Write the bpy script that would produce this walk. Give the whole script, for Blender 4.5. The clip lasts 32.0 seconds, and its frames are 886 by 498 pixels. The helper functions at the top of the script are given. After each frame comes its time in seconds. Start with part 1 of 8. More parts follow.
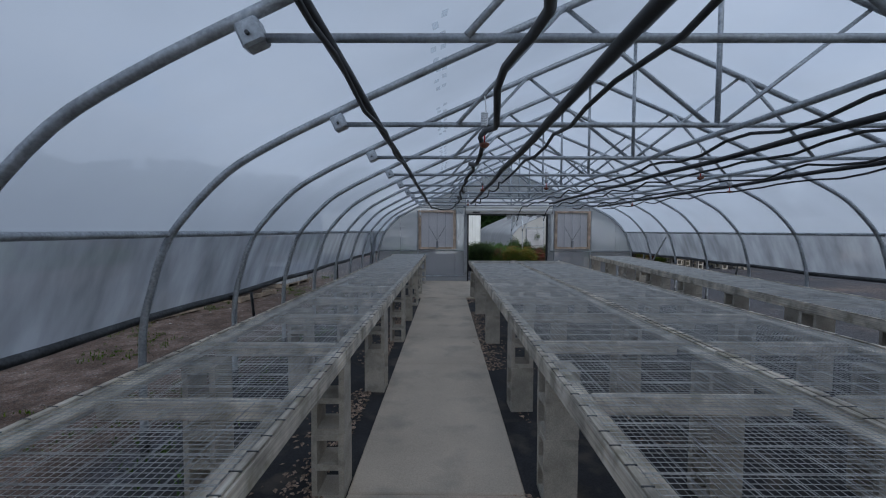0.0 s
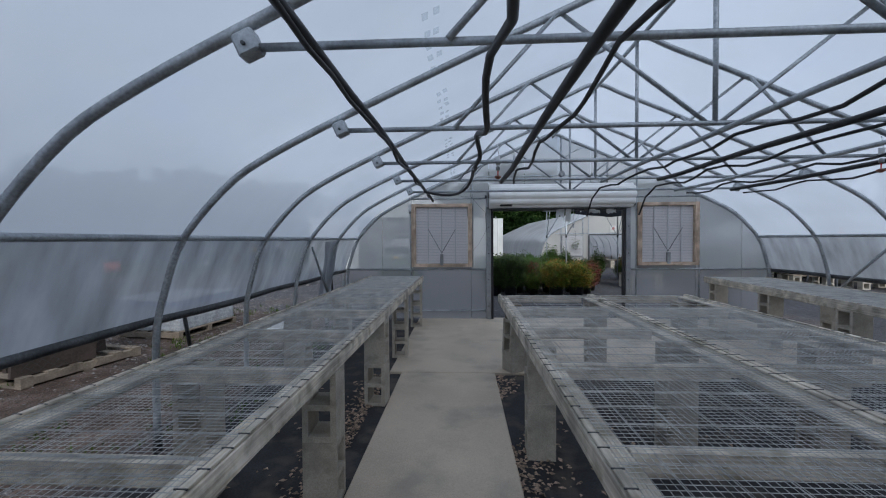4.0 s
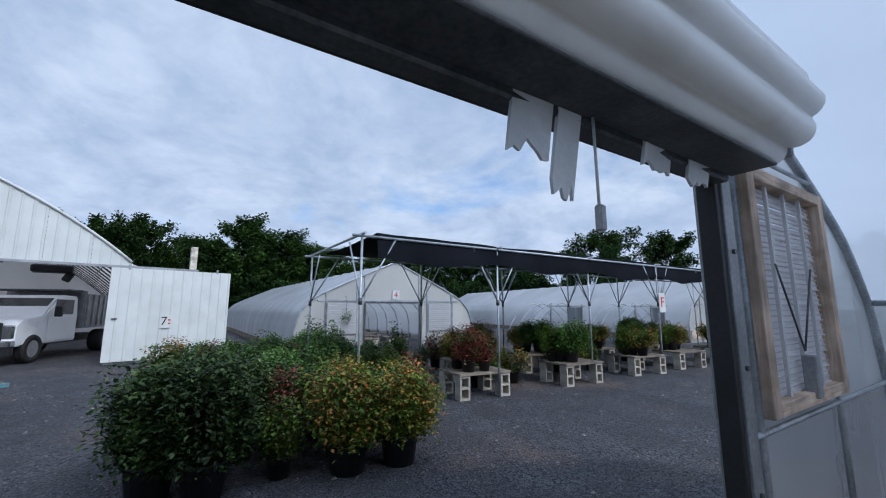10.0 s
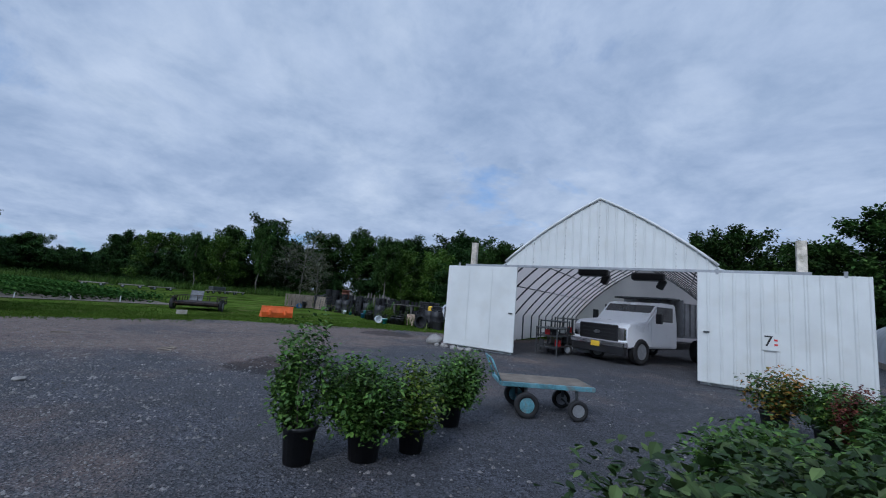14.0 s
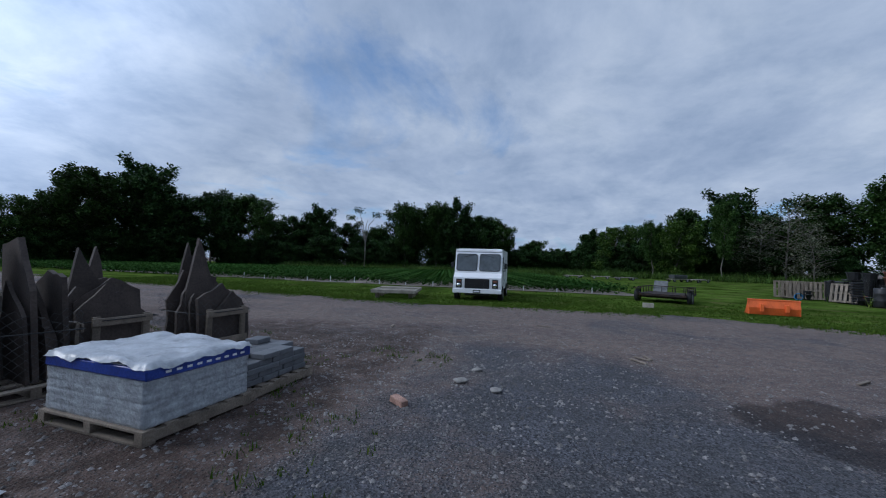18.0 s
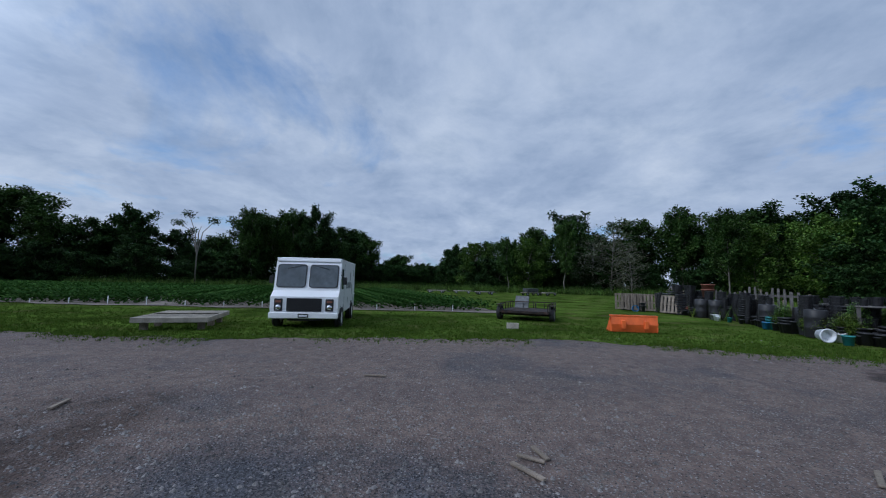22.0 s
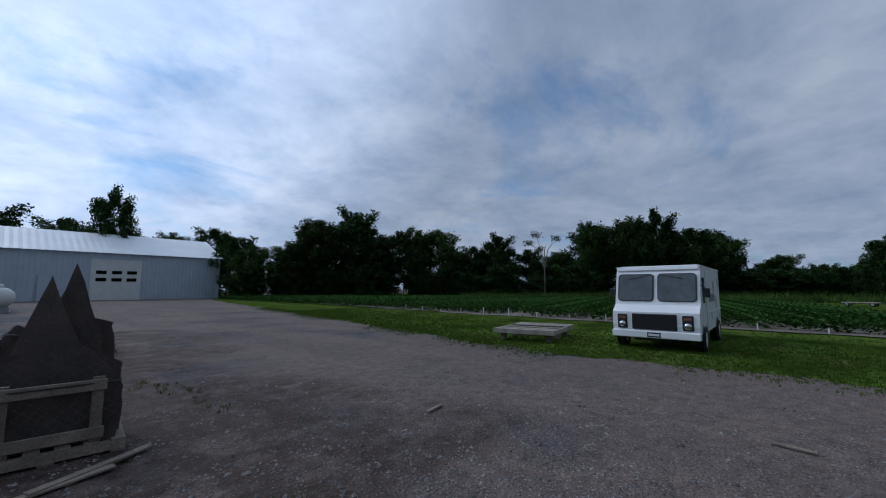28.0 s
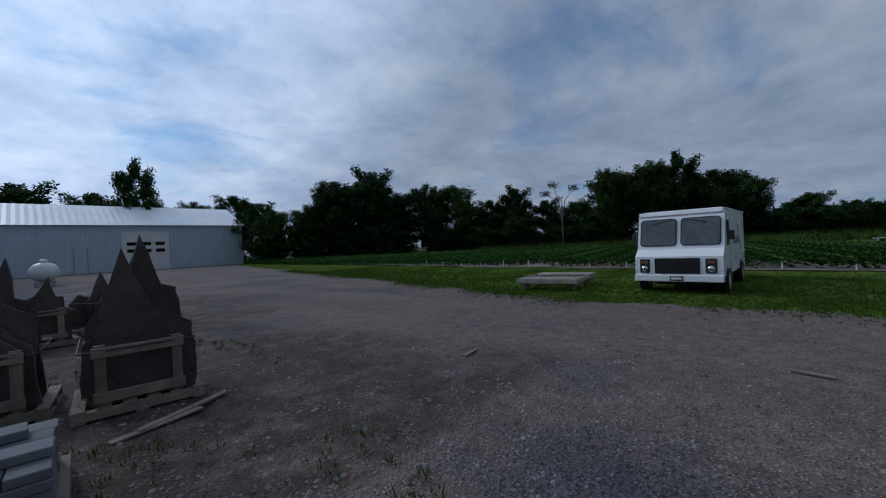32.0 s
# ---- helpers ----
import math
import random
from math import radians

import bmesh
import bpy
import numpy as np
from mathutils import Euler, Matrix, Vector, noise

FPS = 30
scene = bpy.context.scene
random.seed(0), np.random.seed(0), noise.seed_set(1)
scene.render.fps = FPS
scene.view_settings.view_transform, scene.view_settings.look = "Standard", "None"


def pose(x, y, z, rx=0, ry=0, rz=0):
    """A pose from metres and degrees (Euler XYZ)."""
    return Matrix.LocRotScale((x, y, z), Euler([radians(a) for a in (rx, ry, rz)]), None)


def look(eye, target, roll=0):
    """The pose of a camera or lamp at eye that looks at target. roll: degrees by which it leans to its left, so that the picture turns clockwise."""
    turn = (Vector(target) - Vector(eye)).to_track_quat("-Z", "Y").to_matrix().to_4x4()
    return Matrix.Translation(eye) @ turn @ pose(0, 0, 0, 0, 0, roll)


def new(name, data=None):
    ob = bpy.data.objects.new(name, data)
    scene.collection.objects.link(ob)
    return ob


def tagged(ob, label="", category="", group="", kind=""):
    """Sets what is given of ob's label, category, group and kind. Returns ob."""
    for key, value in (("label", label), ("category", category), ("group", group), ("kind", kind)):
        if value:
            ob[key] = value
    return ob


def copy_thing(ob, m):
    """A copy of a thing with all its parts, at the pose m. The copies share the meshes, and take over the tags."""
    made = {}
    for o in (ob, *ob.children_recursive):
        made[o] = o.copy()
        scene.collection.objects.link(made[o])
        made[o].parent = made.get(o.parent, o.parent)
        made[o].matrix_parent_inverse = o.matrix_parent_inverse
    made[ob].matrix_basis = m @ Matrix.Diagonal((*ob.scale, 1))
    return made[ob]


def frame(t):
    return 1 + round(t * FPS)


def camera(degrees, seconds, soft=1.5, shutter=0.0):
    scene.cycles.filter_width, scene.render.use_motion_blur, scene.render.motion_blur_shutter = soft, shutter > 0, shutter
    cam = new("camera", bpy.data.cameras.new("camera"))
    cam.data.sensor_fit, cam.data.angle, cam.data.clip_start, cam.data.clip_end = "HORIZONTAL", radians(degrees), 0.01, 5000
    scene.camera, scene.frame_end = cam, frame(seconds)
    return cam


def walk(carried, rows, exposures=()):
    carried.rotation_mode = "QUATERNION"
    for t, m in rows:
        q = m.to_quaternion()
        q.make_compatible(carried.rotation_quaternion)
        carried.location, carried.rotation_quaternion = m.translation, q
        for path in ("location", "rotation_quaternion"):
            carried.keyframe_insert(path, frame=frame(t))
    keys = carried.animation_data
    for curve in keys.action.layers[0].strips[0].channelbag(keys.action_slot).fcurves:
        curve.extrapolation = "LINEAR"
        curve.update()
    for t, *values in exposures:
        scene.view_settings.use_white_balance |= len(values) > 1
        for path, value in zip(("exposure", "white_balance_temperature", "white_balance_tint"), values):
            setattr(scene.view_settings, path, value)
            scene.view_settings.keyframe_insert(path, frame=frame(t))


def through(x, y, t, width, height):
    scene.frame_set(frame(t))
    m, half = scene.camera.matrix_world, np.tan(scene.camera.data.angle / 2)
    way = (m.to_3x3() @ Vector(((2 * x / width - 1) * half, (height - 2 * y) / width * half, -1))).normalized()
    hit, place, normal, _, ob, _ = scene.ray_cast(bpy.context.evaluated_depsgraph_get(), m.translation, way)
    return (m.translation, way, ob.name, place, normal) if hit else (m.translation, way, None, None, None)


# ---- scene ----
cam = camera(97.0, 32.0, 1.1)
PATH = [
    (0, (-0.674, -12.252, 1.573), (-0.704, -8.256, 1.386), 0.21),
    (0.5, (-0.668, -11.690, 1.583), (-0.962, -7.709, 1.339), 0.96),
    (1, (-0.722, -11.106, 1.582), (-0.885, -7.116, 1.358), 0.30),
    (1.5, (-0.663, -10.521, 1.557), (-0.861, -6.531, 1.347), -1.33),
    (2, (-0.642, -9.954, 1.526), (-1.050, -5.979, 1.346), 0.08),
    (2.5, (-0.615, -9.377, 1.525), (-0.842, -5.385, 1.420), -0.49),
    (3, (-0.558, -8.759, 1.522), (-0.845, -4.771, 1.418), 0.31),
    (3.5, (-0.543, -8.143, 1.518), (-0.822, -4.153, 1.425), -0.26),
    (5.5, (-0.574, -5.654, 1.517), (-0.456, -1.657, 1.415), 0.35),
    (6, (-0.579, -5.033, 1.525), (-0.417, -1.036, 1.501), -0.29),
    (6.5, (-0.527, -4.386, 1.517), (-0.301, -0.397, 1.723), -0.44),
    (7, (-0.523, -3.765, 1.516), (-0.425, 0.220, 1.840), -0.38),
    (7.5, (-0.467, -3.172, 1.516), (-0.449, 0.812, 1.874), 0.46),
    (8, (-0.381, -2.621, 1.528), (-0.457, 1.359, 1.920), -0.03),
    (8.5, (-0.252, -2.101, 1.544), (0.821, 1.722, 2.028), -0.32),
    (9, (0.017, -1.644, 1.528), (1.642, 1.970, 2.076), -0.72),
    (9.5, (0.280, -1.203, 1.494), (2.315, 2.202, 2.008), 1.10),
    (10, (0.518, -0.809, 1.500), (2.659, 2.516, 2.104), -0.04),
    (10.5, (0.706, -0.383, 1.509), (1.888, 3.374, 2.208), 4.34),
    (11, (0.851, 0.052, 1.515), (1.623, 3.927, 2.133), 3.12),
    (11.5, (0.958, 0.457, 1.509), (1.271, 4.390, 2.168), 2.84),
    (12, (0.995, 0.812, 1.505), (0.719, 4.747, 2.170), 3.10),
    (12.5, (0.969, 1.158, 1.498), (0.279, 5.052, 2.104), 3.22),
    (13, (0.929, 1.498, 1.478), (-0.705, 5.088, 2.146), 2.48),
    (13.5, (0.774, 1.795, 1.467), (-1.515, 5.015, 2.095), 4.06),
    (15.5, (-0.277, 2.652, 1.472), (-3.984, 4.107, 1.854), 2.50),
    (16, (-0.680, 2.784, 1.475), (-4.621, 3.258, 1.964), 3.49),
    (16.5, (-1.094, 2.786, 1.480), (-5.054, 2.517, 1.973), 3.55),
    (17, (-1.517, 2.760, 1.481), (-5.449, 2.183, 1.938), 3.15),
    (17.5, (-1.934, 2.723, 1.491), (-5.779, 1.681, 1.859), 0.78),
    (18, (-2.345, 2.703, 1.488), (-6.241, 1.809, 1.631), 1.50),
    (18.5, (-2.768, 2.772, 1.462), (-6.728, 2.230, 1.636), 0.37),
    (19, (-3.221, 2.860, 1.451), (-7.204, 2.742, 1.804), 3.33),
    (19.5, (-3.710, 2.938, 1.461), (-7.687, 3.145, 1.829), 0.05),
    (20, (-4.229, 3.035, 1.467), (-8.193, 3.357, 1.891), 3.36),
    (20.5, (-4.754, 3.132, 1.471), (-8.715, 3.471, 1.907), 2.00),
    (21, (-5.252, 3.223, 1.474), (-9.204, 3.751, 1.788), 1.17),
    (21.5, (-5.707, 3.299, 1.477), (-9.642, 3.940, 1.791), 3.07),
    (22, (-6.127, 3.346, 1.481), (-10.073, 3.765, 1.807), 1.25),
    (22.5, (-6.511, 3.376, 1.484), (-10.481, 3.710, 1.841), 0.17),
    (23, (-6.783, 3.387, 1.492), (-10.759, 3.630, 1.853), 1.18),
    (23.5, (-6.944, 3.388, 1.504), (-10.918, 3.683, 1.847), 1.69),
    (24, (-7.025, 3.383, 1.512), (-11.000, 3.761, 1.740), 1.51),
    (24.5, (-7.070, 3.359, 1.515), (-11.037, 3.832, 1.711), 2.57),
    (26.5, (-7.290, 3.174, 1.514), (-11.181, 2.334, 1.907), 0.84),
    (27, (-7.316, 3.118, 1.515), (-10.954, 1.503, 1.909), 0.19),
    (27.5, (-7.306, 3.054, 1.517), (-10.680, 0.942, 1.908), 0.46),
    (28, (-7.276, 3.026, 1.519), (-10.287, 0.425, 1.925), -0.08),
    (28.5, (-7.243, 3.013, 1.523), (-9.917, 0.066, 1.932), -0.30),
    (29, (-7.228, 3.008, 1.527), (-9.733, -0.094, 1.852), -0.73),
    (29.5, (-7.218, 2.999, 1.534), (-9.779, -0.067, 1.736), -1.19),
    (30, (-7.174, 3.010, 1.525), (-9.696, -0.093, 1.649), -1.76),
    (30.5, (-7.118, 3.023, 1.518), (-9.461, -0.218, 1.598), -1.83),
    (31, (-7.062, 3.036, 1.512), (-9.525, -0.116, 1.548), -1.89),
    (31.5, (-7.013, 3.035, 1.507), (-9.671, 0.045, 1.503), -2.55),
    (32, (-6.972, 3.032, 1.504), (-9.884, 0.291, 1.466), -2.81),
]
walk(cam, [(t, look(eye, target, roll)) for t, eye, target, roll in PATH], ((0.0, -0.16, 6280, 10), (1.2, -0.04, 6350, 10), (3.0, 0.14, 6500, 10), (5.5, 0.18, 6450, 10), (7.0, 0.25, 6400, 10), (8.5, 0.3, 6350, 10), (10.0, 0.18, 5850, 10), (10.5, 0.04, 5750, 10), (13.0, -0.16, 5580, 10), (16.0, -0.27, 5680, 10), (18.0, -0.35, 5700, 10), (24.0, -0.25, 5750, 10), (26.5, -0.32, 5850, 10), (28.5, -0.80, 5750, 10), (32.0, -0.92, 5750, 10)))

# ---------------------------------------------------------------- light
world = bpy.data.worlds.new("world")
scene.world = world
world.use_nodes = True
SUN_AZ, SUN_EL = 165.0, 38.0  # compass from +y clockwise, degrees


def build_sky():
    nt = world.node_tree
    nt.nodes.clear()
    N, L = nt.nodes.new, nt.links.new
    out, bg = N("ShaderNodeOutputWorld"), N("ShaderNodeBackground")
    sky = N("ShaderNodeTexSky")
    sky.sky_type, sky.sun_disc = "NISHITA", False
    sky.sun_elevation, sky.sun_rotation = radians(SUN_EL), radians(SUN_AZ)
    co, sep = N("ShaderNodeTexCoord"), N("ShaderNodeSeparateXYZ")
    L(co.outputs["Generated"], sep.inputs[0])
    up = N("ShaderNodeMath"); up.operation = "MAXIMUM"; up.inputs[1].default_value = 0.0
    L(sep.outputs["Z"], up.inputs[0])
    lift = N("ShaderNodeMath"); lift.operation = "ADD"; lift.inputs[1].default_value = 0.26
    L(up.outputs[0], lift.inputs[0])
    flat = N("ShaderNodeCombineXYZ")
    for axis in "XY":
        div = N("ShaderNodeMath"); div.operation = "DIVIDE"
        L(sep.outputs[axis], div.inputs[0]); L(lift.outputs[0], div.inputs[1]); L(div.outputs[0], flat.inputs[axis])

    def cloud(scale, detail, rough, distort):
        n = N("ShaderNodeTexNoise")
        n.inputs["Scale"].default_value, n.inputs["Detail"].default_value = scale, detail
        n.inputs["Roughness"].default_value, n.inputs["Distortion"].default_value = rough, distort
        L(flat.outputs[0], n.inputs["Vector"])
        return n.outputs["Fac"]

    def ramp(source, stops):
        r = N("ShaderNodeValToRGB")
        while len(r.color_ramp.elements) < len(stops):
            r.color_ramp.elements.new(0.5)
        for e, (p, c) in zip(r.color_ramp.elements, stops):
            e.position, e.color = p, (*c, 1)
        L(source, r.inputs[0])
        return r.outputs[0]

    cover = ramp(cloud(1.05, 9, 0.6, 0.5), [(0.31, (0.4, 0.4, 0.4)), (0.43, (1, 1, 1))])
    shade = ramp(cloud(1.5, 11, 0.64, 0.35), [(0.28, (4.2, 5.15, 6.7)), (0.44, (5.1, 6.0, 7.5)), (0.55, (6.0, 6.85, 8.2)), (0.70, (7.3, 8.0, 9.0))])
    ripple = ramp(cloud(4.2, 8, 0.6, 0.2), [(0.34, (0.85, 0.88, 0.91)), (0.50, (1, 1, 1)), (0.66, (1.10, 1.08, 1.06))])
    both_ = N("ShaderNodeVectorMath"); both_.operation = "MULTIPLY"
    L(shade, both_.inputs[0]); L(ripple, both_.inputs[1])
    shade = both_.outputs[0]
    # clouds glow towards the hidden sun
    dot = N("ShaderNodeVectorMath"); dot.operation = "DOT_PRODUCT"
    a, e = radians(SUN_AZ), radians(SUN_EL)
    dot.inputs[1].default_value = (math.sin(a) * math.cos(e), math.cos(a) * math.cos(e), math.sin(e))
    L(co.outputs["Generated"], dot.inputs[0])
    near = N("ShaderNodeMapRange"); near.interpolation_type = "SMOOTHSTEP"
    near.inputs["From Min"].default_value, near.inputs["From Max"].default_value = 0.45, 1.0
    near.inputs["To Min"].default_value, near.inputs["To Max"].default_value = 1.0, 2.5
    L(dot.outputs["Value"], near.inputs["Value"])
    lit = N("ShaderNodeVectorMath"); lit.operation = "SCALE"
    L(shade, lit.inputs[0]); L(near.outputs[0], lit.inputs["Scale"])
    shade = lit.outputs[0]
    mix = N("ShaderNodeMix"); mix.data_type = "RGBA"
    clear = N("ShaderNodeVectorMath"); clear.operation = "MULTIPLY"; clear.inputs[1].default_value = (0.72, 1.3, 1.75)
    L(sky.outputs[0], clear.inputs[0])
    L(cover, mix.inputs["Factor"]); L(clear.outputs[0], mix.inputs["A"]); L(shade, mix.inputs["B"])
    L(mix.outputs["Result"], bg.inputs["Color"])
    bg.inputs["Strength"].default_value = 0.085
    L(bg.outputs[0], out.inputs[0])


build_sky()
sun = new("sun", bpy.data.lights.new("sun", "SUN"))
sun.data.energy, sun.data.angle, sun.data.color = 1.5, radians(12), (1.0, 0.95, 0.88)
sun.rotation_euler = Euler((radians(90 - SUN_EL), 0, radians(180 - SUN_AZ)))

# ---------------------------------------------------------------- materials
MATS = {}


def mat(name, color, rough=0.6, metal=0.0, vary=0.15, scale=3.0, fine=40.0, bump=0.15, dist=0.004, tint=None, spec=0.4, rnd=0.0, stain=None, stain_amt=0.5, grain=None):
    """A principled surface with broad stains, fine grain and relief."""
    m = bpy.data.materials.new(name)
    m.use_nodes = True
    nt = m.node_tree
    N, L = nt.nodes.new, nt.links.new
    b = nt.nodes["Principled BSDF"]
    co = N("ShaderNodeTexCoord")
    big, small = N("ShaderNodeTexNoise"), N("ShaderNodeTexNoise")
    big.inputs["Scale"].default_value, big.inputs["Detail"].default_value = scale, 5
    small.inputs["Scale"].default_value, small.inputs["Detail"].default_value = fine, 4
    src = co.outputs["Object"]
    for n in (big, small):
        L(src, n.inputs["Vector"])
    if grain:
        run = N("ShaderNodeMapping")
        run.inputs["Scale"].default_value = grain
        L(src, run.inputs["Vector"]); L(run.outputs[0], small.inputs["Vector"])
        small.inputs["Scale"].default_value, small.inputs["Detail"].default_value, small.inputs["Distortion"].default_value = 1.0, 6, 0.6
    dark = tuple(max(c * (1 - 1.6 * vary), 0) for c in color)
    light = tuple(min(c * (1 + 1.2 * vary), 1) for c in (tint or color))
    r = N("ShaderNodeValToRGB")
    r.color_ramp.elements[0].position, r.color_ramp.elements[1].position = 0.3, 0.7
    r.color_ramp.elements[0].color, r.color_ramp.elements[1].color = (*dark, 1), (*light, 1)
    L(big.outputs["Fac"], r.inputs[0])
    fine_mix = N("ShaderNodeMix"); fine_mix.data_type, fine_mix.blend_type = "RGBA", "OVERLAY"
    fine_mix.inputs["Factor"].default_value = min(1.0, vary * 2.5)
    L(r.outputs[0], fine_mix.inputs["A"]); L(small.outputs["Fac"], fine_mix.inputs["B"])
    hs = N("ShaderNodeHueSaturation")
    hs.inputs["Saturation"].default_value = 1.0
    L(fine_mix.outputs["Result"], hs.inputs["Color"])
    col = hs.outputs["Color"]
    bw = N("ShaderNodeMapRange")
    bw.inputs["To Min"].default_value, bw.inputs["To Max"].default_value = 1 - rnd, 1 + rnd
    info = N("ShaderNodeObjectInfo")
    L(info.outputs["Random"], bw.inputs["Value"])
    L(bw.outputs[0], hs.inputs["Value"])
    if stain:
        st = N("ShaderNodeTexNoise")
        st.inputs["Scale"].default_value, st.inputs["Detail"].default_value = scale * 1.7, 8
        L(src, st.inputs["Vector"])
        sr = N("ShaderNodeValToRGB")
        sr.color_ramp.elements[0].position, sr.color_ramp.elements[1].position = 0.52, 0.68
        sr.color_ramp.elements[1].color = (stain_amt,) * 3 + (1,)
        L(st.outputs["Fac"], sr.inputs[0])
        sm = N("ShaderNodeMix"); sm.data_type = "RGBA"
        sm.inputs["B"].default_value = (*stain, 1)
        L(sr.outputs[0], sm.inputs["Factor"]); L(col, sm.inputs["A"])
        col = sm.outputs["Result"]
    L(col, b.inputs["Base Color"])
    b.inputs["Metallic"].default_value = metal
    b.inputs["Specular IOR Level"].default_value = spec
    rr = N("ShaderNodeMapRange")
    rr.inputs["To Min"].default_value, rr.inputs["To Max"].default_value = max(rough - 0.12, 0.02), min(rough + 0.12, 1)
    L(big.outputs["Fac"], rr.inputs["Value"]); L(rr.outputs[0], b.inputs["Roughness"])
    if bump:
        bp = N("ShaderNodeBump")
        bp.inputs["Strength"].default_value, bp.inputs["Distance"].default_value = bump, dist
        L(small.outputs["Fac"], bp.inputs["Height"]); L(bp.outputs[0], b.inputs["Normal"])
    MATS[name] = m
    return m


GALV = mat("galvanised_steel", (0.40, 0.43, 0.46), 0.48, 0.6, 0.2, 6, 60, 0.05)
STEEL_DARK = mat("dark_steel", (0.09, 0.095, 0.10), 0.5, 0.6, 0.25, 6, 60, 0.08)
BLACK_HOSE = mat("black_hose", (0.022, 0.023, 0.025), 0.5, 0, 0.2, 8, 60, 0.05)
CONCRETE = mat("concrete", (0.52, 0.44, 0.35), 0.85, 0, 0.12, 1.2, 120, 0.25, 0.002, stain=(0.24, 0.22, 0.19), stain_amt=0.5)
BLOCK = mat("concrete_block", (0.44, 0.40, 0.34), 0.92, 0, 0.16, 5, 150, 0.6, 0.003, rnd=0.12, stain=(0.17, 0.16, 0.13), stain_amt=0.45)
LUMBER = mat("weathered_lumber", (0.55, 0.495, 0.415), 0.85, 0, 0.32, 5, 70, 0.5, 0.004, rnd=0.15, stain=(0.19, 0.17, 0.11), stain_amt=0.65, grain=(90, 3, 90))
LUMBER_CROSS = mat("weathered_cross_lumber", (0.55, 0.495, 0.415), 0.85, 0, 0.32, 5, 70, 0.5, 0.004, rnd=0.15, stain=(0.19, 0.17, 0.11), stain_amt=0.65, grain=(3, 90, 90))
RAW_WOOD = mat("raw_wood", (0.52, 0.40, 0.31), 0.75, 0, 0.30, 5, 60, 0.4, 0.003, rnd=0.1, stain=(0.30, 0.21, 0.15), stain_amt=0.55, grain=(4, 60, 60))
RAW_WOOD_UPRIGHT = mat("raw_wood_upright", (0.52, 0.40, 0.31), 0.75, 0, 0.30, 5, 60, 0.4, 0.003, rnd=0.1, stain=(0.30, 0.21, 0.15), stain_amt=0.55, grain=(60, 60, 4))
PALLET_WOOD = mat("pallet_wood", (0.20, 0.165, 0.13), 0.85, 0, 0.25, 4, 60, 0.3, 0.003, rnd=0.2)
WIRE = mat("galvanised_wire", (0.40, 0.405, 0.40), 0.45, 0.3, 0.2, 8, 80, 0)
WHITE_METAL = mat("white_painted_metal", (0.61, 0.62, 0.595), 0.45, 0, 0.05, 1.5, 60, 0.04, stain=(0.55, 0.54, 0.49), stain_amt=0.35)
WHITE_SLAT = mat("white_plastic_slat", (0.56, 0.56, 0.57), 0.5, 0, 0.06, 3, 60, 0.05, rnd=0.05)
VAN_WHITE = mat("van_white_paint", (0.80, 0.81, 0.82), 0.3, 0, 0.03, 1.5, 60, 0.02, spec=0.5)
BLUE_METAL = mat("pale_blue_metal", (0.42, 0.48, 0.53), 0.5, 0, 0.05, 0.6, 30, 0.04)
BLUE_PAINT = mat("worn_blue_paint", (0.10, 0.24, 0.28), 0.55, 0, 0.25, 6, 60, 0.15, stain=(0.20, 0.14, 0.10), stain_amt=0.5)
ORANGE = mat("orange_plastic", (0.75, 0.14, 0.03), 0.5, 0, 0.12, 3, 40, 0.05)
RUBBER = mat("black_rubber", (0.018, 0.018, 0.019), 0.8, 0, 0.2, 8, 90, 0.2)
BLACK_PLASTIC = mat("black_plastic", (0.02, 0.02, 0.022), 0.5, 0, 0.2, 6, 60, 0.1, rnd=0.3)
GREY_METAL = mat("grey_metal", (0.30, 0.31, 0.32), 0.5, 0.5, 0.15, 5, 60, 0.05)
SLATE = mat("dark_slate", (0.056, 0.043, 0.037), 0.78, 0, 0.24, 3, 40, 0.5, 0.006, rnd=0.25, stain=(0.085, 0.063, 0.052), stain_amt=0.5)
DRAPE = mat("loose_clear_film", (0.36, 0.38, 0.41), 0.32, 0, 0.14, 4, 20, 0.4, 0.02)
DECKING = mat("grey_decking", (0.27, 0.24, 0.20), 0.85, 0, 0.22, 4, 70, 0.3, 0.003, rnd=0.15)
OLD_GREY_WOOD = mat("old_grey_wood", (0.105, 0.098, 0.092), 0.88, 0, 0.28, 4, 70, 0.3, 0.003, rnd=0.25)
PAVER = mat("grey_paver", (0.125, 0.132, 0.143), 0.85, 0, 0.14, 6, 120, 0.4, 0.002, rnd=0.18)
WRAP = mat("clear_wrap", (0.36, 0.385, 0.41), 0.22, 0, 0.16, 9, 34, 0.6, 0.015)
TRUCK_GLASS = mat("truck_glass", (0.02, 0.024, 0.027), 0.1, 0, 0.15, 1.5, 6, 0, spec=0.5)
VAN_GLASS = mat("van_glass", (0.075, 0.09, 0.10), 0.13, 0, 0.15, 1.5, 6, 0, spec=0.6)
ROLL_WHITE = mat("white_door_steel", (0.90, 0.90, 0.89), 0.4, 0, 0.03, 2, 60, 0.03, stain=(0.66, 0.65, 0.60), stain_amt=0.3)
WRAP_BLUE = mat("blue_wrap_band", (0.03, 0.06, 0.30), 0.35, 0, 0.2, 8, 50, 0.4, 0.008)
WHITE_SHEET = mat("white_sheet", (0.72, 0.74, 0.76), 0.4, 0, 0.08, 4, 30, 0.4, 0.01)
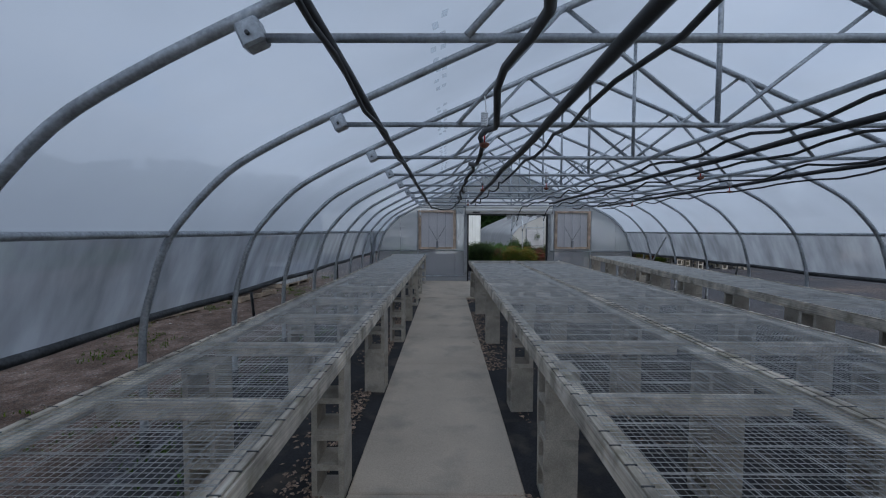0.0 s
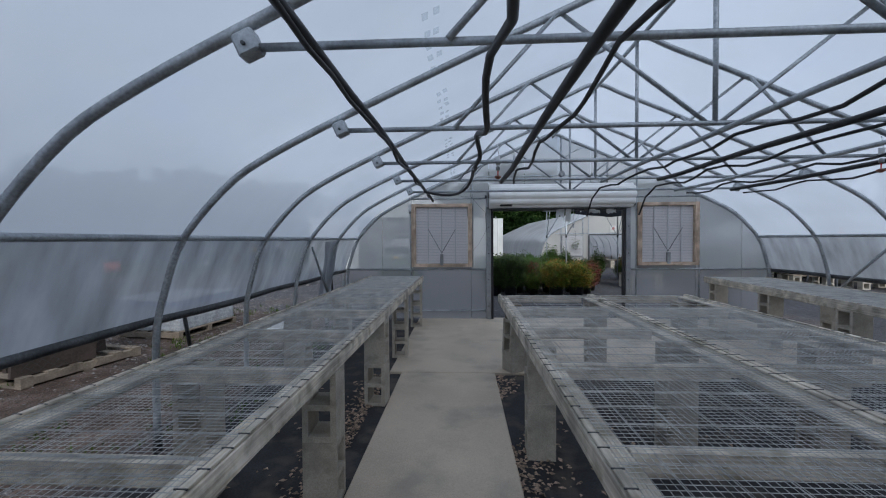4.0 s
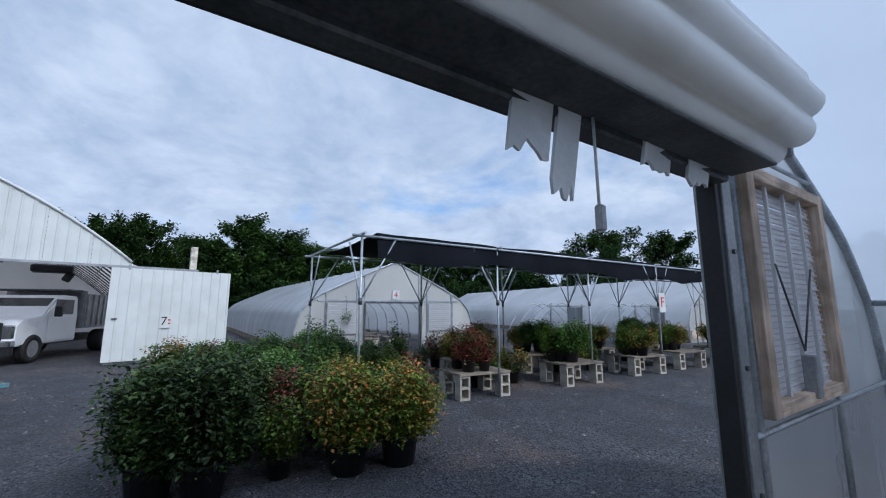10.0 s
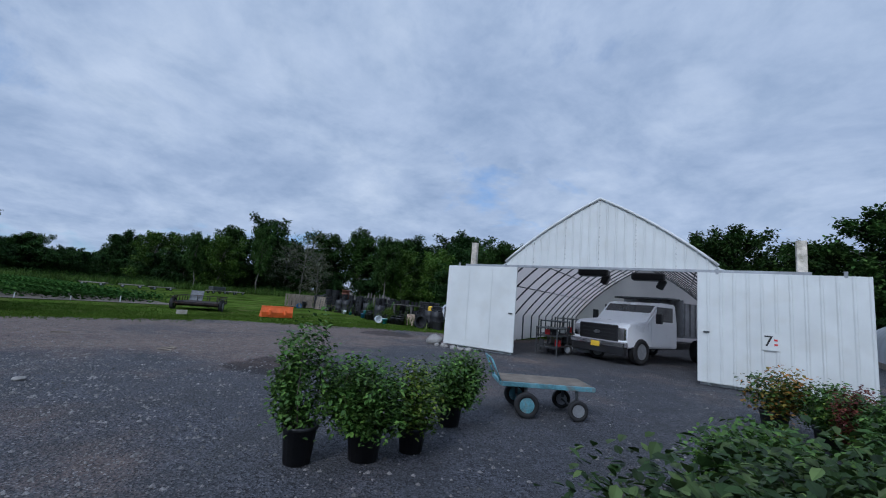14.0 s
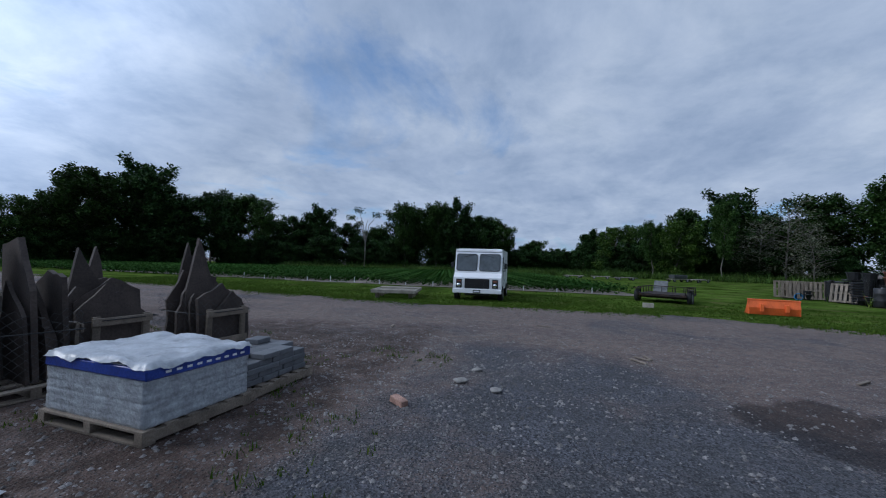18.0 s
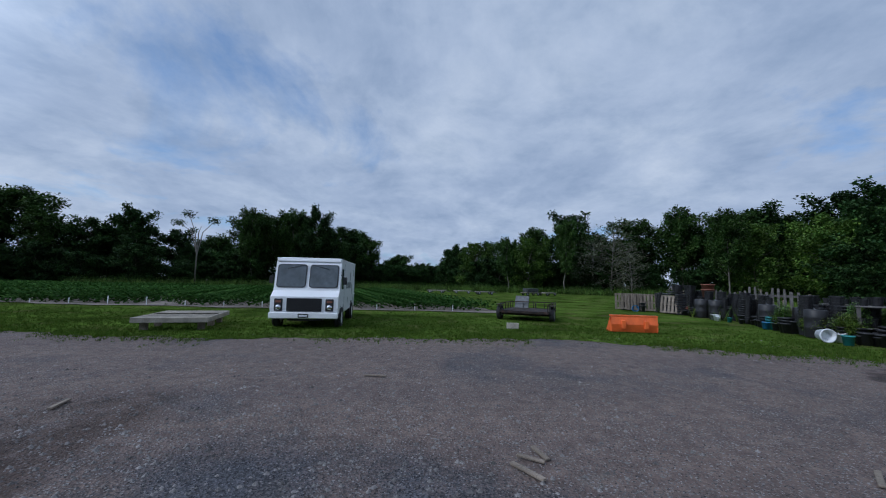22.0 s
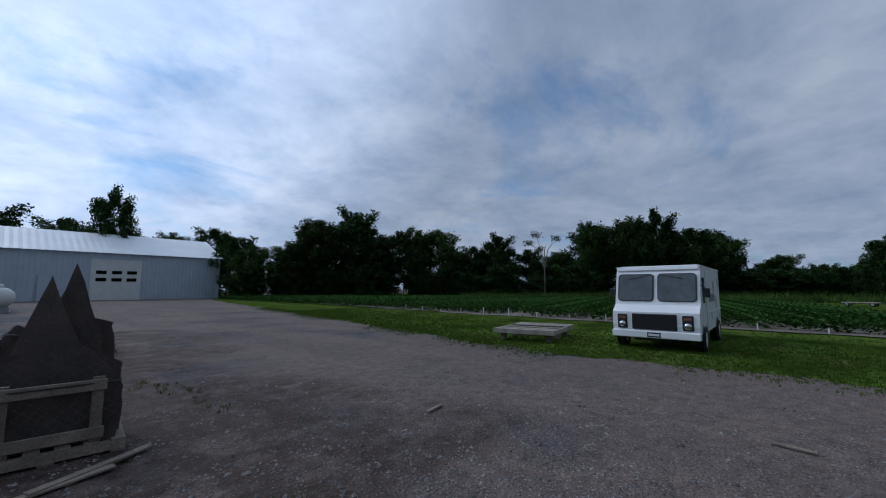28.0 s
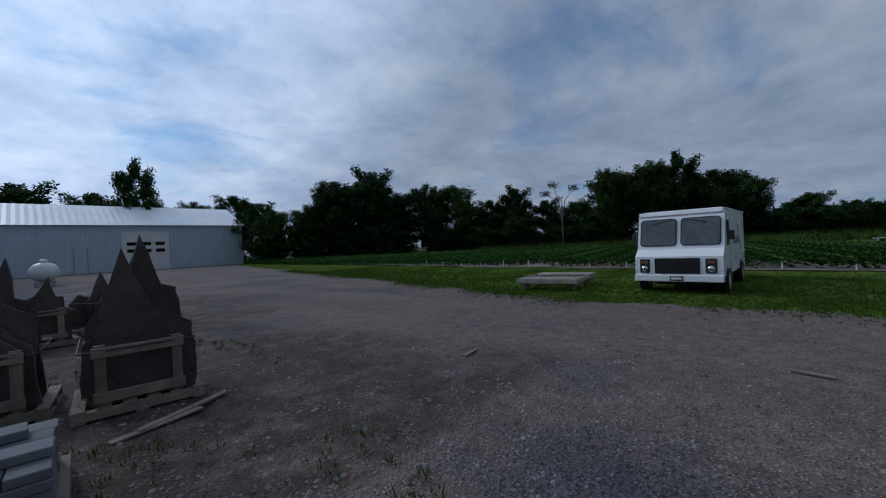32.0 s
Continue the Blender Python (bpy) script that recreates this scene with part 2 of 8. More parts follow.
SHADE_CLOTH = mat("black_shade_cloth", (0.008, 0.009, 0.012), 0.95, 0, 0.2, 2, 60, 0.1, spec=0.05)
DARK_RUST = mat("dark_rusty_paint", (0.03, 0.024, 0.022), 0.75, 0, 0.3, 4, 50, 0.2, stain=(0.09, 0.04, 0.025), stain_amt=0.5, spec=0.2)
WEED_MAT = mat("black_weed_fabric", (0.03, 0.03, 0.033), 0.85, 0, 0.3, 2.5, 90, 0.3, stain=(0.12, 0.10, 0.08), stain_amt=0.6)
ROCK = mat("pale_rock", (0.25, 0.238, 0.22), 0.9, 0, 0.15, 6, 60, 0.5, 0.01)
RED_PAINT = mat("red_paint", (0.55, 0.03, 0.03), 0.5, 0, 0.05, 3, 40, 0)
BLACK_PAINT = mat("black_paint", (0.02, 0.02, 0.02), 0.45, 0, 0.05, 3, 40, 0)
DARK_GAP = mat("dark_grille", (0.012, 0.012, 0.013), 0.5, 0, 0.1, 5, 40, 0)
CHROME = mat("chrome", (0.7, 0.7, 0.72), 0.18, 1.0, 0.05, 5, 40, 0)
YELLOW = mat("yellow_plate", (0.75, 0.48, 0.04), 0.5, 0, 0.05, 5, 40, 0)
BARK = mat("bark", (0.13, 0.11, 0.09), 0.9, 0, 0.3, 3, 20, 0.6, 0.02)
PALE_BARK = mat("pale_bark", (0.17, 0.155, 0.135), 0.9, 0, 0.2, 3, 20, 0.4, 0.02)
TERRACOTTA = mat("terracotta_plastic", (0.22, 0.085, 0.055), 0.6, 0, 0.1, 4, 40, 0.1)


def leaf_mat(name, color, second, rough=0.5, spec=0.3, clump_shade=0.0):
    """Leaves: two colours by island, with light coming through."""
    m = bpy.data.materials.new(name)
    m.use_nodes = True
    nt = m.node_tree
    N, L = nt.nodes.new, nt.links.new
    b, out = nt.nodes["Principled BSDF"], nt.nodes["Material Output"]
    color, second = tuple(1.35 * c for c in color), tuple(1.35 * c for c in second)
    geo, r = N("ShaderNodeNewGeometry"), N("ShaderNodeValToRGB")
    L(geo.outputs["Random Per Island"], r.inputs[0])
    r.color_ramp.elements[0].color, r.color_ramp.elements[1].color = (*color, 1), (*second, 1)
    e = r.color_ramp.elements.new(0.45)
    e.color = (*(0.7 * c for c in color), 1)
    info, hs, mr = N("ShaderNodeObjectInfo"), N("ShaderNodeHueSaturation"), N("ShaderNodeMapRange")
    mr.inputs["To Min"].default_value, mr.inputs["To Max"].default_value = 0.75, 1.3
    L(info.outputs["Random"], mr.inputs["Value"]); L(mr.outputs[0], hs.inputs["Value"])
    L(r.outputs[0], hs.inputs["Color"]); L(hs.outputs[0], b.inputs["Base Color"])
    # noise puts shaded gaps and lit clumps of the foliage into the leaf colour
    if clump_shade:
        co, nz, sp = N("ShaderNodeTexCoord"), N("ShaderNodeTexNoise"), N("ShaderNodeMapRange")
        nz.inputs["Scale"].default_value, nz.inputs["Detail"].default_value = clump_shade, 3
        L(co.outputs["Object"], nz.inputs["Vector"]); L(nz.outputs["Fac"], sp.inputs["Value"])
        sp.inputs["From Min"].default_value, sp.inputs["From Max"].default_value = 0.35, 0.65
        sp.inputs["To Min"].default_value, sp.inputs["To Max"].default_value = 0.38, 1.5
        both_ = N("ShaderNodeMath"); both_.operation = "MULTIPLY"
        L(mr.outputs[0], both_.inputs[0]); L(sp.outputs[0], both_.inputs[1]); L(both_.outputs[0], hs.inputs["Value"])
    b.inputs["Roughness"].default_value = rough
    b.inputs["Specular IOR Level"].default_value = spec
    tr, mx = N("ShaderNodeBsdfTranslucent"), N("ShaderNodeMixShader")
    L(hs.outputs[0], tr.inputs["Color"])
    mx.inputs[0].default_value = 0.18
    L(b.outputs[0], mx.inputs[1]); L(tr.outputs[0], mx.inputs[2]); L(mx.outputs[0], out.inputs["Surface"])
    MATS[name] = m
    return m


LEAF_TREE = leaf_mat("tree_leaf", (0.024, 0.054, 0.012), (0.052, 0.090, 0.021), 0.7, 0.12, 0.75)
LEAF_TREE_LIGHT = leaf_mat("light_tree_leaf", (0.047, 0.095, 0.016), (0.090, 0.142, 0.026), 0.7, 0.12, 0.75)
LEAF_TREE_DARK = leaf_mat("dark_tree_leaf", (0.016, 0.041, 0.011), (0.038, 0.071, 0.018), 0.7, 0.12, 0.75)
LEAF_GREY = leaf_mat("greyish_tree_leaf", (0.07, 0.08, 0.045), (0.11, 0.115, 0.07))
LEAF_SHRUB = leaf_mat("shrub_leaf", (0.040, 0.088, 0.017), (0.096, 0.172, 0.033), clump_shade=6.0)
LEAF_DEEP = leaf_mat("deep_green_leaf", (0.022, 0.046, 0.011), (0.072, 0.105, 0.030), clump_shade=6.0)
LEAF_BRIGHT = leaf_mat("bright_green_leaf", (0.050, 0.098, 0.012), (0.130, 0.168, 0.025), clump_shade=6.0)
LEAF_ORANGE = leaf_mat("orange_leaf", (0.17, 0.14, 0.025), (0.32, 0.13, 0.03))
LEAF_RED = leaf_mat("dark_red_leaf", (0.10, 0.025, 0.02), (0.20, 0.06, 0.035))
LEAF_CROP = leaf_mat("crop_leaf", (0.022, 0.062, 0.012), (0.05, 0.105, 0.022), 0.9, 0.05)
LEAF_GRASS = leaf_mat("grass_blade", (0.032, 0.066, 0.008), (0.068, 0.092, 0.016), 0.9, 0.03)


def film_mat(name, color, through, gloss_rough, seen=0.1, shine=0.35, fold_shade=0.0):
    """Plastic greenhouse sheet: lets light through softly, a little of the view clearly, and shines."""
    m = bpy.data.materials.new(name)
    m.use_nodes = True
    nt = m.node_tree
    N, L = nt.nodes.new, nt.links.new
    out = nt.nodes["Material Output"]
    nt.nodes.remove(nt.nodes["Principled BSDF"])
    co, n1 = N("ShaderNodeTexCoord"), N("ShaderNodeTexNoise")
    n1.inputs["Scale"].default_value, n1.inputs["Detail"].default_value = 0.6, 6
    mp = N("ShaderNodeMapping")
    mp.inputs["Scale"].default_value = (8, 8, 0.5) if fold_shade else (1, 1, 0.45)
    L(co.outputs["Object"], mp.inputs["Vector"]); L(mp.outputs[0], n1.inputs["Vector"])
    r = N("ShaderNodeValToRGB")
    r.color_ramp.elements[0].position, r.color_ramp.elements[1].position = 0.3, 0.72
    # upright streaks darkened in the colour paint the shading of the film's folds
    r.color_ramp.elements[0].color = (*(c * (0.80 - fold_shade) for c in color), 1)
    r.color_ramp.elements[1].color = (*color, 1)
    L(n1.outputs["Fac"], r.inputs[0])
    tl, df, gl, tp = N("ShaderNodeBsdfTranslucent"), N("ShaderNodeBsdfDiffuse"), N("ShaderNodeBsdfGlossy"), N("ShaderNodeBsdfTransparent")
    for s in (tl, df):
        L(r.outputs[0], s.inputs["Color"])
    gl.inputs["Roughness"].default_value = gloss_rough
    a, b, c = N("ShaderNodeMixShader"), N("ShaderNodeMixShader"), N("ShaderNodeMixShader")
    a.inputs[0].default_value = through
    L(df.outputs[0], a.inputs[1]); L(tl.outputs[0], a.inputs[2])
    b.inputs[0].default_value = seen
    L(a.outputs[0], b.inputs[1]); L(tp.outputs[0], b.inputs[2])
    lw, gk = N("ShaderNodeLayerWeight"), N("ShaderNodeMath")
    lw.inputs["Blend"].default_value = 0.25
    gk.operation = "MULTIPLY"; gk.inputs[1].default_value = shine
    L(lw.outputs["Facing"], gk.inputs[0]); L(gk.outputs[0], c.inputs[0]); L(b.outputs[0], c.inputs[1]); L(gl.outputs[0], c.inputs[2])
    n2, bp = N("ShaderNodeTexNoise"), N("ShaderNodeBump")
    n2.inputs["Scale"].default_value = 3
    L(mp.outputs[0], n2.inputs["Vector"]); L(n2.outputs["Fac"], bp.inputs["Height"])
    bp.inputs["Strength"].default_value, bp.inputs["Distance"].default_value = 0.3, 0.03
    for s in (gl, df):
        L(bp.outputs[0], s.inputs["Normal"])
    L(c.outputs[0], out.inputs["Surface"])
    MATS[name] = m
    return m


FILM = film_mat("greenhouse_film", (0.57, 0.62, 0.69), 0.88, 0.35, 0.12, 0.12)
CURTAIN = film_mat("hazy_curtain_film", (0.44, 0.47, 0.51), 0.85, 0.4, 0.12, 0.12, 0.3)
GABLE = film_mat("clear_gable_sheet", (0.95, 0.96, 0.97), 0.85, 0.25, 0.55, 0.10)
FILM_OUT = film_mat("white_greenhouse_film", (0.86, 0.88, 0.91), 0.55, 0.20, 0.24, 0.5)
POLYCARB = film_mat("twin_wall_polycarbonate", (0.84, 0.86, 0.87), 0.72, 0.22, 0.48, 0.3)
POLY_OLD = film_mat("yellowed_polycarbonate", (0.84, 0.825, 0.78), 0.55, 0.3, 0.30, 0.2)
# darker copy of POLYCARB: the dim ground behind is put into its colour
POLY_LOW = film_mat("dimmed_low_polycarbonate", (0.58, 0.58, 0.60), 0.7, 0.25, 0.55, 0.3)
SLAT_FILM = film_mat("thin_white_slat", (0.93, 0.91, 0.92), 0.55, 0.4, 0.0, 0.15)


def glass_mat(name, tint, seen=0.75):
    m = bpy.data.materials.new(name)
    m.use_nodes = True
    nt = m.node_tree
    N, L = nt.nodes.new, nt.links.new
    out = nt.nodes["Material Output"]
    nt.nodes.remove(nt.nodes["Principled BSDF"])
    tp, gl, mx, fr = N("ShaderNodeBsdfTransparent"), N("ShaderNodeBsdfGlossy"), N("ShaderNodeMixShader"), N("ShaderNodeFresnel")
    tp.inputs["Color"].default_value = (*tint, 1)
    gl.inputs["Roughness"].default_value = 0.03
    fr.inputs["IOR"].default_value = 1.6
    L(fr.outputs[0], mx.inputs[0]); L(tp.outputs[0], mx.inputs[1]); L(gl.outputs[0], mx.inputs[2]); L(mx.outputs[0], out.inputs["Surface"])
    MATS[name] = m
    return m


GLASS_DARK = glass_mat("dark_glass", (0.10, 0.11, 0.12))

# ---------------------------------------------------------------- mesh helpers
def finish(bm, material, smooth=False):
    me = bpy.data.meshes.new("mesh")
    bm.normal_update()
    if smooth:
        for f in bm.faces:
            f.smooth = True
    bm.to_mesh(me)
    bm.free()
    me.materials.append(material)
    return me


def part(name, bm, material, parent=None, label="", smooth=False):
    """One mesh object, under a thing or a part."""
    ob = new(name, finish(bm, material, smooth))
    ob.parent = parent
    if label:
        ob["label"] = label
    return ob


def share(name, me, m, parent=None, label=""):
    """An object of its own on a mesh that others use too."""
    ob = new(name, me)
    ob.parent = parent
    ob.matrix_basis = m
    if label:
        ob["label"] = label
    return ob


def thing(name, m, label, category, group="", kind=""):
    ob = new(name)
    ob.empty_display_size = 0.1
    ob.matrix_basis = m
    return tagged(ob, label, category, group, kind)


def box(x0, x1, y0, y1, z0, z1, bevel=0.0, bm=None):
    bm = bm or bmesh.new()
    r = bmesh.ops.create_cube(bm, size=1, matrix=Matrix.Translation(((x0 + x1) / 2, (y0 + y1) / 2, (z0 + z1) / 2)) @ Matrix.Diagonal((x1 - x0, y1 - y0, z1 - z0, 1)))
    if bevel:
        es = {e for v in r["verts"] for e in v.link_edges}
        bmesh.ops.bevel(bm, geom=list(es), offset=bevel, segments=1, affect="EDGES")
    return bm


def obox(m, sx, sy, sz, bevel=0.0, bm=None):
    """A box of that size, centred, at the pose m."""
    bm = bm or bmesh.new()
    r = bmesh.ops.create_cube(bm, size=1, matrix=m @ Matrix.Diagonal((sx, sy, sz, 1)))
    if bevel:
        es = {e for v in r["verts"] for e in v.link_edges}
        bmesh.ops.bevel(bm, geom=list(es), offset=bevel, segments=1, affect="EDGES")
    return bm


def sweep(points, r, sides=8, bm=None, caps=True, r1=None):
    """A tube along a line of points."""
    bm = bm or bmesh.new()
    pts = [Vector(p) for p in points]
    rings = []
    up = Vector((0, 0, 1))
    n = len(pts)
    prev = None
    for i, p in enumerate(pts):
        t = (pts[min(i + 1, n - 1)] - pts[max(i - 1, 0)]).normalized()
        if prev is None:
            a = t.cross(up if abs(t.z) < 0.95 else Vector((1, 0, 0))).normalized()
        else:
            a = (prev - t * prev.dot(t)).normalized()
        prev = a
        b = t.cross(a)
        rr = r if r1 is None else r + (r1 - r) * i / (n - 1)
        rings.append([bm.verts.new(p + rr * (math.cos(k * math.tau / sides) * a + math.sin(k * math.tau / sides) * b)) for k in range(sides)])
    for q, w in zip(rings, rings[1:]):
        for k in range(sides):
            bm.faces.new((q[k], q[(k + 1) % sides], w[(k + 1) % sides], w[k])).smooth = True
    if caps:
        bm.faces.new(rings[0][::-1])
        bm.faces.new(rings[-1])
    return bm


def lathe(profile, sides=20, bm=None, m=Matrix(), ring=False):
    """A turned body round z from (radius, z) pairs."""
    bm = bm or bmesh.new()
    rings = []
    for r, z in profile:
        rings.append([bm.verts.new(m @ Vector((r * math.cos(k * math.tau / sides), r * math.sin(k * math.tau / sides), z))) for k in range(sides)])
    for q, w in zip(rings, rings[1:] + (rings[:1] if ring else [])):
        for k in range(sides):
            bm.faces.new((q[k], q[(k + 1) % sides], w[(k + 1) % sides], w[k])).smooth = True
    if not ring:
        bm.faces.new(rings[0][::-1])
        bm.faces.new(rings[-1])
    return bm


def rounded(w, h, r, t, m, n=5):
    """A flat pane in local y and z with rounded corners, t thick, at the pose m."""
    ol = []
    for cy, cz, a0 in ((w / 2 - r, h / 2 - r, 0), (-w / 2 + r, h / 2 - r, 90), (-w / 2 + r, -h / 2 + r, 180), (w / 2 - r, -h / 2 + r, 270)):
        for k in range(n + 1):
            a = radians(a0 + 90 * k / n)
            ol.append((cy + r * math.cos(a), cz + r * math.sin(a)))
    bm = bmesh.new()
    a = [bm.verts.new(m @ Vector((-t / 2, y, z))) for y, z in ol]
    b = [bm.verts.new(m @ Vector((t / 2, y, z))) for y, z in ol]
    for k in range(len(ol)):
        bm.faces.new((a[k], a[(k + 1) % len(ol)], b[(k + 1) % len(ol)], b[k]))
    bm.faces.new(a[::-1])
    bm.faces.new(b)
    bmesh.ops.recalc_face_normals(bm, faces=bm.faces)
    return bm


def prism(outline, y0, y1, bm=None):
    """An outline in x and z pulled along y."""
    bm = bm or bmesh.new()
    a = [bm.verts.new((x, y0, z)) for x, z in outline]
    b = [bm.verts.new((x, y1, z)) for x, z in outline]
    n = len(a)
    for k in range(n):
        bm.faces.new((a[k], a[(k + 1) % n], b[(k + 1) % n], b[k]))
    bm.faces.new(a[::-1])
    bm.faces.new(b)
    bmesh.ops.recalc_face_normals(bm, faces=bm.faces)
    return bm


def rows_mesh(name, verts, faces, material):
    me = bpy.data.meshes.new(name)
    me.from_pydata(verts, [], faces)
    me.update()
    me.materials.append(material)
    return me


def text_mesh(body, size, material, m, name="writing", parent=None, depth=0.002):
    cu = bpy.data.curves.new("text", "FONT")
    cu.body, cu.size, cu.extrude = body, size, depth
    cu.align_x, cu.align_y = "CENTER", "CENTER"
    tmp = new("tmp", cu)
    me = bpy.data.meshes.new_from_object(tmp.evaluated_get(bpy.context.evaluated_depsgraph_get()))
    bpy.data.objects.remove(tmp)
    bpy.data.curves.remove(cu)
    me.materials.clear()
    me.materials.append(material)
    return share(name, me, m, parent)

# ---------------------------------------------------------------- ground
def ground_mat():
    """Gravel yard: blue-grey stone, brown packed dirt darkened in patches on one side, pale dust and damp patches."""
    m = bpy.data.materials.new("gravel_yard")
    m.use_nodes = True
    nt = m.node_tree
    N, L = nt.nodes.new, nt.links.new
    b = nt.nodes["Principled BSDF"]
    co = N("ShaderNodeTexCoord")

    def nz(scale, detail=6, rough=0.55):
        n = N("ShaderNodeTexNoise")
        n.inputs["Scale"].default_value, n.inputs["Detail"].default_value, n.inputs["Roughness"].default_value = scale, detail, rough
        L(co.outputs["Object"], n.inputs["Vector"])
        return n.outputs["Fac"]

    def ramp(src, p0, p1, c0=(0, 0, 0), c1=(1, 1, 1)):
        r = N("ShaderNodeValToRGB")
        r.color_ramp.elements[0].position, r.color_ramp.elements[1].position = p0, p1
        r.color_ramp.elements[0].color, r.color_ramp.elements[1].color = (*c0, 1), (*c1, 1)
        L(src, r.inputs[0])
        return r.outputs[0]

    def mix(fac, a, c):
        x = N("ShaderNodeMix"); x.data_type = "RGBA"
        L(fac, x.inputs["Factor"]); L(a, x.inputs["A"]); L(c, x.inputs["B"])
        return x.outputs["Result"]

    def cells(scale):
        v = N("ShaderNodeTexVoronoi")
        v.inputs["Scale"].default_value = scale
        L(co.outputs["Object"], v.inputs["Vector"])
        c = N("ShaderNodeSeparateColor")
        L(v.outputs["Color"], c.inputs[0])
        return v.outputs["Distance"], c.outputs[0], c.outputs[1]

    def span(src, f0, f1, t0=0.0, t1=1.0):
        r = N("ShaderNodeMapRange"); r.interpolation_type = "SMOOTHSTEP"
        r.inputs["From Min"].default_value, r.inputs["From Max"].default_value = f0, f1
        r.inputs["To Min"].default_value, r.inputs["To Max"].default_value = t0, t1
        L(src, r.inputs["Value"])
        return r.outputs[0]

    def arith(op, p, q):
        n = N("ShaderNodeMath"); n.operation = op
        for i, v in enumerate((p, q)):
            if isinstance(v, float):
                n.inputs[i].default_value = v
            else:
                L(v, n.inputs[i])
        return n.outputs[0]

    coarse_d, coarse_a, coarse_b = cells(30)
    fine_d, fine_a, fine_b = cells(75)
    grit = mix(ramp(fine_b, 0.45, 0.55), ramp(coarse_a, 0.0, 1.0, (0.012, 0.0125, 0.015), (0.112, 0.112, 0.122)), ramp(fine_a, 0.0, 1.0, (0.016, 0.0165, 0.020), (0.155, 0.157, 0.178)))
    stone = mix(ramp(nz(1.6, 6), 0.4, 0.62), grit, ramp(fine_a, 0.0, 1.0, (0.024, 0.024, 0.027), (0.10, 0.10, 0.107)))
    soil = ramp(nz(5, 10, 0.75), 0.32, 0.7, (0.085, 0.062, 0.053), (0.215, 0.160, 0.137))
    speck = arith("GREATER_THAN", fine_b, 0.80)
    dirt = mix(speck, soil, ramp(fine_a, 0.0, 1.0, (0.02, 0.019, 0.019), (0.29, 0.27, 0.26)))
    sep = N("ShaderNodeSeparateXYZ")
    L(co.outputs["Object"], sep.inputs[0])
    west = span(sep.outputs["X"], -6.0, -11.0, 0.02, 0.215)
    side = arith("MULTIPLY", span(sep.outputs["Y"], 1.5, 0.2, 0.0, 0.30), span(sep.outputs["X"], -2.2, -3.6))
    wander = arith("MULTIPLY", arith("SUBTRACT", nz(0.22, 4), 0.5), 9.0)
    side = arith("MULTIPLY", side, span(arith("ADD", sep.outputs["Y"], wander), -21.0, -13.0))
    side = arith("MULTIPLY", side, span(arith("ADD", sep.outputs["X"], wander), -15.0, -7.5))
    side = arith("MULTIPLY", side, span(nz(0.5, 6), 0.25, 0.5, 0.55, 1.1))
    bias = arith("MAXIMUM", west, side)
    amount = arith("ADD", arith("ADD", nz(0.30, 9, 0.62), -0.10), bias)
    ragged = arith("ADD", amount, arith("MULTIPLY", arith("SUBTRACT", fine_a, 0.5), 0.10))
    base = mix(ramp(ragged, 0.46, 0.60), stone, dirt)
    # multiplies the ground darker in noise patches where side is high
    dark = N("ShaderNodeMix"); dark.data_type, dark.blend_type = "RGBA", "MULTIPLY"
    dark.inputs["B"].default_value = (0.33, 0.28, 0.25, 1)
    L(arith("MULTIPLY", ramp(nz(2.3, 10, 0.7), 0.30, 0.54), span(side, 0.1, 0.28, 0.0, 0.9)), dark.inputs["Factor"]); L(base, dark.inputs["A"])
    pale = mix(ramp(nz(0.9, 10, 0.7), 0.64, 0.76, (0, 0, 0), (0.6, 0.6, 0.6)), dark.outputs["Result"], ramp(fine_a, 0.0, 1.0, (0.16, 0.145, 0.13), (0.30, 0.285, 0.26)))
    wet = None
    for cx, cy, rad in ((-6.9, 6.0, 1.9), (-11.7, 12.4, 2.0)):
        dist = N("ShaderNodeVectorMath"); dist.operation = "DISTANCE"
        dist.inputs[1].default_value = (cx, cy, 0)
        L(co.outputs["Object"], dist.inputs[0])
        w = arith("ADD", span(dist.outputs["Value"], rad, rad * 0.3, -0.25, 0.25), arith("MULTIPLY", arith("SUBTRACT", nz(0.9, 8, 0.6), 0.5), 0.9))
        wet = w if wet is None else arith("MAXIMUM", wet, w)
    pool = N("ShaderNodeMix"); pool.data_type, pool.blend_type = "RGBA", "MULTIPLY"
    pool.inputs["B"].default_value = (0.40, 0.38, 0.38, 1)
    L(ramp(wet, 0.08, 0.16), pool.inputs["Factor"]); L(pale, pool.inputs["A"])
    pale = pool.outputs["Result"]
    tracks = N("ShaderNodeTexNoise")
    stretch = N("ShaderNodeMapping"); stretch.inputs["Scale"].default_value = (0.5, 0.09, 1)
    stretch.inputs["Rotation"].default_value = (0, 0, radians(14))
    L(co.outputs["Object"], stretch.inputs["Vector"]); L(stretch.outputs[0], tracks.inputs["Vector"])
    tracks.inputs["Scale"].default_value, tracks.inputs["Detail"].default_value = 1.0, 6
    damp = N("ShaderNodeMix"); damp.data_type, damp.blend_type = "RGBA", "MULTIPLY"
    damp.inputs["B"].default_value = (0.84, 0.85, 0.88, 1)
    L(ramp(tracks.outputs["Fac"], 0.46, 0.62), damp.inputs["Factor"]); L(pale, damp.inputs["A"])
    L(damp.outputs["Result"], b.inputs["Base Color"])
    b.inputs["Roughness"].default_value, b.inputs["Specular IOR Level"].default_value = 0.9, 0.25
    height = arith("ADD", coarse_d, arith("MULTIPLY", fine_d, 0.5))
    bp = N("ShaderNodeBump")
    bp.inputs["Strength"].default_value, bp.inputs["Distance"].default_value = 0.8, 0.02
